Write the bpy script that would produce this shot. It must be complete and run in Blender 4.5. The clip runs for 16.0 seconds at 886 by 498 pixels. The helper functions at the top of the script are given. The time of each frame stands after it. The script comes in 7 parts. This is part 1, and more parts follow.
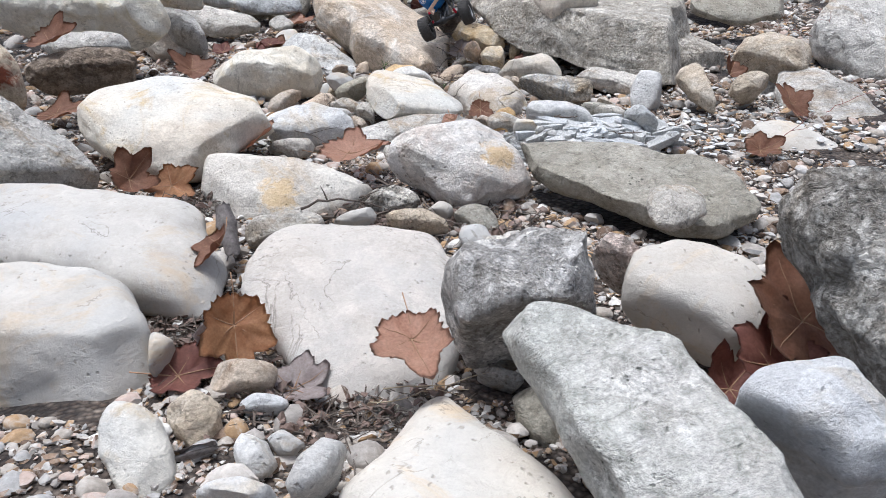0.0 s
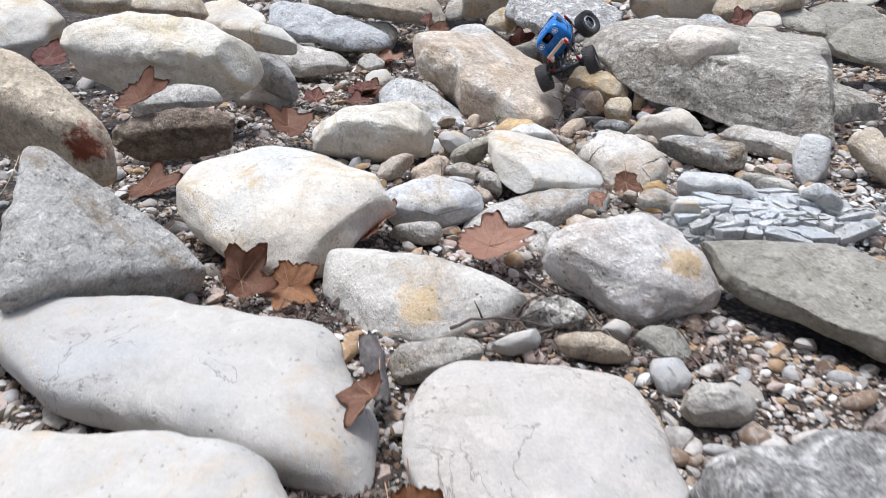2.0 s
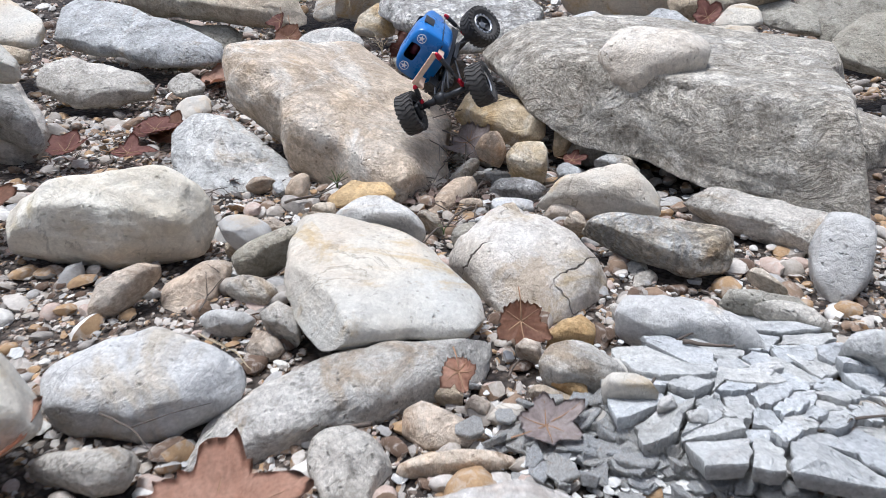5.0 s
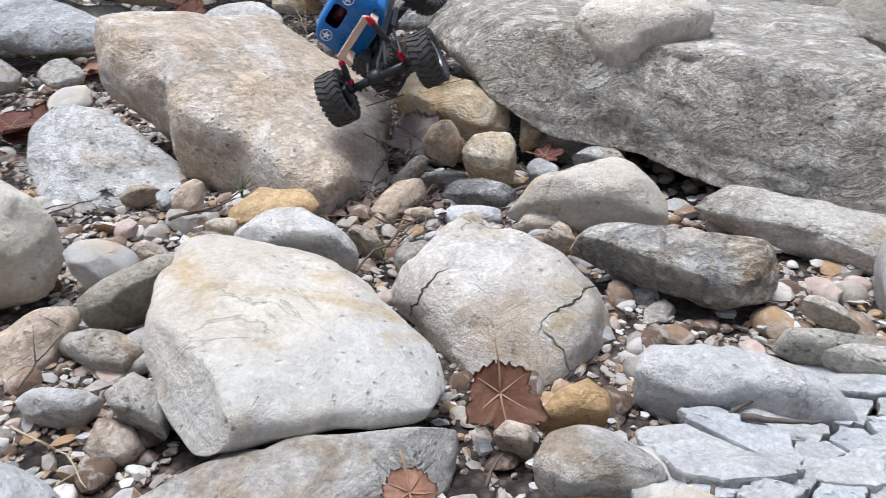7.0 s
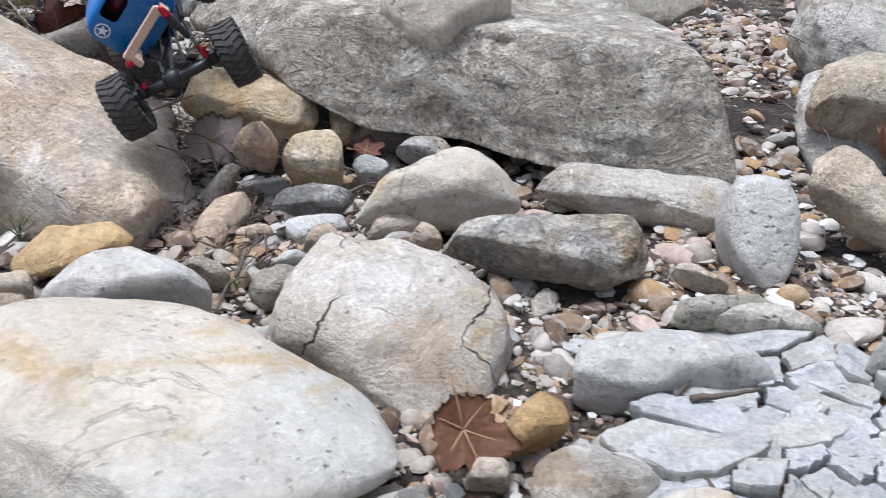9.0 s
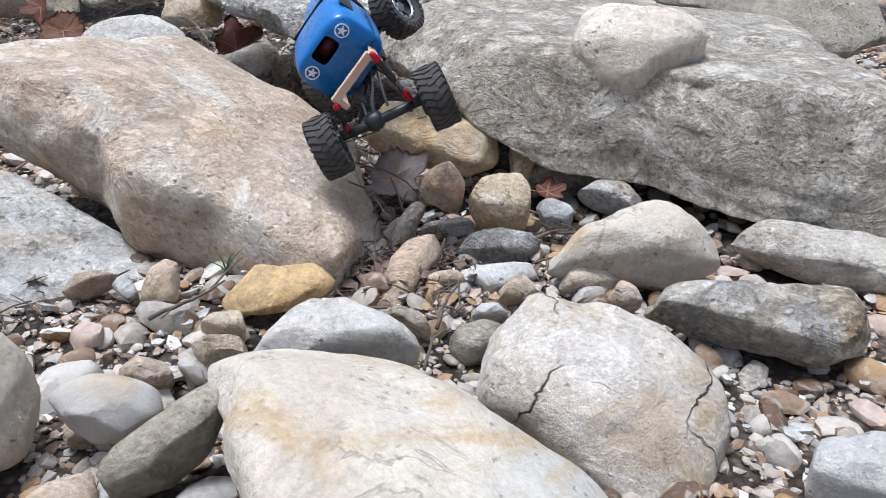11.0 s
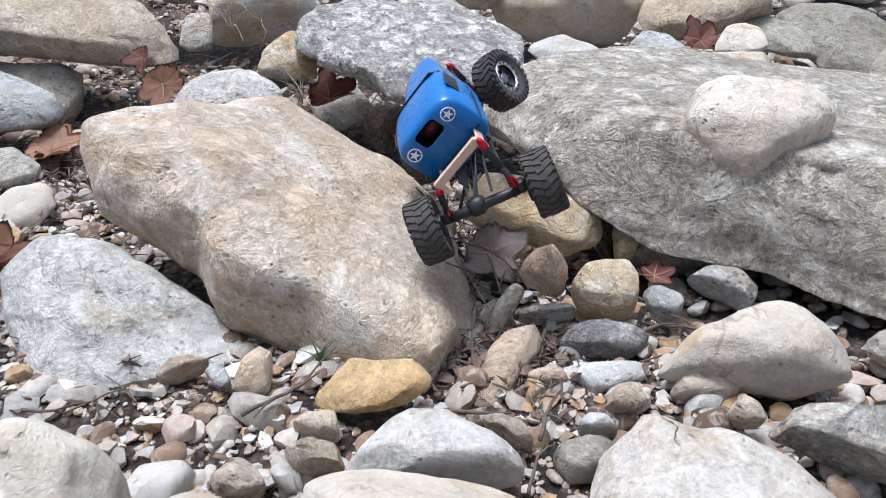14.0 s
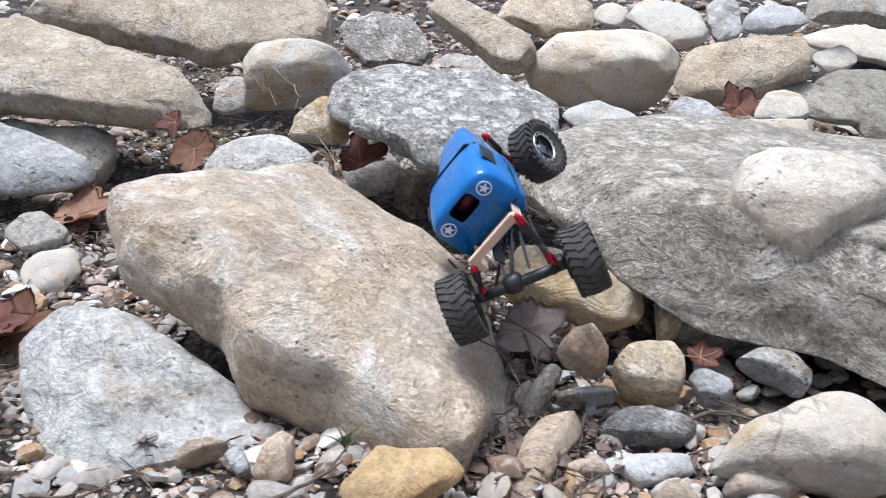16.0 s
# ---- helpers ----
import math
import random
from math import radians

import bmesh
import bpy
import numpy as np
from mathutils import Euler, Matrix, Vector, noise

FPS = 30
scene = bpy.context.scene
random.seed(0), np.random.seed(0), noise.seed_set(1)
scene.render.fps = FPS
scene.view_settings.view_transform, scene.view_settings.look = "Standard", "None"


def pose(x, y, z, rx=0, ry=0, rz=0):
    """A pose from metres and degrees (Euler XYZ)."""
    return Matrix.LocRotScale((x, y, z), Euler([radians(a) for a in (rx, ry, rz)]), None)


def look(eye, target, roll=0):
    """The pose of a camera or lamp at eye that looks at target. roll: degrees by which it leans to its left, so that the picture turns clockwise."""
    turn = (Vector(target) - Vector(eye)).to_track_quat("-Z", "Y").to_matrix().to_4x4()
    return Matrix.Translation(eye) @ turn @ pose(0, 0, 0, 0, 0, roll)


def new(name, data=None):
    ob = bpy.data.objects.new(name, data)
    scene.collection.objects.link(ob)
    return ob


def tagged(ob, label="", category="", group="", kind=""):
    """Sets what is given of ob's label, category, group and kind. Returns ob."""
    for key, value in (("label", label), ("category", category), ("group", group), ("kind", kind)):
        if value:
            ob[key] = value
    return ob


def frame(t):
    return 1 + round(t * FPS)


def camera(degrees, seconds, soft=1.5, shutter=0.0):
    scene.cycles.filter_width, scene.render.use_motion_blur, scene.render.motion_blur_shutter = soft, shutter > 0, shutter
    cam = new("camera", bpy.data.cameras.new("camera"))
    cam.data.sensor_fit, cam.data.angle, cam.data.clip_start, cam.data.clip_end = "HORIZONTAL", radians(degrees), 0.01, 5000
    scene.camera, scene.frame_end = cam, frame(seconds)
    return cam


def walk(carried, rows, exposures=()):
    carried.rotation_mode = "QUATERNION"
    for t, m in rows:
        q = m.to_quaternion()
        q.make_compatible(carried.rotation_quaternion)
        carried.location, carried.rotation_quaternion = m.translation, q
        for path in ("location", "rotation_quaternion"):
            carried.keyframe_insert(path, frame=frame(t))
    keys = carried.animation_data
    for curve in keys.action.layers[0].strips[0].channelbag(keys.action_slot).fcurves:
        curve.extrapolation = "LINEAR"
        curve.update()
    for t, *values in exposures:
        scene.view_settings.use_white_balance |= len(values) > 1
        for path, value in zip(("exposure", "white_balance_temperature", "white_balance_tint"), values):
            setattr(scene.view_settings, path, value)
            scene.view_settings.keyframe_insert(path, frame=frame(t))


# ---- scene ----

cam = camera(59.72, 16.0, 0.85, 0.4)
PATH = [  # seconds, eye in metres, pitch, lean, heading in degrees
    (0.0, 0.0, -0.0, 0.924, -23.998, 0.0, -0.0),
    (0.5, -0.0818, 0.0033, 0.9128, -24.009, -0.042, 0.39),
    (1.0, -0.2415, 0.0736, 0.9014, -23.995, -0.034, 1.011),
    (1.5, -0.3152, 0.2464, 0.9828, -23.942, -0.127, 1.99),
    (2.0, -0.3788, 0.5071, 1.0569, -23.798, -0.262, 2.835),
    (2.5, -0.3947, 0.7005, 1.0939, -23.878, -0.364, 3.273),
    (3.0, -0.224, 1.001, 0.9792, -23.798, -0.493, 3.279),
    (3.5, -0.0347, 1.2877, 0.9182, -23.908, -0.61, 2.497),
    (4.0, 0.019, 1.5623, 0.8607, -23.889, -0.509, 1.374),
    (4.5, 0.0036, 1.7254, 0.884, -24.002, -0.597, 0.552),
    (4.7, 0.0007, 1.7783, 0.9051, -24.03, -0.68, 0.283),
    (6.8, 0.0252, 2.366, 0.7362, -23.95, -0.536, -3.18),
    (7.0, 0.0171, 2.3634, 0.7302, -23.864, -0.605, -4.377),
    (7.5, -0.069, 2.3968, 0.7804, -24.222, -0.149, -14.948),
    (8.0, -0.1384, 2.4585, 0.7227, -24.7, 0.121, -23.925),
    (8.5, -0.1368, 2.5026, 0.6978, -24.871, 0.599, -27.545),
    (9.0, -0.205, 2.5736, 0.7207, -25.184, 0.843, -27.335),
    (9.5, -0.2742, 2.6024, 0.7324, -25.008, 1.146, -25.464),
    (10.0, -0.301, 2.6527, 0.7648, -25.133, 0.868, -22.945),
    (10.2, -0.3134, 2.6657, 0.7695, -25.14, 0.827, -22.075),
    (12.3, -0.3734, 2.7478, 0.8386, -25.701, 0.582, -16.387),
    (12.5, -0.3825, 2.7539, 0.839, -25.557, 0.548, -15.972),
    (13.0, -0.3908, 2.7701, 0.8367, -25.485, 0.49, -15.066),
    (13.5, -0.3967, 2.7907, 0.8583, -25.178, 0.423, -14.247),
    (14.0, -0.3608, 2.8406, 0.8924, -24.502, 0.307, -13.571),
    (14.5, -0.3268, 2.8563, 0.8874, -23.355, 0.282, -13.039),
    (15.0, -0.2666, 2.8676, 0.9121, -21.861, 0.207, -12.523),
    (15.5, -0.2876, 2.895, 0.8868, -20.954, 0.261, -12.037),
    (16.0, -0.3559, 2.9173, 0.9013, -20.37, 0.245, -11.377),
]
walk(cam, [(t, pose(x, y, z, 0, 0, heading) @ pose(0, 0, 0, 90 + pitch) @ pose(0, 0, 0, 0, 0, lean)) for t, x, y, z, pitch, lean, heading in PATH], [(0.0, 0.37, 5680, 10), (3.0, 0.42, 5640, 10), (9.0, 0.36, 5650, 10), (12.5, 0.44, 5650, 10), (16.0, 0.50, 5630, 10)])

# ---------- light ----------
world = bpy.data.worlds.new("overcast_sky")
scene.world = world
world.use_nodes = True
sky = world.node_tree.nodes.new("ShaderNodeTexSky")
sky.sky_type, sky.sun_disc = "NISHITA", False
sky.sun_elevation, sky.sun_rotation = radians(79), radians(-66)
sky.dust_density, sky.ozone_density, sky.air_density = 6.0, 1.0, 1.0
grey = world.node_tree.nodes.new("ShaderNodeHueSaturation")
grey.inputs["Saturation"].default_value = 0.7
back = world.node_tree.nodes["Background"]
world.node_tree.links.new(sky.outputs[0], grey.inputs["Color"])
world.node_tree.links.new(grey.outputs[0], back.inputs[0])
back.inputs[1].default_value = 0.125
sun_data = bpy.data.lights.new("sun", "SUN")
sun_data.energy, sun_data.angle, sun_data.color = 2.7, radians(16), (1.0, 0.985, 0.97)
sun = new("sun", sun_data)
sun.matrix_world = look((-0.9, 3.4, 5.0), (0, 3.0, 0))


# ---------- materials ----------
def nodes_of(name):
    m = bpy.data.materials.new(name)
    m.use_nodes = True
    t = m.node_tree
    return m, t, t.nodes["Principled BSDF"]


def add(t, kind, **values):
    n = t.nodes.new(kind)
    for key, v in values.items():
        n.inputs[key.replace("_", " ")].default_value = v
    return n


def ramp(t, src, lo, hi, c0=(0, 0, 0, 1), c1=(1, 1, 1, 1)):
    r = t.nodes.new("ShaderNodeValToRGB")
    r.color_ramp.elements[0].position, r.color_ramp.elements[1].position = lo, hi
    r.color_ramp.elements[0].color, r.color_ramp.elements[1].color = c0, c1
    t.links.new(src, r.inputs[0])
    return r.outputs[0]


def mixed(t, how, fac, a, b):
    n = t.nodes.new("ShaderNodeMix")
    n.data_type, n.blend_type = "RGBA", how
    for sock, v in ((n.inputs[0], fac), (n.inputs[6], a), (n.inputs[7], b)):
        if hasattr(v, "links"):
            t.links.new(v, sock)
        else:
            sock.default_value = (*v, 1) if isinstance(v, tuple) and len(v) == 3 else v
    return n.outputs[2]


def math_node(t, how, a, b=0.0):
    n = t.nodes.new("ShaderNodeMath")
    n.operation = how
    for sock, v in ((n.inputs[0], a), (n.inputs[1], b)):
        if hasattr(v, "links"):
            t.links.new(v, sock)
        else:
            sock.default_value = v
    return n.outputs[0]


def stone_material(name, base, alt, dark, stain=None, stain_at=0.62, specks=0.5, relief=1.0, grain=0.5, patch=None, coarse=1.0, bands=0.0, cracks=False, crust=0.3, blot=4.0, mottle=0.7, wash=None, flake=0.4, vein=0.0):
    """Weathered stone: broad tint patches, mottling, crystal grain, dark pits and an optional mineral stain or a patch at one spot."""
    m, t, b = nodes_of(name)
    tc, info = t.nodes.new("ShaderNodeTexCoord"), t.nodes.new("ShaderNodeObjectInfo")
    shift = add(t, "ShaderNodeVectorMath")
    shift.operation = "ADD"
    off = math_node(t, "MULTIPLY", info.outputs["Random"], 17.0)
    t.links.new(tc.outputs["Object"], shift.inputs[0])
    t.links.new(off, shift.inputs[1])
    co = shift.outputs[0]

    def noise_at(scale, detail, rough, warp=0.0):
        n = add(t, "ShaderNodeTexNoise", Scale=scale, Detail=detail, Roughness=rough, Distortion=warp)
        t.links.new(co, n.inputs["Vector"])
        return n.outputs["Fac"]

    def times(c, f):
        return tuple(min(0.9, v * f) for v in c)

    broad, mid, fine = noise_at(blot, 8, 0.62, 0.8), noise_at(20 * coarse, 9, 0.70, 0.5), noise_at(120 * coarse, 6, 0.75)
    col = mixed(t, "MIX", ramp(t, broad, 0.42, 0.60), base, alt)
    col = mixed(t, "MIX", ramp(t, mid, 0.54, 0.68, c1=(mottle, mottle, mottle, 1)), col, dark)
    col = mixed(t, "MIX", ramp(t, mid, 0.30, 0.44, (mottle, mottle, mottle, 1), (0, 0, 0, 1)), col, times(base, 1.25))
    if wash:
        col = mixed(t, "MIX", ramp(t, noise_at(2.6, 4, 0.5, 0.6), 0.40, 0.66, c1=(0.9, 0.9, 0.9, 1)), col, wash)
    if stain:
        col = mixed(t, "MIX", ramp(t, noise_at(3.6, 8, 0.66, 1.4), stain_at - 0.03, stain_at + 0.09, c1=(0.85, 0.85, 0.85, 1)), col, stain)
    if bands:
        w = add(t, "ShaderNodeTexWave", Scale=14.0, Distortion=9.0, Detail=4.0, Detail_Scale=1.6)
        t.links.new(co, w.inputs["Vector"])
        col = mixed(t, "MIX", ramp(t, w.outputs["Fac"], 0.55, 0.95, c1=(bands, bands, bands, 1)), col, alt)
    cell = add(t, "ShaderNodeTexVoronoi", Scale=95.0 * coarse, Randomness=1.0)
    wob = add(t, "ShaderNodeTexNoise", Scale=60.0, Detail=3.0)
    t.links.new(co, wob.inputs["Vector"])
    warp = add(t, "ShaderNodeVectorMath")
    warp.operation = "SCALE"
    warp.inputs["Scale"].default_value = 0.02
    t.links.new(wob.outputs["Color"], warp.inputs[0])
    shifted = add(t, "ShaderNodeVectorMath")
    shifted.operation = "ADD"
    t.links.new(co, shifted.inputs[0])
    t.links.new(warp.outputs[0], shifted.inputs[1])
    t.links.new(shifted.outputs[0], cell.inputs["Vector"])
    sep = t.nodes.new("ShaderNodeSeparateColor")
    t.links.new(cell.outputs["Color"], sep.inputs[0])
    where = math_node(t, "MULTIPLY", ramp(t, noise_at(7.0, 5, 0.6, 0.5), 0.36, 0.62), crust * 1.3)
    col = mixed(t, "MULTIPLY", where, col, ramp(t, sep.outputs[0], 0.05, 0.85, (0.42, 0.40, 0.38, 1), (1.28, 1.28, 1.27, 1)))
    pits = add(t, "ShaderNodeTexVoronoi", Scale=46.0 * coarse)
    t.links.new(shifted.outputs[0], pits.inputs["Vector"])
    speck = math_node(t, "MULTIPLY", ramp(t, pits.outputs["Distance"], 0.10, 0.24, (1, 1, 1, 1), (0, 0, 0, 1)), ramp(t, noise_at(9, 4, 0.6), 0.50, 0.58))
    col = mixed(t, "MIX", math_node(t, "MULTIPLY", speck, specks), col, times(dark, 0.6))
    col = mixed(t, "MULTIPLY", grain, col, ramp(t, fine, 0.34, 0.66, (0.55, 0.54, 0.52, 1), (1.2, 1.2, 1.2, 1)))
    if patch:
        spot, size, tint, force = patch
        d = add(t, "ShaderNodeVectorMath")
        d.operation = "DISTANCE"
        t.links.new(tc.outputs["Object"], d.inputs[0])
        d.inputs[1].default_value = spot
        edge = math_node(t, "ADD", math_node(t, "DIVIDE", d.outputs["Value"], size), math_node(t, "MULTIPLY", math_node(t, "SUBTRACT", mid, 0.5), 3.4))
        col = mixed(t, "MIX", ramp(t, edge, 0.45, 1.05, (force, force, force, 1), (0, 0, 0, 1)), col, tint)
    # spalled layers: noise contours stepped into ledges, each layer with its own weathering
    ledge = math_node(t, "MULTIPLY", noise_at(6.0 * coarse, 7, 0.6, 0.4), 13.0)
    layer, edge = math_node(t, "FLOOR", ledge), math_node(t, "POWER", math_node(t, "FRACT", ledge), 7.0)
    hashed = t.nodes.new("ShaderNodeTexWhiteNoise")
    hashed.noise_dimensions = "1D"
    t.links.new(layer, hashed.inputs["W"])
    col = mixed(t, "MULTIPLY", flake, col, ramp(t, hashed.outputs["Value"], 0.0, 1.0, (0.66, 0.63, 0.59, 1), (1.16, 1.15, 1.13, 1)))
    if vein:
        thread = math_node(t, "ABSOLUTE", math_node(t, "SUBTRACT", noise_at(3.4, 6, 0.55, 0.9), 0.5))
        thread = math_node(t, "MULTIPLY", ramp(t, thread, 0.001, 0.006, (1, 1, 1, 1), (0, 0, 0, 1)), ramp(t, noise_at(5.0, 2, 0.5), 0.50, 0.60))
        col = mixed(t, "MIX", math_node(t, "MULTIPLY", thread, vein), col, times(dark, 0.55))
    height = math_node(t, "ADD", math_node(t, "MULTIPLY", mid, 0.9), math_node(t, "MULTIPLY", fine, 0.28))
    grit = max(0.0, crust - 0.1)
    if grit:
        crease = math_node(t, "ABSOLUTE", math_node(t, "SUBTRACT", noise_at(13.0 * coarse, 7, 0.66, 0.5), 0.5))
        worn = ramp(t, crease, 0.0, 0.075)
        col = mixed(t, "MULTIPLY", min(1.0, grit * 1.6), col, ramp(t, crease, 0.0, 0.11, (0.55, 0.52, 0.48, 1), (1.16, 1.16, 1.15, 1)))
        height = math_node(t, "ADD", height, math_node(t, "MULTIPLY", worn, 0.8 * min(0.7, grit)))
    height = math_node(t, "ADD", height, math_node(t, "MULTIPLY", math_node(t, "ADD", layer, edge), 0.14 * flake))
    height = math_node(t, "SUBTRACT", height, math_node(t, "MULTIPLY", speck, 0.3))
    height = math_node(t, "ADD", height, math_node(t, "MULTIPLY", math_node(t, "MULTIPLY", sep.outputs[0], where), 0.10))
    if cracks:
        c = add(t, "ShaderNodeTexVoronoi", Scale=3.1)
        c.feature = "DISTANCE_TO_EDGE"
        bend = add(t, "ShaderNodeVectorMath")
        bend.operation = "ADD"
        nz = add(t, "ShaderNodeTexNoise", Scale=8.0, Detail=6.0)
        t.links.new(tc.outputs["Object"], nz.inputs["Vector"])
        t.links.new(tc.outputs["Object"], bend.inputs[0])
        sc = add(t, "ShaderNodeVectorMath")
        sc.operation = "SCALE"
        sc.inputs["Scale"].default_value = 0.12
        t.links.new(nz.outputs["Color"], sc.inputs[0])
        t.links.new(sc.outputs[0], bend.inputs[1])
        t.links.new(bend.outputs[0], c.inputs["Vector"])
        line = math_node(t, "MULTIPLY", ramp(t, c.outputs["Distance"], 0.0012, 0.007, (1, 1, 1, 1), (0, 0, 0, 1)), ramp(t, broad, 0.42, 0.56))
        col = mixed(t, "MIX", line, col, (0.06, 0.045, 0.035))
        height = math_node(t, "SUBTRACT", height, math_node(t, "MULTIPLY", line, 0.6))
    bump = add(t, "ShaderNodeBump", Strength=0.9, Distance=0.016 * relief)
    t.links.new(height, bump.inputs["Height"])
    t.links.new(bump.outputs[0], b.inputs["Normal"])
    tint = add(t, "ShaderNodeHueSaturation", Hue=0.5, Saturation=1.0)
    t.links.new(math_node(t, "ADD", 0.9, math_node(t, "MULTIPLY", info.outputs["Random"], 0.2)), tint.inputs["Value"])
    warmth = math_node(t, "FRACT", math_node(t, "MULTIPLY", info.outputs["Random"], 7.31))
    col = mixed(t, "MULTIPLY", math_node(t, "MULTIPLY", warmth, 0.6), col, (1.04, 0.98, 0.88))
    t.links.new(col, tint.inputs["Color"])
    t.links.new(tint.outputs[0], b.inputs["Base Color"])
    b.inputs["Roughness"].default_value = 0.85
    b.inputs["Specular IOR Level"].default_value = 0.3
    return m


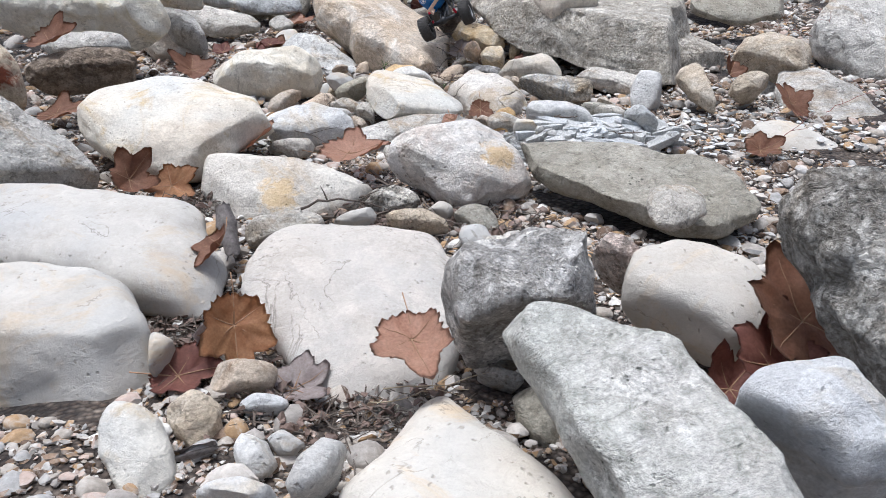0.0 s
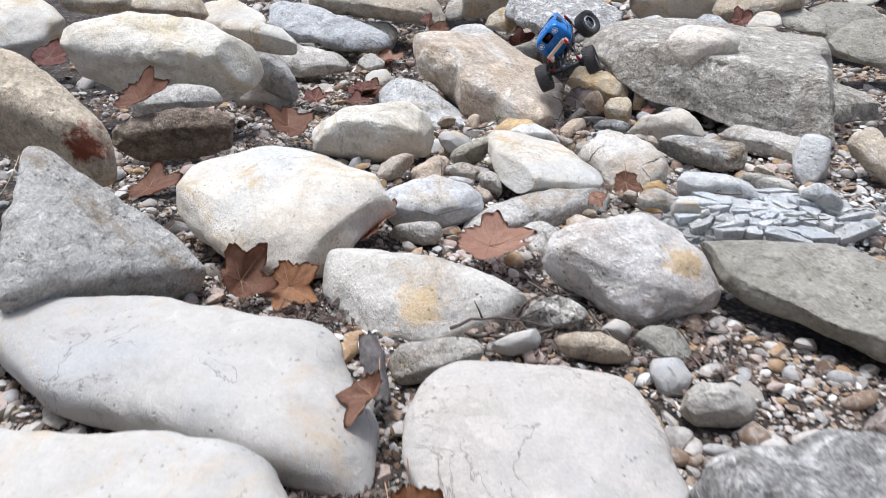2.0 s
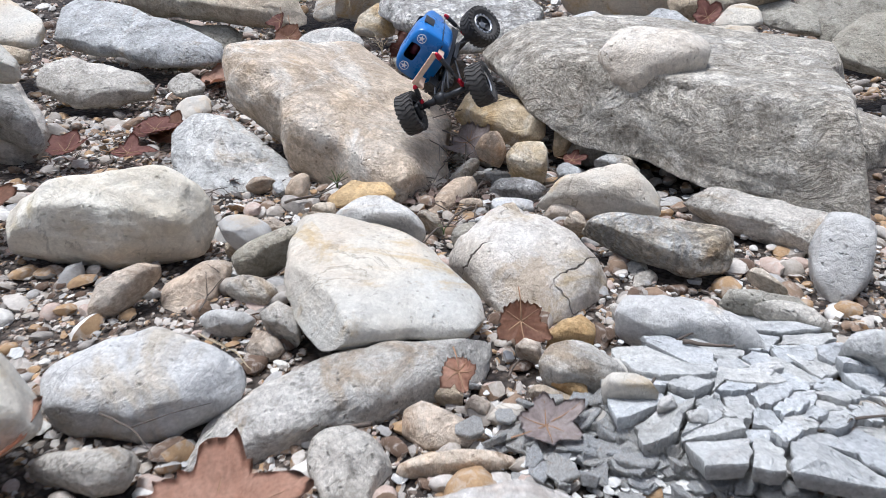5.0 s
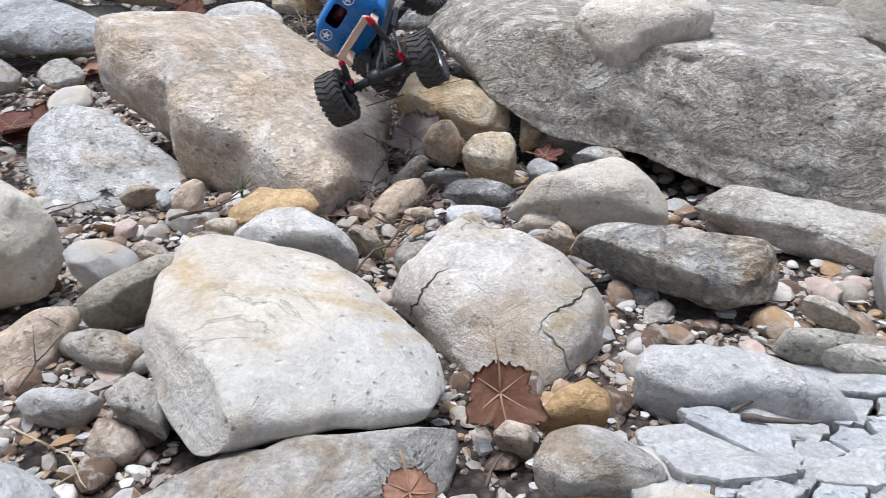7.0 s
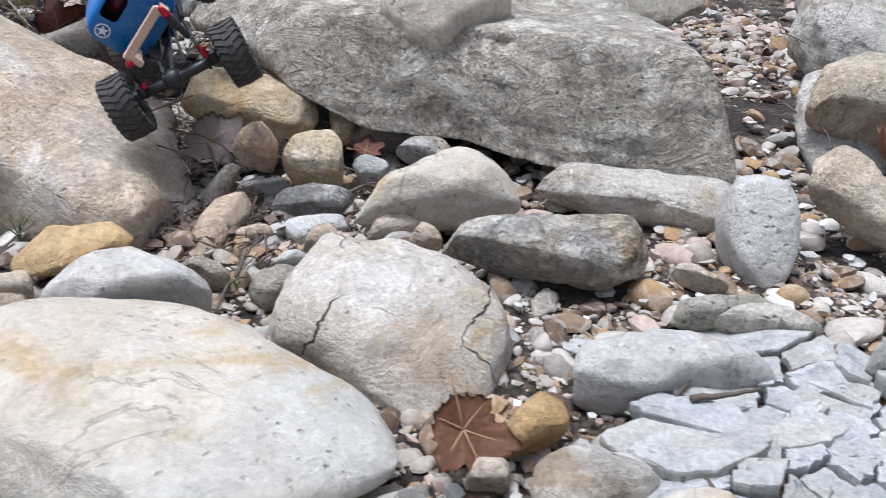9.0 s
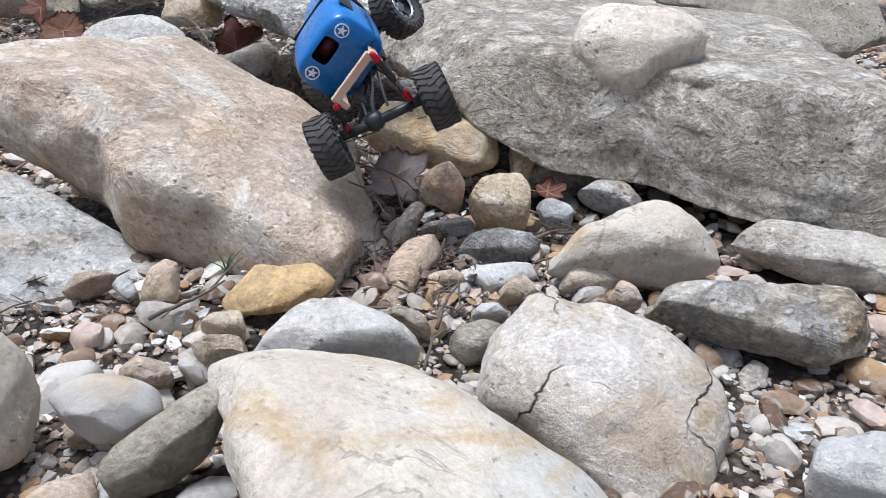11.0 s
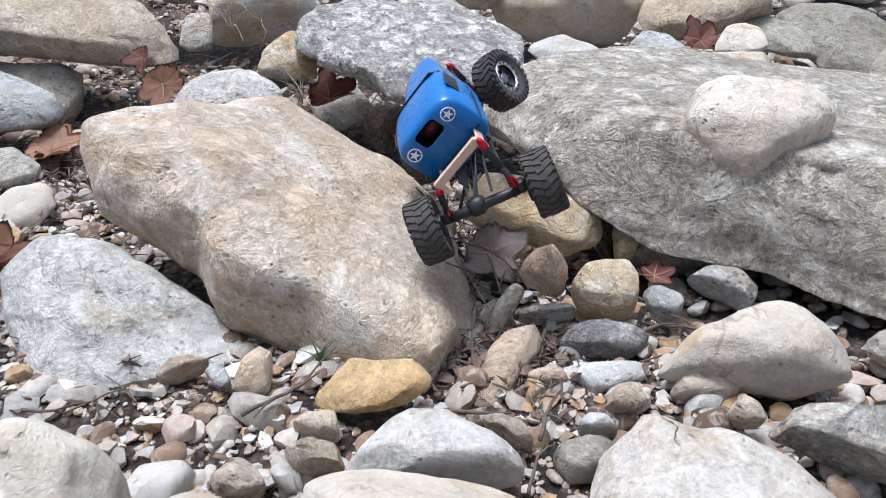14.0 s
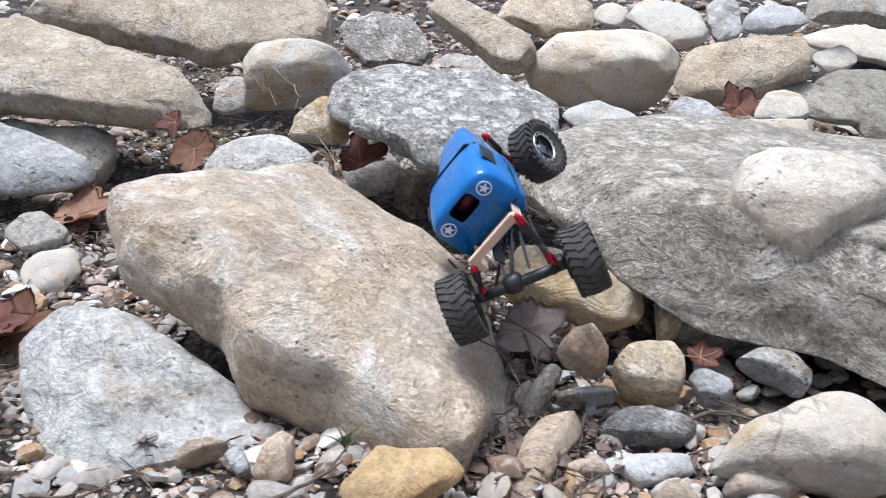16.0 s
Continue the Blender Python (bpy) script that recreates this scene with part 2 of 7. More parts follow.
STONE = {
    "white": stone_material("white_limestone", (0.495, 0.464, 0.413), (0.435, 0.4, 0.35), (0.33, 0.29, 0.24), (0.48, 0.39, 0.28), 0.57, 0.5, 0.45, 0.14, crust=0.06, blot=3.0, mottle=0.4, wash=(0.44, 0.43, 0.405), flake=0.2, vein=0.7),
    "cream": stone_material("cream_limestone", (0.62, 0.57, 0.48), (0.53, 0.46, 0.37), (0.33, 0.29, 0.23), (0.48, 0.36, 0.20), 0.57, 0.5, 0.8, 0.35, crust=0.12, blot=3.5, mottle=0.5, wash=(0.53, 0.52, 0.48), flake=0.3, vein=0.6),
    "beige": stone_material("beige_limestone", (0.61, 0.525, 0.41), (0.51, 0.42, 0.31), (0.24, 0.19, 0.145), (0.62, 0.56, 0.47), 0.54, 0.6, 1.3, 0.7, crust=0.25, blot=5.0, mottle=0.8, flake=0.5, vein=0.7),
    "dark": stone_material("dark_limestone", (0.44, 0.435, 0.43), (0.6, 0.59, 0.58), (0.14, 0.14, 0.14), (0.68, 0.67, 0.65), 0.55, 0.7, 2.0, 0.9, None, 1.0, 0.3, crust=0.45, blot=9.0, mottle=0.8, flake=0.9, vein=0.5),
    "lichen": stone_material("lichened_limestone", (0.78, 0.77, 0.74), (0.62, 0.61, 0.57), (0.22, 0.23, 0.195), (0.30, 0.31, 0.265), 0.54, 0.9, 1.3, 0.7, crust=0.25, blot=5.0, mottle=0.8, wash=(0.50, 0.51, 0.47), flake=0.35),
    "bluewhite": stone_material("bluish_limestone", (0.625, 0.62, 0.6), (0.52, 0.515, 0.50), (0.29, 0.285, 0.275), (0.52, 0.46, 0.37), 0.57, 0.5, 1.1, 0.5, crust=0.15, blot=6.0, mottle=0.6, wash=(0.60, 0.595, 0.58), flake=0.35, vein=0.5),
    "rough": stone_material("crusted_limestone", (0.52, 0.505, 0.475), (0.66, 0.64, 0.6), (0.16, 0.155, 0.14), (0.34, 0.29, 0.23), 0.6, 0.9, 2.0, 0.9, crust=0.6, blot=8.0, mottle=0.9, flake=0.8),
    "granite": stone_material("grey_limestone", (0.5, 0.48, 0.44), (0.61, 0.585, 0.54), (0.20, 0.185, 0.165), (0.38, 0.30, 0.21), 0.57, 0.6, 1.4, 0.7, crust=0.25, blot=6.0, mottle=0.8, flake=0.5, vein=0.6),
    "stained": stone_material("rust_stained_limestone", (0.62, 0.585, 0.52), (0.50, 0.46, 0.40), (0.30, 0.27, 0.23), (0.48, 0.39, 0.28), 0.60, 0.5, 1.0, 0.5, ((0.018, -0.118, 0.024), 0.075, (0.54, 0.36, 0.14), 0.6), crust=0.15, flake=0.3),
    "speckle": stone_material("speckled_limestone", (0.6, 0.52, 0.45), (0.72, 0.675, 0.61), (0.27, 0.21, 0.165), (0.72, 0.69, 0.65), 0.50, 0.7, 1.4, 0.5, ((0.124, -0.075, 0.04), 0.06, (0.60, 0.38, 0.13), 0.65), crust=0.25, blot=8.0, mottle=0.7, flake=0.4),
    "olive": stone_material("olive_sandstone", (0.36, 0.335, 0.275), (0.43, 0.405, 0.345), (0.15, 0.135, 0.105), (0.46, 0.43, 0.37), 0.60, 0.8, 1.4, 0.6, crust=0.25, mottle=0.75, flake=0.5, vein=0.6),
    "cracked": stone_material("cracked_limestone", (0.64, 0.60, 0.54), (0.54, 0.485, 0.41), (0.33, 0.275, 0.22), (0.45, 0.35, 0.21), 0.57, 0.5, 1.2, 0.6, ((-0.017, -0.126, 0.035), 0.08, (0.36, 0.26, 0.15), 0.6), 1.0, 0.0, True, crust=0.15, flake=0.4),
    "yellowtop": stone_material("ochre_limestone", (0.735, 0.65, 0.555), (0.64, 0.51, 0.37), (0.33, 0.25, 0.165), (0.82, 0.79, 0.74), 0.54, 0.5, 1.6, 0.6, crust=0.3, blot=3.2, mottle=0.6, wash=(0.61, 0.515, 0.415), flake=0.5, vein=0.3),
    "slabrock": stone_material("granular_limestone", (0.7, 0.67, 0.61), (0.6, 0.565, 0.505), (0.30, 0.25, 0.20), (0.80, 0.785, 0.75), 0.55, 0.8, 2.2, 0.8, None, 1.0, crust=0.42, blot=5.0, mottle=0.75, flake=0.6),
    "chalk": stone_material("chalky_cream_limestone", (0.74, 0.70, 0.605), (0.66, 0.59, 0.47), (0.40, 0.34, 0.25), (0.60, 0.50, 0.30), 0.60, 0.4, 1.2, 0.25, crust=0.15, blot=4.0, mottle=0.45, flake=0.35, vein=0.5),
    "buff": stone_material("buff_limestone", (0.44, 0.405, 0.36), (0.39, 0.36, 0.325), (0.33, 0.295, 0.25), (0.475, 0.44, 0.395), 0.56, 0.5, 0.6, 0.2, crust=0.1, blot=3.0, mottle=0.4, wash=(0.40, 0.385, 0.36), flake=0.25, vein=0.9),
    "knob": stone_material("smooth_beige_limestone", (0.66, 0.60, 0.51), (0.56, 0.49, 0.40), (0.34, 0.28, 0.22), (0.72, 0.69, 0.63), 0.56, 0.5, 1.1, 0.4, crust=0.2, blot=4.0, mottle=0.6, flake=0.35, vein=0.5),
    "granular": stone_material("coarse_grey_limestone", (0.68, 0.665, 0.64), (0.72, 0.705, 0.68), (0.25, 0.235, 0.215), (0.50, 0.45, 0.38), 0.6, 0.9, 2.4, 0.9, None, 1.0, crust=0.5, blot=7.0, mottle=0.85, flake=0.6),
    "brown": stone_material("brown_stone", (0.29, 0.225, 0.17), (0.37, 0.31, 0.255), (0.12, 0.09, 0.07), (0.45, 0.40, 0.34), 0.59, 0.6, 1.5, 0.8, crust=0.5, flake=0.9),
    "rust": stone_material("rust_streaked_limestone", (0.6, 0.52, 0.405), (0.52, 0.435, 0.33), (0.25, 0.20, 0.155), (0.60, 0.52, 0.40), 0.58, 0.5, 1.1, 0.6, ((0.291, -0.121, -0.152), 0.085, (0.16, 0.035, 0.012), 0.97), crust=0.3, flake=0.5),
    "bluegrey": stone_material("blue_grey_limestone", (0.5, 0.505, 0.495), (0.6, 0.6, 0.585), (0.22, 0.215, 0.205), (0.44, 0.375, 0.29), 0.58, 0.6, 1.3, 0.6, crust=0.25, blot=6.0, mottle=0.8, flake=0.8, vein=0.5),
    "yellow": stone_material("ochre_stone", (0.46, 0.29, 0.125), (0.54, 0.39, 0.21), (0.27, 0.14, 0.05), (0.56, 0.44, 0.28), 0.64, 0.5, 1.0, 0.5, crust=0.25, flake=0.5),
    "ochrecream": stone_material("ochre_cream_limestone", (0.60, 0.51, 0.37), (0.52, 0.37, 0.19), (0.30, 0.21, 0.12), (0.70, 0.66, 0.57), 0.54, 0.5, 1.1, 0.5, crust=0.3, blot=5.0, flake=0.5),
    "tan": stone_material("tan_pebble_stone", (0.5, 0.395, 0.295), (0.58, 0.5, 0.41), (0.22, 0.145, 0.09), (0.58, 0.53, 0.46), 0.55, 0.5, 0.9, 0.6, mottle=0.8, flake=0.45),
    "redtan": stone_material("reddish_tan_stone", (0.54, 0.4, 0.28), (0.46, 0.28, 0.15), (0.26, 0.16, 0.10), (0.62, 0.53, 0.43), 0.54, 0.6, 1.2, 0.6, crust=0.3, blot=7.0, mottle=0.7, flake=0.6),
    "pink": stone_material("pinkish_crystal_rock", (0.6, 0.48, 0.42), (0.68, 0.6, 0.54), (0.22, 0.15, 0.12), (0.66, 0.61, 0.56), 0.54, 0.8, 2.0, 0.9, crust=0.5, blot=9.0, mottle=0.9, flake=0.9),
    "shale": stone_material("pale_shale", (0.57, 0.58, 0.575), (0.49, 0.5, 0.5), (0.36, 0.365, 0.37), (0.56, 0.55, 0.53), 0.56, 0.5, 1.2, 0.6, crust=0.15, flake=0.4),
    "chips": stone_material("shale_chip", (0.62, 0.63, 0.625), (0.48, 0.48, 0.47), (0.28, 0.27, 0.26), (0.50, 0.42, 0.34), 0.58, 0.3, 0.6, 0.4, crust=0.2),
    "banded": stone_material("banded_grey_limestone", (0.42, 0.415, 0.395), (0.50, 0.43, 0.33), (0.20, 0.195, 0.185), (0.40, 0.29, 0.17), 0.58, 0.6, 1.4, 0.7, None, 1.0, 0.4, crust=0.5, mottle=0.8, flake=0.8),
}

# ---------- the ground ----------
BED = ((-3, -0.16), (1.0, -0.12), (1.6, -0.11), (2.1, -0.03), (3.0, 0.03), (3.4, 0.06), (4.0, 0.105), (5.0, 0.15), (6.0, 0.27), (8.0, 0.55), (12.0, 1.0), (60.0, 6.0))


def bed(x, y):
    """Height of the stream bank's earth."""
    z = BED[0][1]
    for (y0, z0), (y1, z1) in zip(BED, BED[1:]):
        if y >= y0:
            z = z0 + (z1 - z0) * min(1.0, (y - y0) / (y1 - y0))
    z += 0.09 * math.exp(-((x + 0.75) ** 2 + (y - 1.1) ** 2) / 0.16)
    z += 0.05 * max(0.0, min(1.0, (x - 0.6) / 0.8)) * max(0.0, 1 - abs(y - 2.8) / 1.5)
    z += 0.035 * math.exp(-((x - 0.62) / 0.34) ** 2 - ((y - 3.0) / 0.19) ** 2)
    return z + 0.02 * noise.noise((x * 2.1, y * 2.1, 3.0)) + 0.008 * noise.noise((x * 9, y * 9, 1.0))


def earth_material():
    m, t, b = nodes_of("gap_shaded_gravelly_earth")
    tc = t.nodes.new("ShaderNodeTexCoord")
    n1, n2 = add(t, "ShaderNodeTexNoise", Scale=6.0, Detail=8.0, Roughness=0.7), add(t, "ShaderNodeTexVoronoi", Scale=60.0)
    t.links.new(tc.outputs["Object"], n1.inputs["Vector"])
    t.links.new(tc.outputs["Object"], n2.inputs["Vector"])
    sep = t.nodes.new("ShaderNodeSeparateColor")
    t.links.new(n2.outputs["Color"], sep.inputs[0])
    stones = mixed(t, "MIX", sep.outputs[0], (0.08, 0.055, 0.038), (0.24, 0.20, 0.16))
    # earth tint taken near black to deepen the shade in the crevices
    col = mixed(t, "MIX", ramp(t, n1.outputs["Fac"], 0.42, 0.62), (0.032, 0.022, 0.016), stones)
    # shade between the drawn stones is put into the colour, their middles lightened
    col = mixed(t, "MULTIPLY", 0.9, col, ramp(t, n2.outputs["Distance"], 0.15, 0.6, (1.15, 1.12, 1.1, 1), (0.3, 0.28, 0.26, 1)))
    t.links.new(col, b.inputs["Base Color"])
    bump = add(t, "ShaderNodeBump", Strength=1.0, Distance=0.012)
    t.links.new(n2.outputs["Distance"], bump.inputs["Height"])
    bump.invert = True
    t.links.new(bump.outputs[0], b.inputs["Normal"])
    b.inputs["Roughness"].default_value = 0.95
    return m


def mesh_from(name, verts, faces, material, smooth=True, crease=0.0):
    me = bpy.data.meshes.new(name)
    me.from_pydata(verts, [], faces)
    me.materials.append(material)
    if smooth:
        me.polygons.foreach_set("use_smooth", [True] * len(me.polygons))
    me.update()
    if crease:
        me.set_sharp_from_angle(angle=crease)
    return me


def build_ground():
    xs = [-60, -30, -15, -8, -5] + [-4 + 0.08 * i for i in range(101)] + [5, 8, 15, 30, 60]
    ys = [-40, -20, -10, -5, -2] + [0.08 * i for i in range(101)] + [9, 11, 15, 25, 40, 60]
    verts = [(x, y, bed(x, y)) for y in ys for x in xs]
    w = len(xs)
    faces = [(j * w + i, j * w + i + 1, (j + 1) * w + i + 1, (j + 1) * w + i) for j in range(len(ys) - 1) for i in range(w - 1)]
    tagged(new("ground", mesh_from("ground", verts, faces, earth_material())), "dark earth of a stony stream bank, deepened for gap shade", "ground", kind="structure")


build_ground()


# ---------- rocks ----------
FOOTPRINTS = []  # plan outlines of the rocks laid so far, for the gravel to keep clear of


def outline_radius(outline, count):
    """Radius of a plan outline in evenly spaced directions, corners eased."""
    pts = np.array(outline)
    nxt = np.roll(pts, -1, axis=0)
    ang = np.arange(count) * 2 * np.pi / count
    d = np.stack([np.cos(ang), np.sin(ang)], 1)
    e = nxt - pts
    den = d[:, None, 0] * e[None, :, 1] - d[:, None, 1] * e[None, :, 0]
    den = np.where(abs(den) < 1e-9, 1e-9, den)
    r = (pts[None, :, 0] * e[None, :, 1] - pts[None, :, 1] * e[None, :, 0]) / den
    s = (pts[None, :, 0] * d[:, None, 1] - pts[None, :, 1] * d[:, None, 0]) / den
    r = np.where((r > 0) & (s >= -1e-6) & (s <= 1 + 1e-6), r, 0).max(1)
    k = np.exp(-0.5 * (np.arange(-6, 7) * 360 / count / 4.0) ** 2)
    return np.convolve(np.concatenate([r[-6:], r, r[:6]]), k / k.sum(), "valid")


def rock_body(slope, outline, up, down, n_up, n_down, facets, seed, rings, around, rough, thin, cuts):
    """A stone over an outline that lies in a sloping plane: swelling up above it, down below it, then broken back to flat faces."""
    rng = np.random.default_rng(seed)
    rad = outline_radius(outline, around)
    size = float(rad.mean())
    ang = np.arange(around) * 2 * np.pi / around
    normal = np.array((-slope[0], -slope[1], 1.0))
    normal /= np.linalg.norm(normal)
    below = np.array((0, 0, -1.0)) - normal
    below /= np.linalg.norm(below)
    rows = []
    for i in range(rings + 1):
        f = -np.pi / 2 + np.pi * i / rings
        n, deep, way = (n_up, up, normal) if f >= 0 else (n_down, down, below)
        s, h = abs(np.cos(f)) ** (2 / n), abs(np.sin(f)) ** (2 / n) * deep
        x, y = s * rad * np.cos(ang), s * rad * np.sin(ang)
        h = h * np.clip(1 + (thin[0] * x + thin[1] * y) / size, 0.25, 2.0) if f < 0 else h + 0 * x
        rows.append(np.stack([x + way[0] * h, y + way[1] * h, slope[0] * x + slope[1] * y + way[2] * h], 1))
    p = np.concatenate(rows)
    # broken faces: a few deep planes with blunt edges, then small chips with crisp ones
    count = 5 if facets == 0 else 5 + 3 * facets
    for k in range(count + facets * 5):
        v = rng.normal(size=3)
        v /= np.linalg.norm(v)
        v += normal * 0.75
        v[2] += 0.1
        v /= np.linalg.norm(v)
        reach = p @ v
        deep = rng.uniform(0.84, 0.96) if k < count else rng.uniform(0.91, 0.99)
        if facets == 0:
            deep = rng.uniform(0.92, 0.99)
        soft = size * ((0.07 if facets == 0 else 0.030 if rough < 1.15 else 0.018) if k < count else 0.012)
        over = soft * np.logaddexp(0, np.clip((reach - reach.max() * deep) / soft, -40, 40))
        p = p - np.outer(over * 0.97, v)
    for nx, ny, nz, d in cuts:
        v = np.array([nx, ny, nz])
        soft = size * 0.02
        p = p - np.outer(soft * np.logaddexp(0, np.clip((p @ v - d) / soft, -40, 40)) * 0.97, v)
    return p, size


def rock_mesh(slope, outline, up, down, n_up, n_down, facets, seed, rings, around, rough, thin, strata, cuts):
    """The stone's body, weathered."""
    p, size = rock_body(slope, outline, up, down, n_up, n_down, facets, seed, rings, around, rough, thin, cuts)
    rng = np.random.default_rng(seed + 1000)
    off = rng.uniform(-50, 50, 3)
    q = p / (np.linalg.norm(p, axis=1, keepdims=True) + 1e-6)
    broad, fine = 1.6 / max(size, 0.03), 22.0
    fine_amount = 0.0022 * rough * min(1.0, size / 0.12)
    for j in range(len(p)):
        v = Vector(p[j])
        w = v * broad + Vector(off)
        a = noise.fractal(w, 0.9, 2.1, 3) * 0.036 * size * min(rough, 1.3)
        if size > 0.05:
            s = noise.fractal(v * (2.6 / size ** 0.6) + Vector(off), 0.8, 2.1, 2) * 4.5
            a += (math.floor(s) + (s % 1) ** 4) * (0.0012 + 0.0042 * max(0.0, rough - 0.8)) * min(1.0, size / 0.25)
        w = v * fine + Vector(off)
        a += noise.fractal(w, 0.75, 2.1, 2) * fine_amount
        if rough > 1.2:
            a -= (1 - abs(noise.noise(w * 0.55))) ** 4 * 0.007 * (rough - 1) * min(1.0, size / 0.1)
        if strata:
            s = (v.z * 1.0 + v.x * 0.22 + 0.012 * noise.noise(w * 0.3)) * 38 + off[0]
            a += strata * (abs(s % 2 - 1) ** 0.6 - 0.5) * (0.4 + 0.6 * noise.noise(w * 0.25)) * min(1.0, size / 0.1)
        p[j] += q[j] * a
    faces = [(i * around + k, i * around + (k + 1) % around, (i + 1) * around + (k + 1) % around, (i + 1) * around + k) for i in range(rings) for k in range(around)]
    return p, faces


def rock(name, at, slope, outline, up, down, n_up, n_down, kind, facets, label, seed, thin=(0, 0), parent=None, cuts=()):
    reach = max(math.hypot(x, y) for x, y in outline)
    near = at[1] < 5.2
    rings, around = (108, 230) if reach > 0.42 and near else (70, 148) if reach > 0.25 and near else (40, 88) if reach > 0.14 else (26, 56) if reach > 0.07 else (16, 34)
    rough = {"dark": 2.0, "rough": 2.4, "granular": 1.9, "slabrock": 1.9, "yellowtop": 1.5, "granite": 1.4, "brown": 1.7, "lichen": 1.4, "cracked": 1.2, "pink": 2.2, "redtan": 1.3, "tan": 1.1, "ochrecream": 1.1, "olive": 1.3, "beige": 1.5, "bluegrey": 1.5, "banded": 1.5, "speckle": 1.3, "cream": 0.96, "bluewhite": 1.1, "shale": 1.2, "chalk": 1.3, "knob": 1.1}.get(kind, 0.9)
    strata = {"brown": 0.008, "beige": 0.006, "granite": 0.004, "banded": 0.005, "olive": 0.004, "cream": 0.003, "yellowtop": 0.005, "slabrock": 0.006, "lichen": 0.003, "rust": 0.004, "bluegrey": 0.004}.get(kind, 0.0)
    p, faces = rock_mesh(slope, outline, up, down, n_up, n_down, facets, seed, rings, around, rough, thin, strata, cuts)
    ob = new(name, mesh_from(name, p.tolist(), faces, STONE[kind], True, 0.5 if rough >= 1.4 else 0.0))
    ob.location = at
    if parent:
        ob.parent, ob.location = parent, Vector(at) - parent.location
        ob["label"] = label
        return ob
    FOOTPRINTS.append((at, np.array(outline), reach))
    return tagged(ob, label, {"stone": "stone", "boulder": "boulder"}.get(name, "rock"), "stones of the stream bank" if name == "stone" else "boulders of the stream bank")



rock("boulder", (-1.014, 1.530, -0.014), (0.00, 0.32), [(-0.401, 0.045), (-0.525, 0.225), (-0.297, 0.224), (-0.214, 0.227), (-0.160, 0.231), (-0.110, 0.233), (-0.052, 0.236), (0.057, 0.254), (0.235, 0.206), (0.333, 0.042), (0.380, -0.119), (0.491, -0.342), (0.236, -0.265), (0.117, -0.233), (0.030, -0.208), (-0.057, -0.185), (-0.149, -0.161), (-0.327, -0.124)], 0.13, 0.14, 3.2, 5, "white", 0, "pale cream limestone block with a flat top, beside fine gravel", 1, cuts=[(0.05, -0.95, 0.30, 0.112), (0.75, -0.60, 0.30, 0.267)])
rock("boulder", (-1.071, 2.038, 0.045), (0.00, 0.20), [(-0.718, 0.243), (-0.410, 0.226), (-0.242, 0.224), (-0.164, 0.235), (-0.088, 0.226), (-0.004, 0.199), (0.141, 0.172), (0.336, 0.147), (0.491, -0.110), (0.517, -0.352), (0.159, -0.237), (0.044, -0.198), (0.041, -0.199), (0.038, -0.198), (0.035, -0.196), (0.031, -0.195), (0.021, -0.192), (-0.282, -0.110)], 0.09, 0.097, 3, 2.4, "white", 0, "large smooth cream-white limestone boulder with a rounded top", 2)
rock("boulder", (-0.229, 1.780, -0.016), (0.00, 0.30), [(-0.303, 0.025), (-0.309, 0.151), (-0.276, 0.274), (-0.144, 0.317), (0.059, 0.302), (0.188, 0.271), (0.252, 0.129), (0.278, -0.055), (0.266, -0.198), (0.220, -0.276), (0.134, -0.367), (0.025, -0.392), (-0.093, -0.268), (-0.181, -0.144), (-0.257, -0.074)], 0.06, 0.096, 2.6, 2.4, "buff", 0, "smooth cream-white boulder with a thin crack across its top", 3)
rock("boulder", (0.173, 1.534, 0.164), (0.00, 1.00), [(-0.191, 0.036), (-0.112, 0.048), (0.012, 0.077), (0.116, 0.078), (0.153, 0.061), (0.187, -0.046), (0.087, -0.054), (0.002, -0.064), (-0.053, -0.070), (-0.140, -0.084), (-0.153, -0.037)], 0.13, 0.2, 8, 5, "dark", 1, "angular dark grey stone block with rough pale flecks", 4, cuts=[(0.00, -0.25, 0.97, 0.100), (-0.35, -0.91, 0.20, 0.157), (0.86, -0.45, 0.25, 0.142), (-0.90, -0.30, 0.30, 0.169)])
rock("flat_rock", (0.313, 1.017, 0.182), (0.30, 0.30), [(-0.135, 0.062), (-0.176, 0.191), (-0.241, 0.362), (-0.162, 0.317), (-0.090, 0.249), (-0.017, 0.195), (0.019, 0.162), (0.074, 0.121), (0.136, -0.040), (0.183, -0.150), (0.232, -0.245), (0.195, -0.278), (0.014, -0.247), (-0.058, -0.145), (-0.109, -0.031)], 0.05, 0.14, 5, 2.4, "lichen", 2, "long tilted limestone slab blotched with grey-green lichen", 5)
rock("boulder", (0.583, 0.980, 0.197), (0.00, 0.80), [(-0.131, 0.033), (-0.082, 0.064), (0.036, 0.076), (0.056, 0.038), (0.085, -0.001), (0.112, -0.069), (0.004, -0.082), (-0.042, -0.039), (-0.068, -0.016)], 0.1, 0.2, 2.8, 2.4, "bluewhite", 1, "pale blue-white weathered boulder at the path edge", 6)
rock("boulder", (0.579, 1.549, 0.135), (0.00, 0.40), [(-0.184, 0.004), (-0.130, 0.099), (-0.041, 0.127), (0.048, 0.106), (0.129, 0.074), (0.156, 0.002), (0.101, -0.130), (0.032, -0.150), (-0.030, -0.099), (-0.059, -0.079), (-0.106, -0.051)], 0.07, 0.15, 2.6, 2.4, "white", 0, "flat smooth white stone with brown leaves against it", 7)
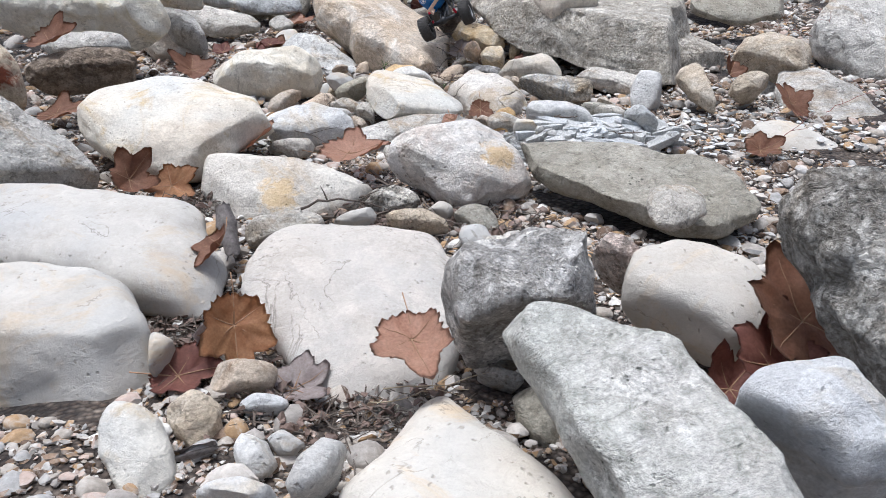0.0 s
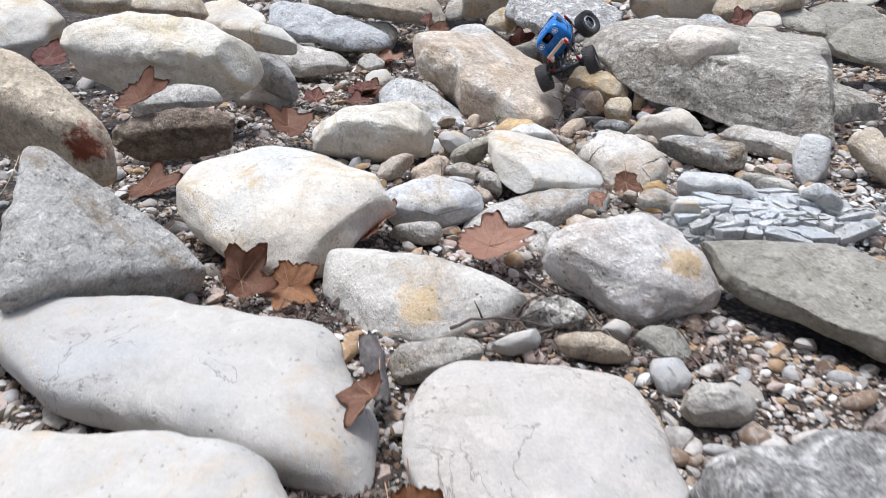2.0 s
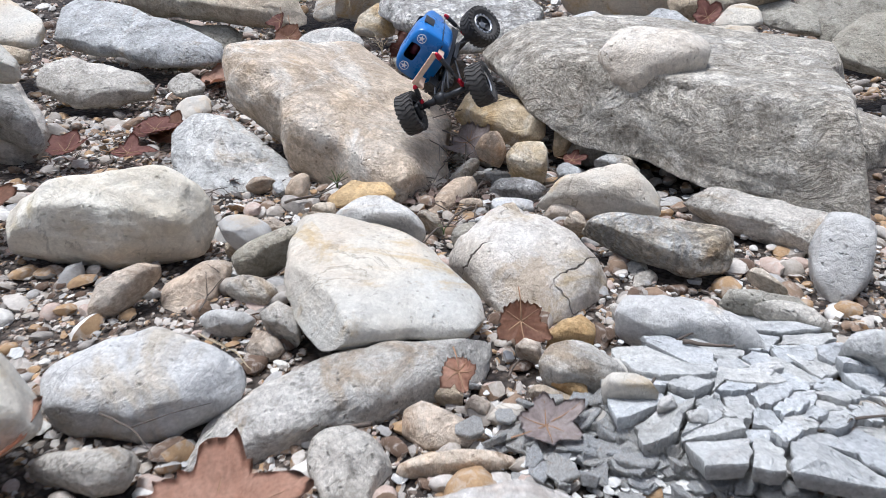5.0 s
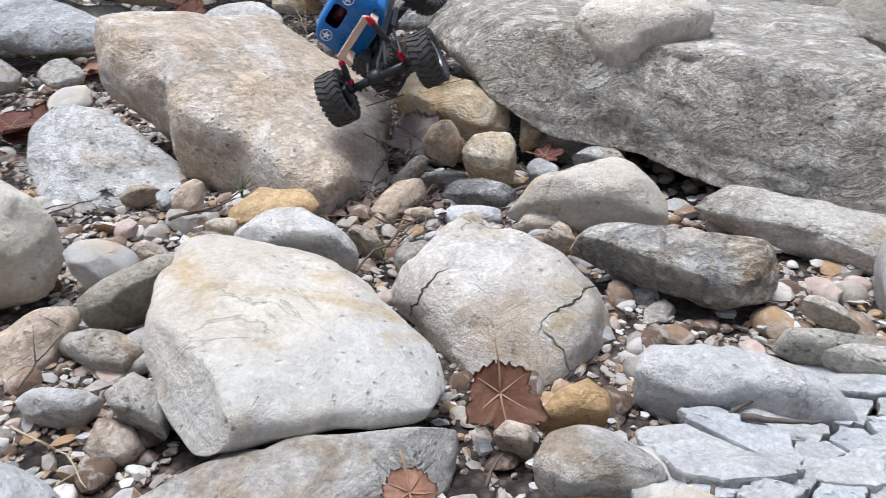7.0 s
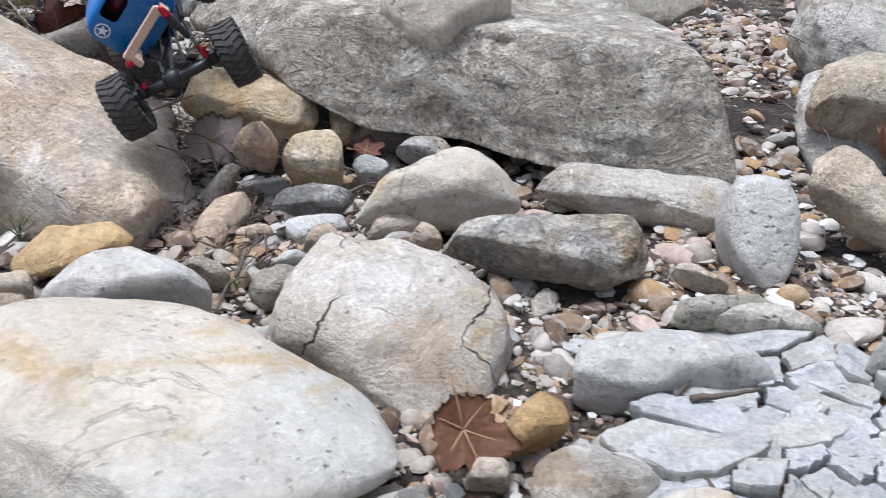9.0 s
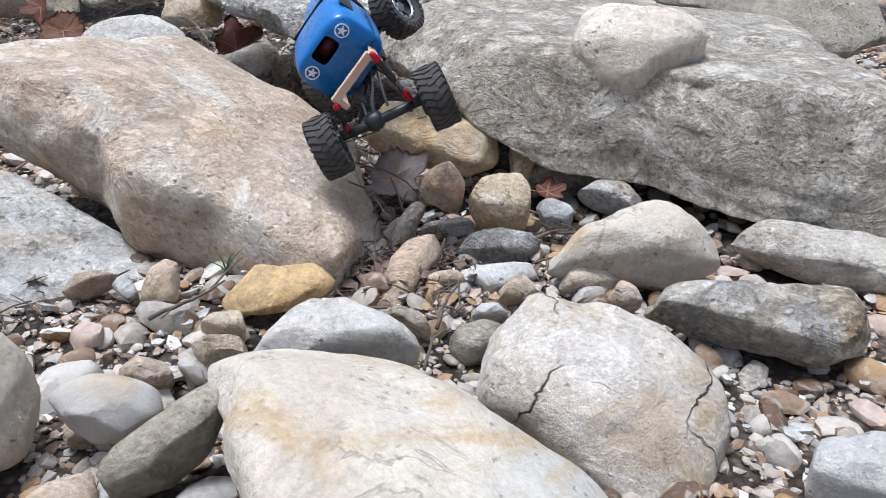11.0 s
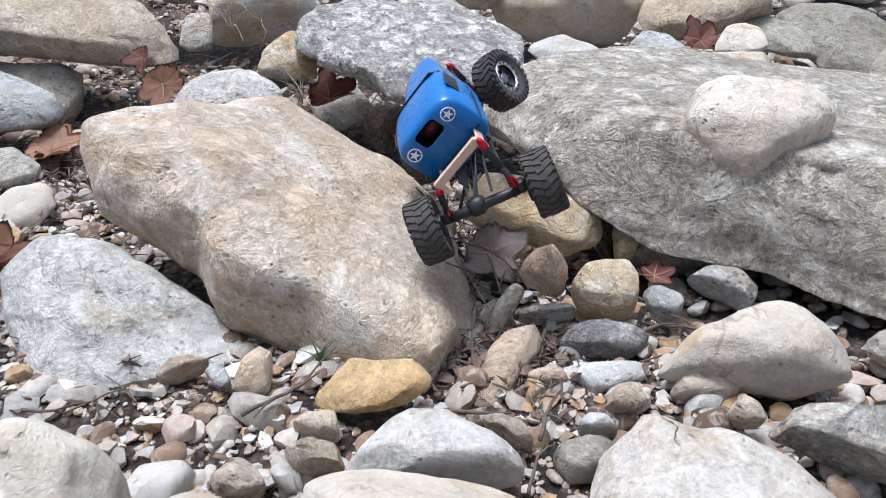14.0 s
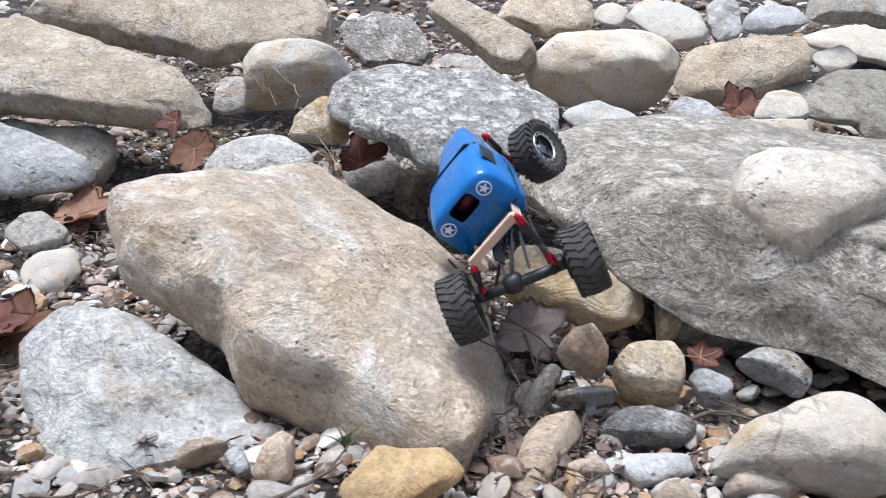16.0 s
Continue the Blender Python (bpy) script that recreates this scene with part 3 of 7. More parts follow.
rock("boulder", (0.750, 1.220, 0.340), (0.20, 0.90), [(-0.112, 0.037), (-0.145, 0.127), (-0.106, 0.179), (-0.014, 0.157), (0.064, 0.153), (0.113, 0.080), (0.107, -0.102), (0.040, -0.264), (-0.036, -0.128), (-0.059, -0.091), (-0.093, -0.043), (-0.096, -0.018)], 0.1, 0.12, 3.5, 2.4, "rough", 2, "tall rough grey boulder with pitted pale crust", 8)
rock("boulder", (0.020, 1.129, -0.096), (0.00, 0.02), [(-0.162, 0.097), (-0.102, 0.213), (-0.063, 0.315), (-0.029, 0.307), (0.016, 0.239), (0.074, 0.170), (0.134, 0.111), (0.201, 0.035), (0.255, -0.087), (0.085, -0.243), (-0.146, -0.187), (-0.232, -0.019)], 0.1, 0.12, 2.6, 2.4, "white", 0, "smooth white boulder with a blunt peak in the gravel", 9)
rock("boulder", (-1.009, 2.818, 0.193), (-0.08, 0.30), [(-0.359, 0.002), (-0.324, 0.136), (-0.210, 0.208), (-0.088, 0.289), (0.088, 0.253), (0.231, 0.175), (0.397, 0.114), (0.253, -0.116), (0.188, -0.264), (0.091, -0.298), (-0.046, -0.284), (-0.162, -0.219), (-0.309, -0.135)], 0.08, 0.14, 2.4, 2.4, "cream", 1, "smooth oval cream boulder with a flaking grey end", 10)
rock("boulder", (-1.440, 2.396, 0.254), (-0.77, 0.47), [(-0.198, 0.157), (-0.034, 0.144), (0.106, 0.140), (0.313, 0.142), (0.212, 0.044), (0.087, -0.085), (-0.033, -0.210), (-0.104, -0.293), (-0.155, -0.106)], 0.048, 0.25, 3, 2.4, "granite", 0, "grey triangular boulder with a coarse speckled face", 11)
rock("boulder", (-0.552, 2.472, 0.043), (0.00, 0.42), [(-0.306, 0.040), (-0.294, 0.136), (-0.224, 0.179), (-0.057, 0.132), (0.093, 0.095), (0.218, 0.071), (0.401, 0.003), (0.262, -0.068), (0.153, -0.149), (-0.009, -0.166), (-0.123, -0.139), (-0.216, -0.062)], 0.08, 0.06, 2.5, 2.4, "stained", 2, "rounded white stone with a rust-orange stain", 12)
rock("boulder", (0.065, 2.519, 0.134), (-0.04, 0.70), [(-0.289, 0.019), (-0.245, 0.070), (-0.139, 0.102), (-0.007, 0.119), (0.121, 0.149), (0.163, 0.049), (0.248, -0.094), (0.154, -0.110), (0.077, -0.129), (0.026, -0.150), (-0.053, -0.119), (-0.117, -0.074), (-0.183, -0.035)], 0.09, 0.14, 2.6, 2.4, "speckle", 2, "speckled beige boulder with an ochre patch", 13)
rock("flat_rock", (0.649, 2.368, 0.123), (0.04, 0.20), [(-0.389, 0.125), (-0.430, 0.276), (-0.271, 0.257), (-0.098, 0.246), (0.106, 0.142), (0.276, 0.073), (0.369, -0.081), (0.305, -0.242), (0.156, -0.315), (0.046, -0.275), (-0.044, -0.185), (-0.113, -0.136), (-0.204, -0.040)], 0.02, 0.1, 9, 2.4, "olive", 1, "flat olive-grey sandstone slab lying level", 14)
rock("stone", (0.660, 2.053, 0.154), (0.00, 0.50), [(-0.082, 0.014), (-0.050, 0.069), (0.079, 0.070), (0.091, -0.022), (0.032, -0.061), (-0.024, -0.082), (-0.083, -0.061)], 0.025, 0.05, 3, 2.4, "granite", 4, "broken dark grey chunk resting on the olive slab", 15)
rock("flat_rock", (-0.158, 3.381, 0.159), (-0.12, 0.07), [(-0.176, 0.023), (-0.189, 0.146), (-0.212, 0.303), (-0.157, 0.313), (-0.023, 0.275), (0.066, 0.232), (0.144, 0.110), (0.213, 0.011), (0.274, -0.139), (0.292, -0.172), (0.246, -0.192), (0.204, -0.189), (0.141, -0.206), (0.021, -0.238), (-0.041, -0.254), (-0.108, -0.285), (-0.167, -0.170), (-0.176, -0.068)], 0.06, 0.09, 4, 1.5, "cream", 2, "triangular cream slab with a sharp overhanging front edge", 16, cuts=[(-0.75, -0.60, 0.30, 0.167)])
rock("boulder", (0.204, 3.501, 0.108), (0.03, 0.40), [(-0.168, 0.024), (-0.198, 0.058), (-0.159, 0.128), (-0.080, 0.203), (-0.022, 0.165), (0.041, 0.139), (0.104, 0.103), (0.159, 0.040), (0.216, -0.037), (0.145, -0.096), (0.093, -0.161), (0.049, -0.193), (-0.033, -0.188), (-0.100, -0.100), (-0.136, -0.028)], 0.09, 0.078, 2.5, 2.4, "cracked", 2, "round white boulder split by dark cracks", 17)
rock("boulder", (-0.291, 4.403, 0.316), (-0.31, 0.17), [(-0.397, 0.002), (-0.437, 0.132), (-0.371, 0.164), (-0.296, 0.231), (-0.162, 0.374), (-0.019, 0.476), (0.088, 0.341), (0.193, 0.226), (0.264, 0.149), (0.333, 0.096), (0.321, -0.151), (0.341, -0.314), (0.169, -0.471), (0.006, -0.351), (-0.068, -0.306), (-0.081, -0.297), (-0.098, -0.286), (-0.157, -0.267), (-0.167, -0.233), (-0.256, -0.134), (-0.279, -0.110)], 0.06, 0.3, 3.6, 4, "yellowtop", 1, "huge ochre-beige boulder with a broad gritty top", 18, (0.45, 0.1), cuts=[(-0.34, -0.93, -0.14, 0.441), (-0.78, -0.62, 0.05, 0.449)])
great_slab = rock("flat_rock", (0.966, 4.285, 0.418), (-0.04, 0.09), [(-0.856, 0.589), (-0.407, 0.792), (-0.261, 0.682), (-0.154, 0.622), (-0.115, 0.600), (-0.058, 0.568), (0.134, 0.459), (0.447, 0.284), (1.260, -0.149), (-0.026, -0.743), (-0.357, -0.503), (-0.374, -0.493), (-0.383, -0.488), (-0.390, -0.484), (-0.395, -0.480), (-0.404, -0.475), (-0.430, -0.460), (-0.672, -0.351)], 0.035, 0.24, 4, 5, "slabrock", 1, "long heavy grey limestone slab with a rough granular face", 19, (0.25, 0.0), cuts=[(-0.50, -0.82, 0.28, 0.334), (0.90, -0.35, 0.25, 0.253)])
rock("boulder", (0.094, 5.064, 0.527), (-0.04, 0.31), [(-0.443, 0.146), (-0.278, 0.217), (-0.084, 0.247), (0.153, 0.297), (0.256, 0.107), (0.368, -0.044), (0.348, -0.223), (0.101, -0.252), (0.016, -0.266), (-0.058, -0.293), (-0.142, -0.270), (-0.191, -0.178), (-0.259, -0.085)], 0.017, 0.125, 3, 2.4, "granular", 3, "coarse-grained light grey boulder leaning on the slab", 20)
rock("stone", (-0.812, 3.654, 0.217), (-0.01, 0.60), [(-0.242, 0.047), (-0.167, 0.054), (-0.024, 0.080), (0.052, 0.086), (0.200, 0.111), (0.260, 0.032), (0.269, -0.051), (0.111, -0.077), (0.084, -0.088), (-0.022, -0.092), (-0.095, -0.077), (-0.350, -0.045)], 0.09, 0.14, 3, 2.4, "chalk", 4, "chipped cream limestone with ragged broken edges", 21)
rock("boulder", (-1.510, 3.272, 0.321), (-0.05, 0.80), [(-0.106, 0.030), (0.041, 0.058), (0.194, 0.059), (0.273, 0.002), (0.053, -0.030), (0.004, -0.037), (-0.058, -0.047), (-0.217, -0.073), (-0.262, -0.029)], 0.042, 0.14, 3, 2.4, "brown", 2, "brown-grey layered stone with a rough crust", 22)
rock("stone", (-1.650, 3.620, 0.353), (-0.03, 0.50), [(-0.087, 0.059), (0.070, 0.062), (0.291, 0.036), (0.123, -0.032), (0.030, -0.050), (-0.112, -0.084), (-0.237, -0.012)], 0.03, 0.06, 3, 2.4, "granite", 3, "thin grey stone plate behind the brown rock", 23)
rock("boulder", (-1.967, 3.038, 0.487), (-0.37, 0.54), [(-0.217, 0.083), (-0.117, 0.166), (0.035, 0.113), (0.213, 0.054), (0.327, -0.026), (0.419, -0.123), (0.172, -0.111), (0.067, -0.094), (0.050, -0.093), (0.008, -0.088), (-0.418, -0.046)], 0.09, 0.25, 2.6, 2.4, "rust", 2, "large beige boulder with a rust-red patch", 24)
rock("boulder", (-1.787, 3.945, 0.497), (-0.05, 0.80), [(-0.563, 0.003), (-0.350, 0.082), (-0.169, 0.129), (0.032, 0.130), (0.274, 0.093), (0.495, -0.021), (0.389, -0.125), (0.168, -0.110), (0.037, -0.103), (-0.053, -0.099), (-0.272, -0.093)], 0.1, 0.22, 2.6, 2.4, "chalk", 2, "long beige boulder with a worn rounded back", 25)
rock("boulder", (-1.457, 4.365, 0.357), (-0.04, 1.00), [(-0.234, 0.097), (-0.095, 0.101), (0.023, 0.062), (0.113, -0.011), (0.238, -0.130), (0.049, -0.080), (-0.003, -0.068), (-0.072, -0.015)], 0.06, 0.14, 3, 2.4, "granite", 2, "grey-green weathered stone beside the beige boulder", 26)
rock("stone", (-1.436, 4.243, 0.531), (-0.02, 0.50), [(-0.257, 0.026), (-0.101, 0.086), (0.119, 0.011), (0.276, -0.109), (0.036, -0.046), (-0.032, -0.029)], 0.024, 0.1, 3, 2.4, "cream", 3, "flat pale stone stacked behind the beige boulder", 27)
rock("boulder", (-1.371, 5.401, 0.412), (-0.00, 0.50), [(-0.438, 0.286), (-0.077, 0.169), (0.282, -0.002), (0.548, -0.113), (0.375, -0.198), (0.131, -0.190), (-0.067, -0.139), (-0.325, -0.031)], 0.025, 0.1, 3, 2.4, "bluegrey", 2, "blue-grey slanting slab half buried in gravel", 28)
rock("stone", (-1.391, 4.962, 0.274), (-0.02, 0.50), [(-0.269, 0.028), (-0.150, 0.131), (0.041, 0.080), (0.353, -0.033), (0.137, -0.075), (-0.041, -0.122)], 0.04, 0.08, 3, 2.4, "granite", 3, "grey wedge-shaped stone in the gravel", 29)
rock("boulder", (-0.664, 4.214, 0.112), (0.15, 0.74), [(-0.195, 0.047), (-0.211, 0.103), (-0.245, 0.181), (-0.181, 0.217), (-0.125, 0.236), (-0.041, 0.210), (0.020, 0.153), (0.095, 0.091), (0.168, 0.032), (0.252, -0.025), (0.264, -0.079), (0.248, -0.168), (0.115, -0.198), (-0.025, -0.175), (-0.145, -0.139), (-0.172, -0.021)], 0.08, 0.096, 2.5, 2.4, "bluegrey", 1, "blue-white rounded boulder with a waterworn hollow", 30)
rock("stone", (-0.951, 4.825, 0.193), (0.18, 0.88), [(-0.087, 0.022), (-0.053, 0.048), (-0.005, 0.040), (0.077, 0.032), (0.089, -0.004), (0.025, -0.055), (-0.047, -0.045)], 0.017, 0.025, 2.2, 2.4, "white", 3, "smooth white heart-shaped stone on the gravel", 31)
rock("boulder", (-0.543, 3.045, 0.126), (-0.00, 0.42), [(-0.135, 0.042), (-0.074, 0.072), (0.000, 0.103), (0.079, 0.074), (0.202, 0.035), (0.180, -0.023), (0.109, -0.056), (0.078, -0.079), (0.021, -0.086), (-0.049, -0.075), (-0.149, -0.071), (-0.210, -0.015)], 0.04515, 0.099, 2.8, 2.4, "bluewhite", 2, "flat blue-grey stone with a worn sloping front", 32)
rock("flat_rock", (-0.190, 3.066, 0.067), (0.05, 0.28), [(-0.136, 0.028), (-0.037, 0.095), (0.084, 0.109), (0.221, 0.111), (0.459, 0.120), (0.233, 0.030), (0.106, -0.020), (0.106, -0.021), (-0.006, -0.066), (-0.031, -0.076), (-0.082, -0.096), (-0.296, -0.188), (-0.304, -0.110), (-0.222, -0.018)], 0.05, 0.072, 2.6, 2.4, "granite", 2, "long rounded grey slab under the cream slab", 33)
rock("flat_rock", (0.486, 3.232, 0.125), (0.09, 0.18), [(-0.137, 0.021), (-0.148, 0.081), (-0.043, 0.058), (0.010, 0.051), (0.077, -0.000), (0.211, -0.092), (0.021, -0.046), (0.004, -0.042), (-0.008, -0.039), (-0.040, -0.034), (-0.070, -0.018)], 0.04, 0.08, 3, 2.4, "bluewhite", 3, "flat lilac-white stone with angular sides", 34)
rock("stone", (0.913, 3.465, 0.151), (0.92, 1.77), [(-0.056, 0.015), (-0.062, 0.042), (-0.035, 0.064), (0.041, 0.041), (0.069, 0.008), (0.058, -0.039), (0.023, -0.051), (-0.024, -0.069), (-0.056, -0.008)], 0.047, 0.075, 5, 5, "bluewhite", 4, "upright pale stone chunk with chipped corners", 35)
rock("flat_rock", (0.840, 3.691, 0.172), (0.12, 0.28), [(-0.134, 0.042), (-0.241, 0.194), (-0.102, 0.131), (-0.032, 0.080), (0.056, 0.019), (0.219, -0.090), (0.103, -0.159), (-0.025, -0.047), (-0.055, -0.022), (-0.075, -0.004)], 0.018, 0.08, 3, 2.4, "granite", 3, "long layered grey stone lying in the gravel", 36)
rock("flat_rock", (0.541, 3.557, 0.178), (0.06, 0.30), [(-0.279, 0.146), (-0.169, 0.107), (-0.125, 0.091), (0.146, 0.001), (0.222, -0.078), (0.025, -0.097), (-0.050, -0.035), (-0.057, -0.029), (-0.062, -0.025), (-0.098, -0.001)], 0.018, 0.09, 3, 2.4, "banded", 3, "flat grey stone with a tan worn edge", 37)
rock("stone", (0.435, 3.816, 0.190), (0.14, 0.48), [(-0.230, 0.036), (-0.149, 0.043), (-0.053, 0.055), (0.054, 0.072), (0.087, 0.058), (0.118, -0.006), (0.163, -0.076), (0.036, -0.076), (-0.029, -0.046), (-0.114, -0.009)], 0.07, 0.08, 2.8, 2.4, "cream", 3, "wedge-shaped cream stone with a split face", 38)
rock("stone", (-0.164, 3.711, 0.170), (0.12, 0.43), [(-0.157, 0.006), (-0.073, 0.037), (-0.002, 0.070), (0.038, 0.032), (0.097, -0.017), (0.163, -0.070), (0.059, -0.047), (-0.007, -0.033), (-0.061, -0.024)], 0.05, 0.08, 3, 2.4, "bluewhite", 3, "pale grey pitted stone in the gravel", 39)
rock("stone", (-0.222, 3.900, 0.163), (0.12, 0.43), [(-0.065, 0.026), (-0.034, 0.052), (0.008, 0.038), (0.092, 0.019), (0.102, -0.018), (0.055, -0.038), (0.011, -0.043), (-0.045, -0.036), (-0.113, -0.006)], 0.018, 0.028, 4, 2.4, "yellow", 1, "ochre-yellow flat stone with blunt corners", 40)
rock("stone", (0.027, 3.958, 0.125), (0.17, 0.58), [(-0.018, 0.040), (0.028, 0.063), (0.078, 0.062), (0.084, 0.025), (0.037, -0.010), (-0.000, -0.040), (-0.038, -0.072), (-0.087, -0.063), (-0.064, -0.015)], 0.03, 0.031, 2.4, 2.4, "tan", 1, "long tan river pebble", 41)
rock("stone", (0.223, 3.976, 0.149), (0.17, 0.58), [(-0.101, 0.017), (-0.038, 0.036), (0.014, 0.027), (0.094, -0.022), (0.053, -0.040), (-0.012, -0.019), (-0.051, -0.007)], 0.03, 0.05, 3, 2.4, "dark", 3, "dark grey folded stone with pale streaks", 42)
rock("stone", (0.185, 4.310, 0.277), (0.05, 0.60), [(-0.164, 0.032), (-0.129, 0.104), (-0.009, 0.067), (0.075, 0.038), (0.137, -0.018), (0.163, -0.078), (0.072, -0.098), (-0.017, -0.058), (-0.082, -0.022)], 0.045, 0.06, 3, 2.4, "ochrecream", 2, "smooth yellow-tan river stone wedged under the slab", 43)
rock("stone", (0.156, 4.116, 0.234), (0.24, 1.18), [(-0.060, 0.007), (-0.023, 0.028), (0.022, 0.025), (0.046, -0.005), (0.026, -0.037), (-0.007, -0.023), (-0.029, -0.009)], 0.045, 0.06, 2.6, 2.4, "redtan", 3, "reddish-tan rounded stone on the stream bank", 44)
rock("stone", (0.262, 4.065, 0.203), (0.20, 0.98), [(-0.069, 0.017), (-0.029, 0.042), (0.046, 0.025), (0.061, -0.001), (0.046, -0.045), (-0.012, -0.032), (-0.054, -0.014)], 0.045, 0.07, 6, 2.4, "ochrecream", 1, "blocky rounded tan stone", 45)
rock("stone", (0.384, 4.238, 0.219), (0.20, 0.98), [(-0.018, 0.031), (0.023, 0.024), (0.034, -0.005), (0.009, -0.027), (-0.032, -0.027)], 0.03, 0.05, 3, 2.4, "ochrecream", 3, "small ochre wedge of stone", 46)
rock("flat_rock", (-0.415, 3.545, 0.170), (0.27, 0.38), [(-0.029, 0.014), (0.057, 0.040), (0.103, 0.055), (0.056, -0.010), (0.013, -0.025), (0.006, -0.027), (-0.017, -0.038), (-0.099, -0.034), (-0.079, -0.000)], 0.018, 0.08, 3, 2.4, "olive", 4, "tilted dark olive slate piece", 47)
rock("stone", (-0.581, 3.479, 0.075), (0.05, 0.70), [(-0.074, 0.018), (-0.032, 0.039), (0.006, 0.061), (0.084, 0.109), (0.084, 0.042), (0.052, -0.012), (-0.057, -0.124), (-0.073, -0.018)], 0.04, 0.042, 2.6, 2.4, "tan", 3, "tan and white weathered stone", 48)
rock("stone", (-0.482, 3.625, 0.175), (0.05, 0.60), [(-0.077, 0.029), (-0.007, 0.041), (0.064, 0.010), (0.070, -0.026), (0.017, -0.042), (-0.042, -0.026)], 0.03, 0.05, 3, 2.4, "white", 3, "white stone with a yellow corner", 49)
rock("stone", (-0.434, 3.448, 0.101), (0.05, 0.60), [(-0.076, 0.013), (-0.034, 0.032), (0.026, 0.026), (0.064, -0.007), (0.040, -0.038), (-0.013, -0.027)], 0.03, 0.042, 2.4, 2.4, "granite", 3, "smooth grey pebble between slabs", 50)
rock("stone", (-0.459, 3.316, 0.092), (0.05, 0.60), [(-0.072, 0.018), (-0.012, 0.019), (0.075, 0.006), (0.037, -0.023), (-0.003, -0.017), (-0.043, -0.014)], 0.03, 0.043, 2.6, 2.4, "bluewhite", 3, "blue-white angular pebble on the stream bank", 51)
rock("stone", (-0.369, 3.252, 0.068), (0.06, 0.80), [(-0.043, 0.004), (-0.019, 0.029), (0.021, 0.020), (0.045, -0.008), (0.020, -0.026), (-0.019, -0.023)], 0.03, 0.03, 2.3, 2.4, "tan", 1, "round brown-tan pebble on the stream bank", 52)
rock("stone", (-0.330, 3.273, 0.121), (0.06, 0.80), [(-0.052, 0.009), (-0.010, 0.032), (0.035, 0.009), (0.040, -0.036), (-0.001, -0.020), (-0.033, -0.010)], 0.03, 0.07, 2.6, 2.4, "granite", 3, "small grey stone at the foot of the cream slab", 53)
rock("stone", (0.261, 3.218, 0.111), (0.06, 0.80), [(-0.032, 0.016), (0.021, 0.027), (0.049, 0.006), (0.042, -0.019), (0.001, -0.020), (-0.032, -0.017), (-0.062, -0.015)], 0.035, 0.05, 2.3, 2.4, "yellow", 1, "yellow-brown curved river pebble", 54)
rock("stone", (0.171, 3.173, 0.102), (0.07, 0.90), [(-0.033, 0.003), (-0.010, 0.016), (0.022, 0.007), (0.022, -0.019), (-0.009, -0.008)], 0.025, 0.04, 2.3, 2.4, "tan", 1, "small tan rounded pebble", 55)
rock("stone", (0.256, 3.092, 0.112), (0.04, 0.50), [(-0.049, 0.042), (0.013, 0.041), (0.071, 0.013), (0.091, -0.025), (0.043, -0.037), (-0.053, -0.033), (-0.087, -0.005)], 0.04, 0.07, 3, 2.4, "granite", 3, "rough grey stone beside the broken shale", 56)
rock("stone", (0.326, 3.101, 0.079), (-0.01, 0.80), [(-0.013, 0.035), (0.043, 0.022), (0.053, -0.011), (0.001, -0.034), (-0.045, -0.020), (-0.055, -0.001)], 0.03, 0.034, 2.6, 2.4, "white", 3, "white blunt pebble on the gravel", 57)
rock("stone", (-0.005, 2.996, 0.046), (-0.01, 0.60), [(-0.082, 0.005), (-0.066, 0.060), (0.013, 0.025), (0.120, -0.018), (0.070, -0.036), (-0.039, -0.036)], 0.03, 0.03, 2.8, 2.4, "tan", 3, "tan wedge-shaped stone beside a boulder", 58)
rock("stone", (-0.160, 2.894, 0.007), (-0.01, 0.80), [(-0.056, 0.002), (-0.080, 0.046), (-0.063, 0.078), (-0.006, 0.083), (0.053, 0.064), (0.074, 0.019), (0.010, -0.137)], 0.05, 0.048, 3, 2.4, "granite", 4, "knobbly grey stone with white crust", 59)
rock("stone", (-0.578, 2.862, 0.083), (-0.00, 0.40), [(-0.139, 0.007), (-0.071, 0.021), (0.017, 0.024), (0.093, 0.029), (0.076, -0.026), (0.022, -0.036), (-0.014, -0.025)], 0.03, 0.05, 2.5, 2.4, "granite", 3, "flat smooth grey stone under a leaf", 60)
rock("stone", (-0.486, 2.143, 0.044), (-0.03, 0.60), [(-0.088, 0.021), (-0.001, 0.039), (0.123, 0.050), (0.129, 0.011), (0.046, -0.025), (-0.017, -0.045), (-0.088, -0.059), (-0.121, -0.025)], 0.04, 0.06, 2.4, 2.4, "granite", 3, "flat grey-brown river stone between boulders", 61)
rock("stone", (-0.161, 2.383, 0.036), (-0.04, 0.70), [(-0.060, 0.028), (0.022, 0.047), (0.091, 0.017), (0.080, -0.033), (-0.021, -0.038), (-0.076, -0.029), (-0.107, -0.006)], 0.05, 0.054, 3, 2.4, "rough", 4, "knobbly grey and white stone", 62)
rock("stone", (-0.075, 2.236, 0.031), (-0.03, 0.50), [(-0.115, 0.014), (-0.045, 0.028), (0.043, 0.030), (0.116, -0.024), (0.041, -0.031), (-0.021, -0.021), (-0.089, -0.012)], 0.03, 0.05, 2.5, 2.4, "beige", 1, "long pale river pebble", 63)
rock("stone", (-0.005, 2.322, 0.031), (-0.04, 0.70), [(-0.002, 0.024), (0.044, 0.005), (0.025, -0.021), (-0.018, -0.015), (-0.053, -0.003)], 0.025, 0.04, 2.4, 2.4, "white", 3, "small white oval pebble", 64)
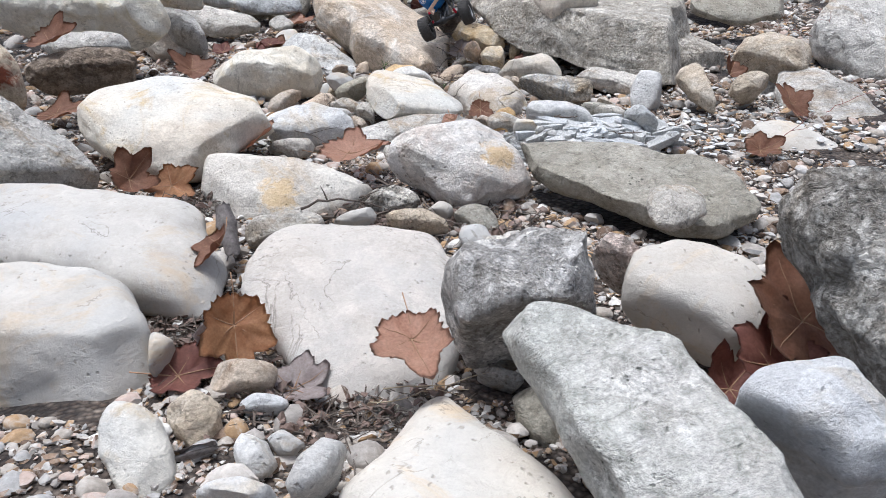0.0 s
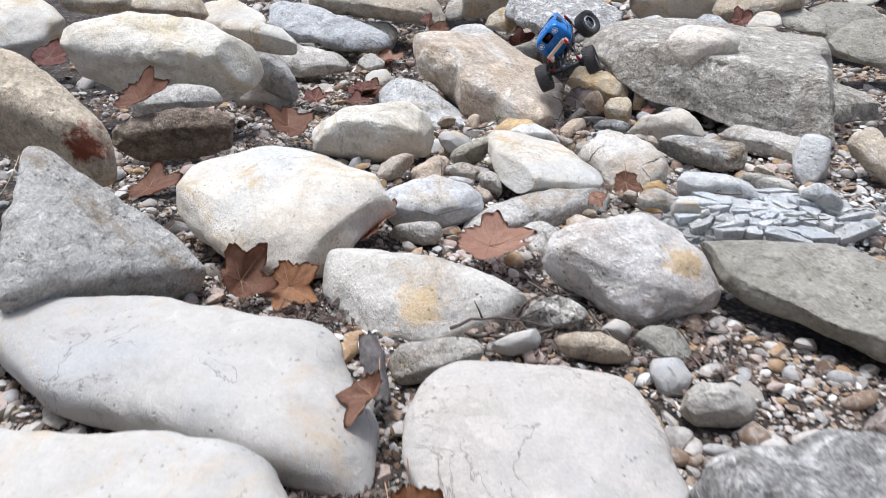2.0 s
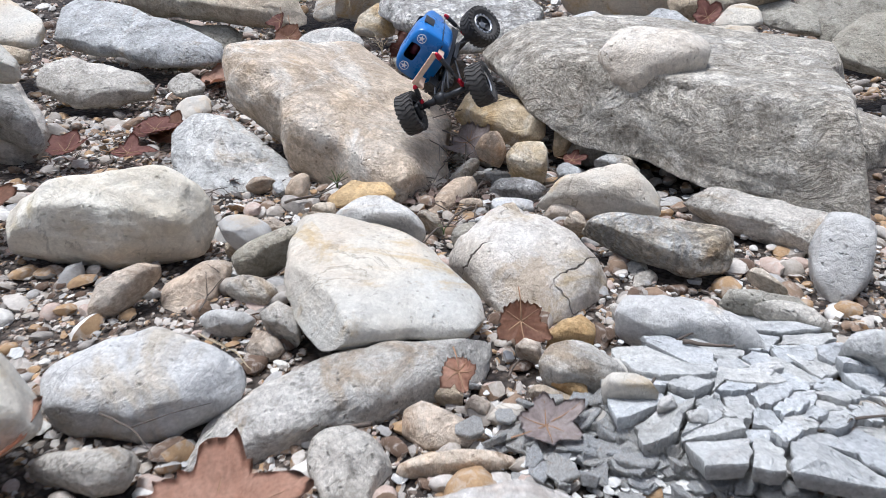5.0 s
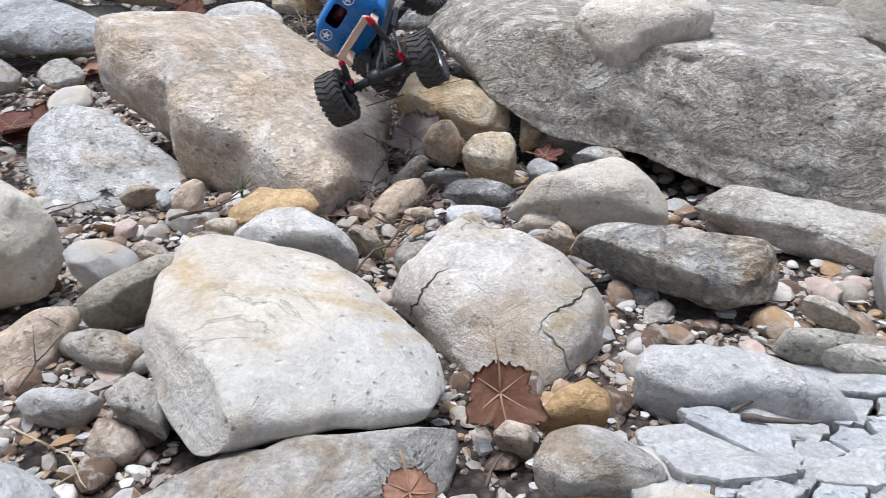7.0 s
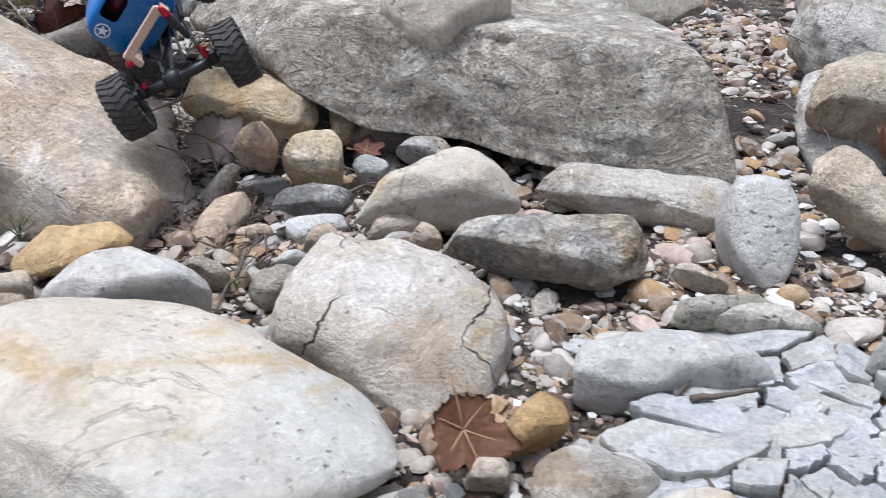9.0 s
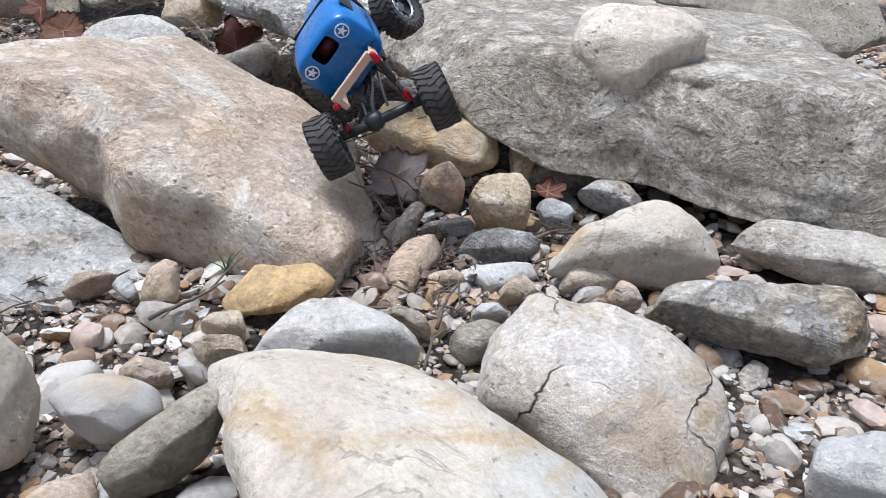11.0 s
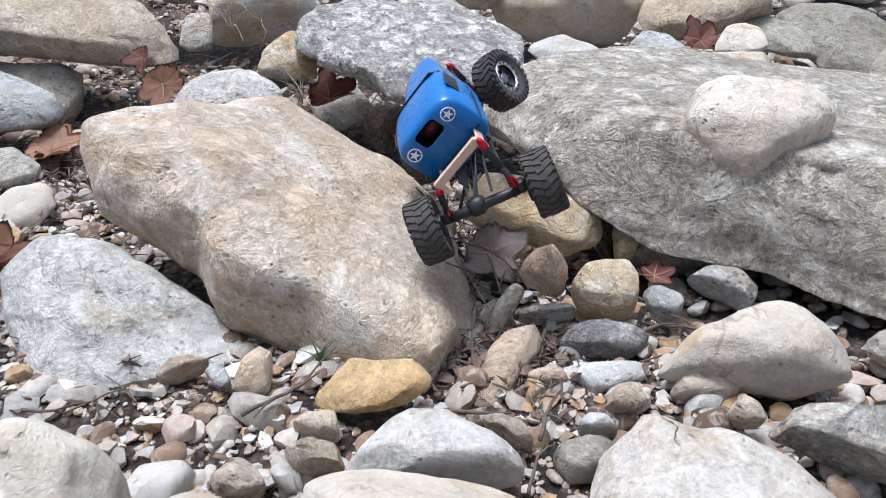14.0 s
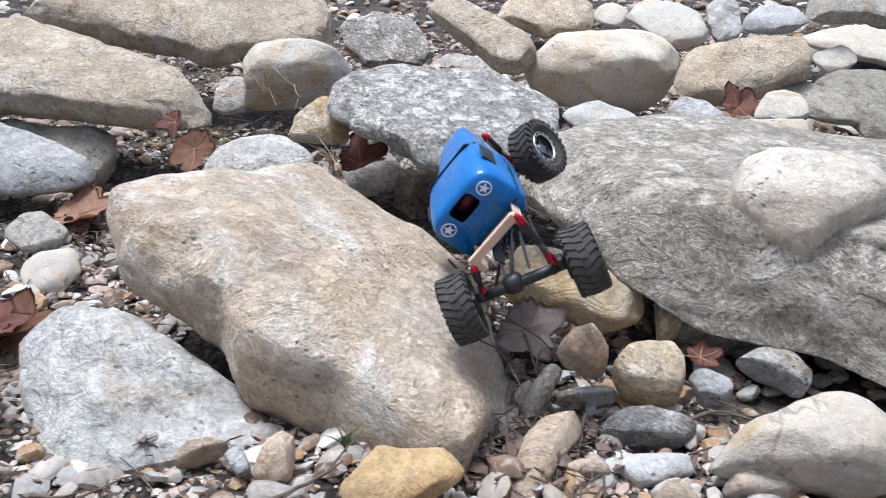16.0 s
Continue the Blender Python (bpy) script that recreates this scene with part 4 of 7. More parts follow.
rock("stone", (0.112, 2.272, 0.015), (-0.03, 0.60), [(-0.084, 0.017), (-0.028, 0.047), (0.049, 0.035), (0.067, -0.037), (0.009, -0.053), (-0.044, -0.021)], 0.04, 0.039, 2.6, 2.4, "olive", 2, "olive-brown stone with a flat face", 65)
rock("stone", (-0.268, 2.249, 0.030), (-0.04, 0.70), [(-0.019, 0.013), (0.064, 0.033), (0.056, -0.003), (-0.017, -0.024), (-0.091, -0.021)], 0.03, 0.04, 2.8, 2.4, "white", 3, "white angular pebble on the stream bank", 66)
rock("stone", (0.176, 2.007, 0.018), (-0.03, 0.60), [(-0.102, 0.005), (-0.044, 0.035), (0.031, 0.039), (0.088, 0.013), (0.086, -0.032), (-0.004, -0.031), (-0.064, -0.033)], 0.05, 0.06, 3, 2.4, "granite", 3, "grey blocky stone beside pebbles", 67)
rock("stone", (0.098, 2.141, 0.005), (-0.05, 0.80), [(-0.054, 0.001), (-0.035, 0.041), (0.033, 0.036), (0.057, -0.003), (0.027, -0.039), (-0.024, -0.043)], 0.04, 0.037, 2.6, 2.4, "white", 3, "white knobbly pebble on the stream bank", 68)
rock("stone", (-0.107, 1.408, -0.115), (0.00, 0.60), [(-0.027, 0.044), (0.055, 0.053), (0.086, 0.035), (0.040, -0.026), (-0.020, -0.065), (-0.061, -0.043), (-0.074, -0.004)], 0.02, 0.025, 3, 2.4, "rough", 4, "pitted brown-grey stone below the boulder", 69)
rock("stone", (-0.448, 1.458, -0.038), (0.00, 0.70), [(-0.055, 0.022), (0.008, 0.036), (0.079, 0.019), (0.069, -0.013), (0.013, -0.025), (-0.041, -0.039), (-0.072, -0.026)], 0.05, 0.058, 2.5, 2.4, "tan", 2, "mottled tan rounded stone", 70)
rock("stone", (-0.513, 1.311, -0.053), (0.00, 0.80), [(-0.068, 0.008), (-0.046, 0.039), (-0.004, 0.059), (0.051, 0.032), (0.059, -0.010), (0.024, -0.068), (-0.042, -0.030)], 0.06, 0.042, 2.6, 2.4, "beige", 2, "rounded beige stone with a flat face", 71)
rock("stone", (-0.386, 1.387, -0.060), (0.00, 0.50), [(-0.066, 0.005), (-0.020, 0.018), (0.055, 0.015), (0.054, -0.014), (0.003, -0.017), (-0.039, -0.018)], 0.03, 0.034, 2.6, 2.4, "bluewhite", 3, "pale flat pebble on the stream bank", 72)
rock("boulder", (-0.579, 1.180, -0.030), (0.00, 0.70), [(-0.079, 0.038), (-0.081, 0.075), (-0.048, 0.111), (0.024, 0.060), (0.068, 0.005), (0.083, -0.041), (0.043, -0.124), (-0.037, -0.036), (-0.070, -0.003)], 0.06, 0.072, 2.8, 2.4, "cream", 2, "mottled grey stone half buried in gravel", 73)
rock("stone", (-0.366, 1.206, -0.058), (0.00, 0.90), [(-0.042, 0.009), (-0.028, 0.037), (0.018, 0.025), (0.046, -0.007), (0.027, -0.034), (-0.025, -0.025)], 0.05, 0.036, 3, 2.4, "bluewhite", 3, "chipped blue-white stone on the stream bank", 74)
rock("stone", (-0.315, 1.253, -0.060), (0.00, 0.90), [(-0.040, 0.008), (-0.008, 0.021), (0.041, -0.000), (0.021, -0.019), (-0.014, -0.016)], 0.03, 0.037, 2.8, 2.4, "bluewhite", 3, "small angular pale pebble", 75)
rock("stone", (-0.230, 1.121, -0.013), (0.00, 0.90), [(-0.033, 0.012), (0.010, 0.041), (0.052, 0.035), (0.042, -0.008), (0.009, -0.029), (-0.037, -0.045), (-0.054, -0.021)], 0.06, 0.07, 3, 2.4, "bluewhite", 3, "angular white stone on brown gravel", 76)
rock("stone", (-0.357, 1.046, -0.005), (0.00, 0.60), [(-0.036, 0.014), (0.007, 0.022), (0.076, 0.003), (0.073, -0.019), (-0.026, -0.014), (-0.108, -0.002)], 0.05, 0.07, 2.8, 2.4, "bluewhite", 3, "flat pale stone partly under gravel", 77)
rock("stone", (-0.637, 1.491, 0.014), (0.00, 0.80), [(-0.022, 0.013), (-0.019, 0.040), (0.031, 0.014), (0.019, -0.014), (0.012, -0.020), (-0.011, -0.050)], 0.04, 0.08, 2.8, 2.4, "white", 3, "small white stone wedged beside the block", 78)
rock("stone", (-0.714, 3.406, 0.134), (-0.01, 0.70), [(-0.051, 0.008), (0.021, 0.040), (0.098, 0.061), (0.023, -0.011), (0.013, -0.021), (-0.010, -0.046), (-0.066, -0.059)], 0.024, 0.06, 2.8, 2.4, "tan", 2, "ochre-tipped brown stone on the stream bank", 86)
rock("boulder", (2.295, 4.228, 0.335), (0.20, 0.80), [(-0.295, 0.151), (-0.136, 0.314), (0.264, 0.256), (0.169, -0.420), (-0.061, -0.297), (-0.185, -0.156), (-0.287, -0.014)], 0.08, 0.25, 3, 2.4, "granite", 2, "large grey boulder at the gravel edge", 92)
rock("stone", (1.575, 3.724, 0.283), (0.37, 0.71), [(-0.128, 0.015), (-0.194, 0.063), (-0.105, 0.120), (0.005, 0.104), (0.065, 0.045), (0.170, -0.045), (0.083, -0.154), (-0.089, -0.014)], 0.08, 0.12, 3, 2.4, "beige", 3, "broad grey-tan stone behind the gravel", 93)
rock("stone", (1.126, 3.408, 0.211), (0.32, 0.62), [(-0.057, 0.005), (-0.086, 0.071), (-0.019, 0.111), (0.043, 0.094), (0.046, -0.016), (0.056, -0.181), (0.004, -0.095), (-0.002, -0.088), (-0.043, -0.028)], 0.03, 0.08, 3, 2.4, "beige", 3, "long tapering beige stone", 94)
rock("stone", (1.345, 3.399, 0.204), (0.37, 0.71), [(-0.097, 0.030), (-0.012, 0.038), (0.052, 0.047), (0.094, -0.005), (0.017, -0.055), (-0.061, -0.033)], 0.05, 0.07, 3, 2.4, "beige", 3, "pale beige stone beside a leaf", 95)
rock("stone", (1.584, 3.805, 0.160), (0.00, 0.80), [(-0.105, 0.098), (0.059, 0.178), (0.241, 0.112), (0.107, -0.042), (0.019, -0.157), (-0.194, -0.183), (-0.170, -0.039)], 0.06, 0.076, 3, 2.4, "granite", 3, "grey weathered stone in the scree", 96)
rock("stone", (1.746, 3.410, 0.079), (0.00, 0.60), [(-0.227, 0.016), (-0.212, 0.149), (-0.156, 0.270), (0.057, 0.211), (0.181, 0.102), (0.275, -0.207), (-0.144, -0.207)], 0.06, 0.06, 3, 2.4, "granite", 3, "broad grey stone under the scree", 97)
rock("stone", (1.431, 2.875, 0.048), (0.00, 0.40), [(-0.183, 0.080), (-0.233, 0.133), (-0.182, 0.251), (0.004, 0.189), (0.146, 0.006), (0.193, -0.369)], 0.03, 0.03, 3, 2.4, "white", 3, "long white stone in the gravel", 98)
rock("stone", (0.730, 3.419, 0.125), (0.23, 0.55), [(-0.048, 0.039), (-0.006, 0.024), (0.015, -0.007), (0.054, -0.059), (0.008, -0.017), (-0.006, -0.004)], 0.012, 0.04, 2.6, 2.4, "beige", 2, "long pale beige pebble", 99)
rock("boulder", (-0.770, 6.301, 0.767), (0.18, 0.88), [(-0.866, 0.174), (-0.651, 0.327), (0.215, 0.155), (0.593, -0.074), (0.917, -0.330), (0.499, -0.273), (0.250, -0.253), (0.198, -0.258), (0.118, -0.248), (-0.006, -0.185), (-0.149, -0.123), (-0.293, -0.061)], 0.042, 0.15, 3, 2.4, "beige", 4, "very large tan boulder far up the bank", 100)
rock("boulder", (-1.112, 5.722, 0.584), (0.06, 0.55), [(-0.395, 0.195), (-0.342, 0.415), (-0.093, 0.240), (0.175, 0.064), (0.418, -0.097), (0.692, -0.268), (0.441, -0.298), (0.242, -0.234), (0.134, -0.207), (0.029, -0.174), (-0.108, -0.136), (-0.458, -0.049)], 0.04, 0.14, 3, 2.4, "beige", 4, "long beige boulder with a rough layered side", 101)
# olive kind here carries the overhang's shade in the rock's colour
rock("boulder", (-1.190, 5.600, 0.309), (0.16, 0.78), [(-0.377, 0.195), (-0.104, 0.129), (0.130, 0.066), (0.369, 0.013), (0.226, -0.117), (0.112, -0.168), (-0.128, -0.115)], 0.06, 0.12, 3, 2.4, "olive", 2, "rock beneath the long boulder, its shade held in dark colour", 102)
rock("boulder", (-0.345, 5.821, 0.546), (0.18, 0.88), [(-0.146, 0.099), (-0.005, 0.069), (0.154, 0.032), (0.282, -0.054), (0.067, -0.061), (0.034, -0.062), (-0.036, -0.069), (-0.216, -0.034)], 0.1, 0.15, 2.4, 2.4, "cream", 4, "rounded white boulder with thin grass on it", 103)
rock("boulder", (0.106, 6.550, 0.575), (0.24, 1.18), [(-0.190, 0.004), (-0.235, 0.122), (-0.080, 0.118), (0.168, 0.044), (0.231, -0.142), (-0.118, -0.067)], 0.018, 0.07, 4, 2.4, "granular", 3, "blocky grey rock far up the bank", 104)
rock("boulder", (0.469, 6.188, 0.642), (0.45, 0.73), [(-0.077, 0.008), (-0.262, 0.338), (-0.081, 0.218), (0.069, 0.025), (0.230, -0.222), (0.119, -0.255), (0.029, -0.193), (-0.027, -0.084)], 0.028, 0.1, 3, 2.4, "rust", 2, "slanted beige rock with a red-brown stain", 105)
rock("boulder", (0.960, 5.992, 0.530), (0.18, 0.88), [(-0.418, 0.072), (-0.239, 0.143), (-0.019, 0.089), (0.162, 0.050), (0.426, -0.005), (0.212, -0.146), (0.005, -0.106), (-0.065, -0.091), (-0.155, -0.060), (-0.263, -0.022)], 0.1, 0.2, 2.6, 2.4, "cream", 4, "rounded pale boulder with a dented face", 106)
rock("boulder", (1.351, 5.595, 0.552), (0.16, 0.78), [(-0.317, 0.007), (-0.181, 0.109), (0.043, 0.113), (0.264, 0.078), (0.381, -0.052), (0.080, -0.085), (-0.065, -0.099), (-0.163, -0.116), (-0.284, -0.099)], 0.028, 0.1, 3, 2.4, "beige", 4, "greyish-tan boulder among the far rocks", 107)
rock("stone", (1.568, 5.507, 0.431), (0.10, 0.49), [(-0.214, 0.128), (-0.004, 0.139), (0.149, -0.028), (0.167, -0.174), (0.009, -0.122), (-0.069, -0.060)], 0.014, 0.05, 3, 2.4, "olive", 3, "flat brown layered rock", 108)
rock("boulder", (1.854, 5.446, 0.429), (0.12, 0.59), [(-0.242, 0.198), (-0.014, 0.188), (0.284, 0.092), (0.065, -0.265), (-0.163, -0.143), (-0.181, -0.045)], 0.021, 0.07, 3, 2.4, "olive", 4, "brown weathered bank rock", 109)
rock("stone", (1.279, 5.244, 0.453), (0.16, 0.78), [(-0.026, 0.060), (0.060, 0.054), (0.100, -0.050), (-0.002, -0.053), (-0.126, -0.011)], 0.015, 0.021, 2.5, 2.4, "cream", 3, "rounded pale stone stacked on another", 110)
rock("stone", (1.173, 5.132, 0.403), (0.12, 0.59), [(-0.217, 0.051), (-0.029, 0.055), (0.158, 0.004), (0.145, -0.075), (-0.086, -0.025)], 0.012, 0.021, 2.5, 2.4, "cream", 3, "flat rounded pale stone", 111)
rock("boulder", (1.581, 6.707, 0.628), (0.16, 0.78), [(-0.250, 0.114), (-0.050, 0.151), (0.203, 0.010), (0.200, -0.131), (-0.020, -0.144), (-0.153, -0.015)], 0.024, 0.07, 3, 2.4, "cream", 4, "pale angular boulder far up the bank", 112)
rock("boulder", (1.868, 6.675, 0.644), (0.24, 1.18), [(-0.077, 0.079), (0.108, 0.072), (0.060, -0.081), (-0.092, -0.081)], 0.018, 0.07, 3, 2.4, "bluegrey", 3, "grey rock with dark streaks far up the bank", 113)
rock("boulder", (2.139, 6.653, 0.650), (0.16, 0.78), [(-0.033, 0.090), (0.198, 0.010), (0.124, -0.079), (-0.055, -0.059), (-0.230, -0.004)], 0.018, 0.07, 3, 2.4, "bluewhite", 4, "pale grey rock far up the bank", 114)
rock("boulder", (2.556, 6.452, 0.747), (0.18, 0.88), [(-0.523, 0.052), (-0.196, 0.117), (0.383, 0.060), (0.230, -0.173), (-0.164, -0.049), (-0.255, -0.027)], 0.024, 0.105, 3, 2.4, "granite", 4, "broad grey rock at the top of the bank", 115)
rock("boulder", (2.816, 6.745, 0.504), (0.10, 0.49), [(-0.452, 0.147), (-0.117, 0.178), (0.366, 0.067), (0.166, -0.262), (-0.136, -0.109), (-0.232, -0.018)], 0.021, 0.07, 3, 2.4, "cream", 4, "long pale flat rock on the bank", 116)
rock("stone", (2.340, 6.395, 0.463), (0.16, 0.78), [(-0.107, 0.047), (0.106, 0.062), (0.117, -0.035), (-0.042, -0.073), (-0.129, -0.009)], 0.017, 0.04, 2.6, 2.4, "cream", 3, "small rounded pale rock", 117)
rock("boulder", (1.122, 7.258, 0.675), (0.18, 0.88), [(-0.343, 0.057), (-0.033, 0.179), (0.273, 0.010), (0.206, -0.178), (-0.052, -0.133), (-0.145, -0.063)], 0.028, 0.12, 3, 2.4, "beige", 4, "beige rock behind the slanted stone", 118)
rock("stone", (1.557, 7.399, 0.624), (0.18, 0.88), [(-0.123, 0.031), (0.019, 0.081), (0.135, -0.012), (0.016, -0.079), (-0.088, -0.042)], 0.012, 0.035, 3, 2.4, "cream", 3, "yellowish rock far up the bank", 119)
rock("stone", (-0.266, 5.232, 0.460), (0.20, 0.98), [(-0.042, 0.043), (0.016, 0.074), (0.064, 0.026), (0.093, -0.062), (0.012, -0.051), (-0.051, -0.030), (-0.124, -0.010)], 0.021, 0.05, 3.2, 2.4, "ochrecream", 5, "crumbly pale yellow rock", 120)
rock("boulder", (-0.447, 5.038, 0.398), (0.14, 0.69), [(-0.092, 0.077), (0.040, 0.070), (0.149, -0.001), (0.147, -0.076), (-0.010, -0.060), (-0.178, -0.019)], 0.021, 0.052, 2.6, 2.4, "granite", 2, "grey rounded rock behind the great boulder", 121)
rock("stone", (-1.005, 4.928, 0.261), (0.14, 0.69), [(-0.100, 0.015), (-0.055, 0.057), (0.020, 0.049), (0.091, -0.019), (0.075, -0.060), (-0.018, -0.044)], 0.015, 0.028, 3, 2.4, "granite", 3, "mottled pale stone by a fallen leaf", 122)
rock("stone", (-0.634, 4.198, 0.173), (0.18, 0.88), [(-0.032, 0.024), (-0.013, 0.025), (0.036, -0.019), (0.015, -0.019), (0.001, -0.021)], 0.02, 0.05, 2.4, 2.4, "granite", 3, "small smooth grey pebble against the boulder", 123)
rock("stone", (-0.411, 3.985, 0.158), (0.20, 0.98), [(-0.019, 0.020), (0.008, 0.033), (0.033, 0.018), (0.025, -0.022), (-0.009, -0.030), (-0.040, -0.013)], 0.03, 0.04, 2.6, 2.4, "tan", 2, "brown upright pebble on the stream bank", 124)
rock("stone", (-0.473, 4.008, 0.151), (0.10, 0.49), [(-0.027, 0.018), (0.005, 0.026), (0.024, -0.021), (0.000, -0.027)], 0.01, 0.02, 3, 2.4, "bluegrey", 3, "thin flat slate flake", 125)
rock("stone", (-0.539, 4.045, 0.152), (0.12, 0.59), [(-0.014, 0.013), (0.027, 0.013), (0.051, -0.000), (0.005, -0.009), (-0.018, -0.014), (-0.049, -0.013)], 0.02, 0.04, 2.5, 2.4, "tan", 1, "tan flat pebble on the stream bank", 126)
rock("stone", (0.072, 4.110, 0.155), (0.14, 0.69), [(0.035, 0.050), (0.059, 0.035), (0.006, -0.020), (-0.044, -0.055), (-0.051, -0.038), (-0.033, -0.001)], 0.02, 0.03, 2.3, 2.4, "granite", 3, "slender grey pebble on the stream bank", 127)
rock("stone", (0.154, 4.092, 0.153), (0.12, 0.59), [(-0.095, 0.006), (-0.032, 0.012), (0.045, 0.004), (0.077, -0.018), (-0.002, -0.006), (-0.008, -0.005)], 0.012, 0.04, 2.5, 2.4, "granite", 3, "flat grey river pebble", 128)
rock("stone", (0.196, 3.887, 0.129), (0.10, 0.49), [(-0.074, 0.031), (-0.020, 0.022), (0.072, 0.008), (0.063, -0.020), (-0.036, -0.026)], 0.02, 0.037, 3, 2.4, "bluewhite", 3, "white flat broken stone", 129)
rock("stone", (0.338, 3.807, 0.138), (0.14, 0.69), [(-0.073, 0.002), (-0.037, 0.026), (0.034, 0.016), (0.067, -0.018), (0.025, -0.027), (-0.029, -0.010)], 0.024, 0.05, 2.6, 2.4, "tan", 2, "pinkish-brown rounded stone on the stream bank", 130)
rock("stone", (0.535, 4.070, 0.181), (0.10, 0.49), [(-0.082, 0.039), (0.019, 0.036), (0.061, -0.026), (0.024, -0.057), (-0.024, -0.011)], 0.03, 0.05, 3, 2.4, "bluegrey", 3, "flat grey broken stone by the slab", 131)
rock("stone", (0.379, 4.043, 0.173), (0.16, 0.78), [(-0.036, 0.028), (-0.010, 0.029), (0.048, -0.008), (0.017, -0.031), (-0.033, -0.007)], 0.018, 0.05, 3, 2.4, "bluegrey", 3, "small grey block stone", 132)
rock("stone", (0.346, 3.710, 0.151), (0.25, 0.87), [(-0.037, 0.002), (0.001, 0.022), (0.022, 0.002), (0.029, -0.021), (-0.006, -0.012)], 0.03, 0.04, 2.8, 2.4, "tan", 2, "brown-tan faceted pebble on the stream bank", 134)
rock("stone", (0.072, 3.702, 0.115), (0.22, 0.77), [(-0.054, 0.017), (-0.023, 0.027), (0.034, 0.022), (0.054, -0.001), (0.022, -0.030), (-0.032, -0.024)], 0.04, 0.038, 2.8, 2.4, "olive", 3, "dark green-grey stone in the litter", 135)
rock("stone", (-0.028, 3.771, 0.138), (0.22, 0.77), [(-0.048, 0.025), (-0.020, 0.025), (0.020, 0.003), (0.043, -0.036), (0.002, -0.015), (-0.007, -0.007)], 0.03, 0.05, 2.8, 2.4, "granite", 3, "grey rounded stone on the stream bank", 136)
rock("stone", (0.181, 3.795, 0.144), (0.25, 0.87), [(-0.006, 0.021), (0.021, 0.014), (0.035, -0.015), (0.005, -0.018), (-0.011, -0.012), (-0.044, -0.002)], 0.03, 0.05, 2.8, 2.4, "beige", 2, "pale pointed pebble on the stream bank", 137)
rock("stone", (0.116, 3.760, 0.131), (0.22, 0.77), [(-0.036, 0.008), (-0.009, 0.015), (0.020, 0.003), (0.032, -0.020), (-0.003, -0.008), (-0.015, -0.005)], 0.03, 0.04, 2.6, 2.4, "bluewhite", 3, "pale blue-grey pebble on the stream bank", 138)
rock("stone", (0.087, 3.905, 0.130), (0.19, 0.67), [(-0.043, 0.011), (-0.009, 0.016), (0.033, -0.001), (0.031, -0.019), (-0.018, -0.006)], 0.02, 0.03, 2.5, 2.4, "tan", 1, "tan oval pebble on the stream bank", 139)
rock("stone", (-0.567, 3.799, 0.092), (0.17, 0.58), [(-0.047, 0.016), (-0.026, 0.046), (0.048, 0.029), (0.067, 0.008), (0.026, -0.032), (-0.045, -0.050)], 0.04, 0.036, 2.8, 2.4, "white", 3, "white and yellow blunt stone", 141)
rock("stone", (-0.505, 3.702, 0.109), (0.19, 0.67), [(-0.046, 0.007), (-0.031, 0.033), (0.024, 0.034), (0.069, -0.008), (0.023, -0.020), (-0.044, -0.042)], 0.05, 0.036, 2.8, 2.4, "beige", 3, "rounded beige stone on gravel", 142)
rock("stone", (-0.443, 3.758, 0.127), (0.19, 0.67), [(-0.043, 0.012), (-0.011, 0.023), (0.030, 0.009), (0.042, -0.018), (0.005, -0.021), (-0.030, -0.009)], 0.03, 0.045, 2.6, 2.4, "tan", 2, "tan gravel stone on the stream bank", 143)
rock("stone", (-0.329, 3.784, 0.129), (0.17, 0.58), [(-0.045, 0.018), (-0.013, 0.027), (0.037, 0.004), (0.045, -0.028), (0.002, -0.017), (-0.035, -0.010)], 0.03, 0.045, 2.5, 2.4, "beige", 1, "smooth pinkish-beige pebble on the stream bank", 144)
rock("stone", (-0.317, 3.846, 0.143), (0.17, 0.58), [(-0.046, 0.008), (-0.019, 0.019), (0.028, 0.010), (0.030, -0.026), (-0.006, -0.013)], 0.018, 0.04, 2.4, 2.4, "beige", 1, "smooth rounded beige pebble", 145)
rock("stone", (-0.377, 3.754, 0.122), (0.22, 0.77), [(-0.021, 0.011), (-0.009, 0.021), (0.015, 0.000), (0.017, -0.023), (-0.001, -0.013)], 0.02, 0.03, 2.5, 2.4, "white", 3, "small white oval pebble in the gravel", 146)
rock("boulder", (0.458, 1.745, 0.122), (-0.01, 0.90), [(-0.092, 0.026), (-0.050, 0.057), (0.007, 0.032), (0.089, -0.030), (0.075, -0.056), (0.004, -0.037), (-0.002, -0.032), (-0.014, -0.024)], 0.06, 0.12, 3, 2.4, "pink", 2, "crystalline pinkish-brown rock chunk between boulders", 148)
rock("stone", (0.202, 1.369, -0.083), (-0.00, 0.70), [(-0.055, 0.053), (-0.001, 0.057), (0.043, 0.014), (0.056, -0.039), (-0.001, -0.064), (-0.042, -0.007)], 0.04, 0.048, 2.8, 2.4, "olive", 2, "olive-brown blunt stone beside the slab", 149)
rock("stone", (0.151, 1.576, -0.058), (-0.00, 0.70), [(-0.020, 0.014), (0.026, 0.018), (0.034, -0.017), (-0.007, -0.012), (-0.046, -0.009)], 0.03, 0.05, 2.6, 2.4, "granite", 3, "brown-grey rounded pebble under the dark block", 150)
rock("stone", (0.137, 1.511, -0.070), (-0.00, 0.60), [(-0.073, 0.008), (-0.018, 0.020), (0.057, -0.000), (0.038, -0.025), (-0.018, -0.008)], 0.018, 0.046, 2.6, 2.4, "granite", 3, "flat brown-grey pebble in a gap", 151)
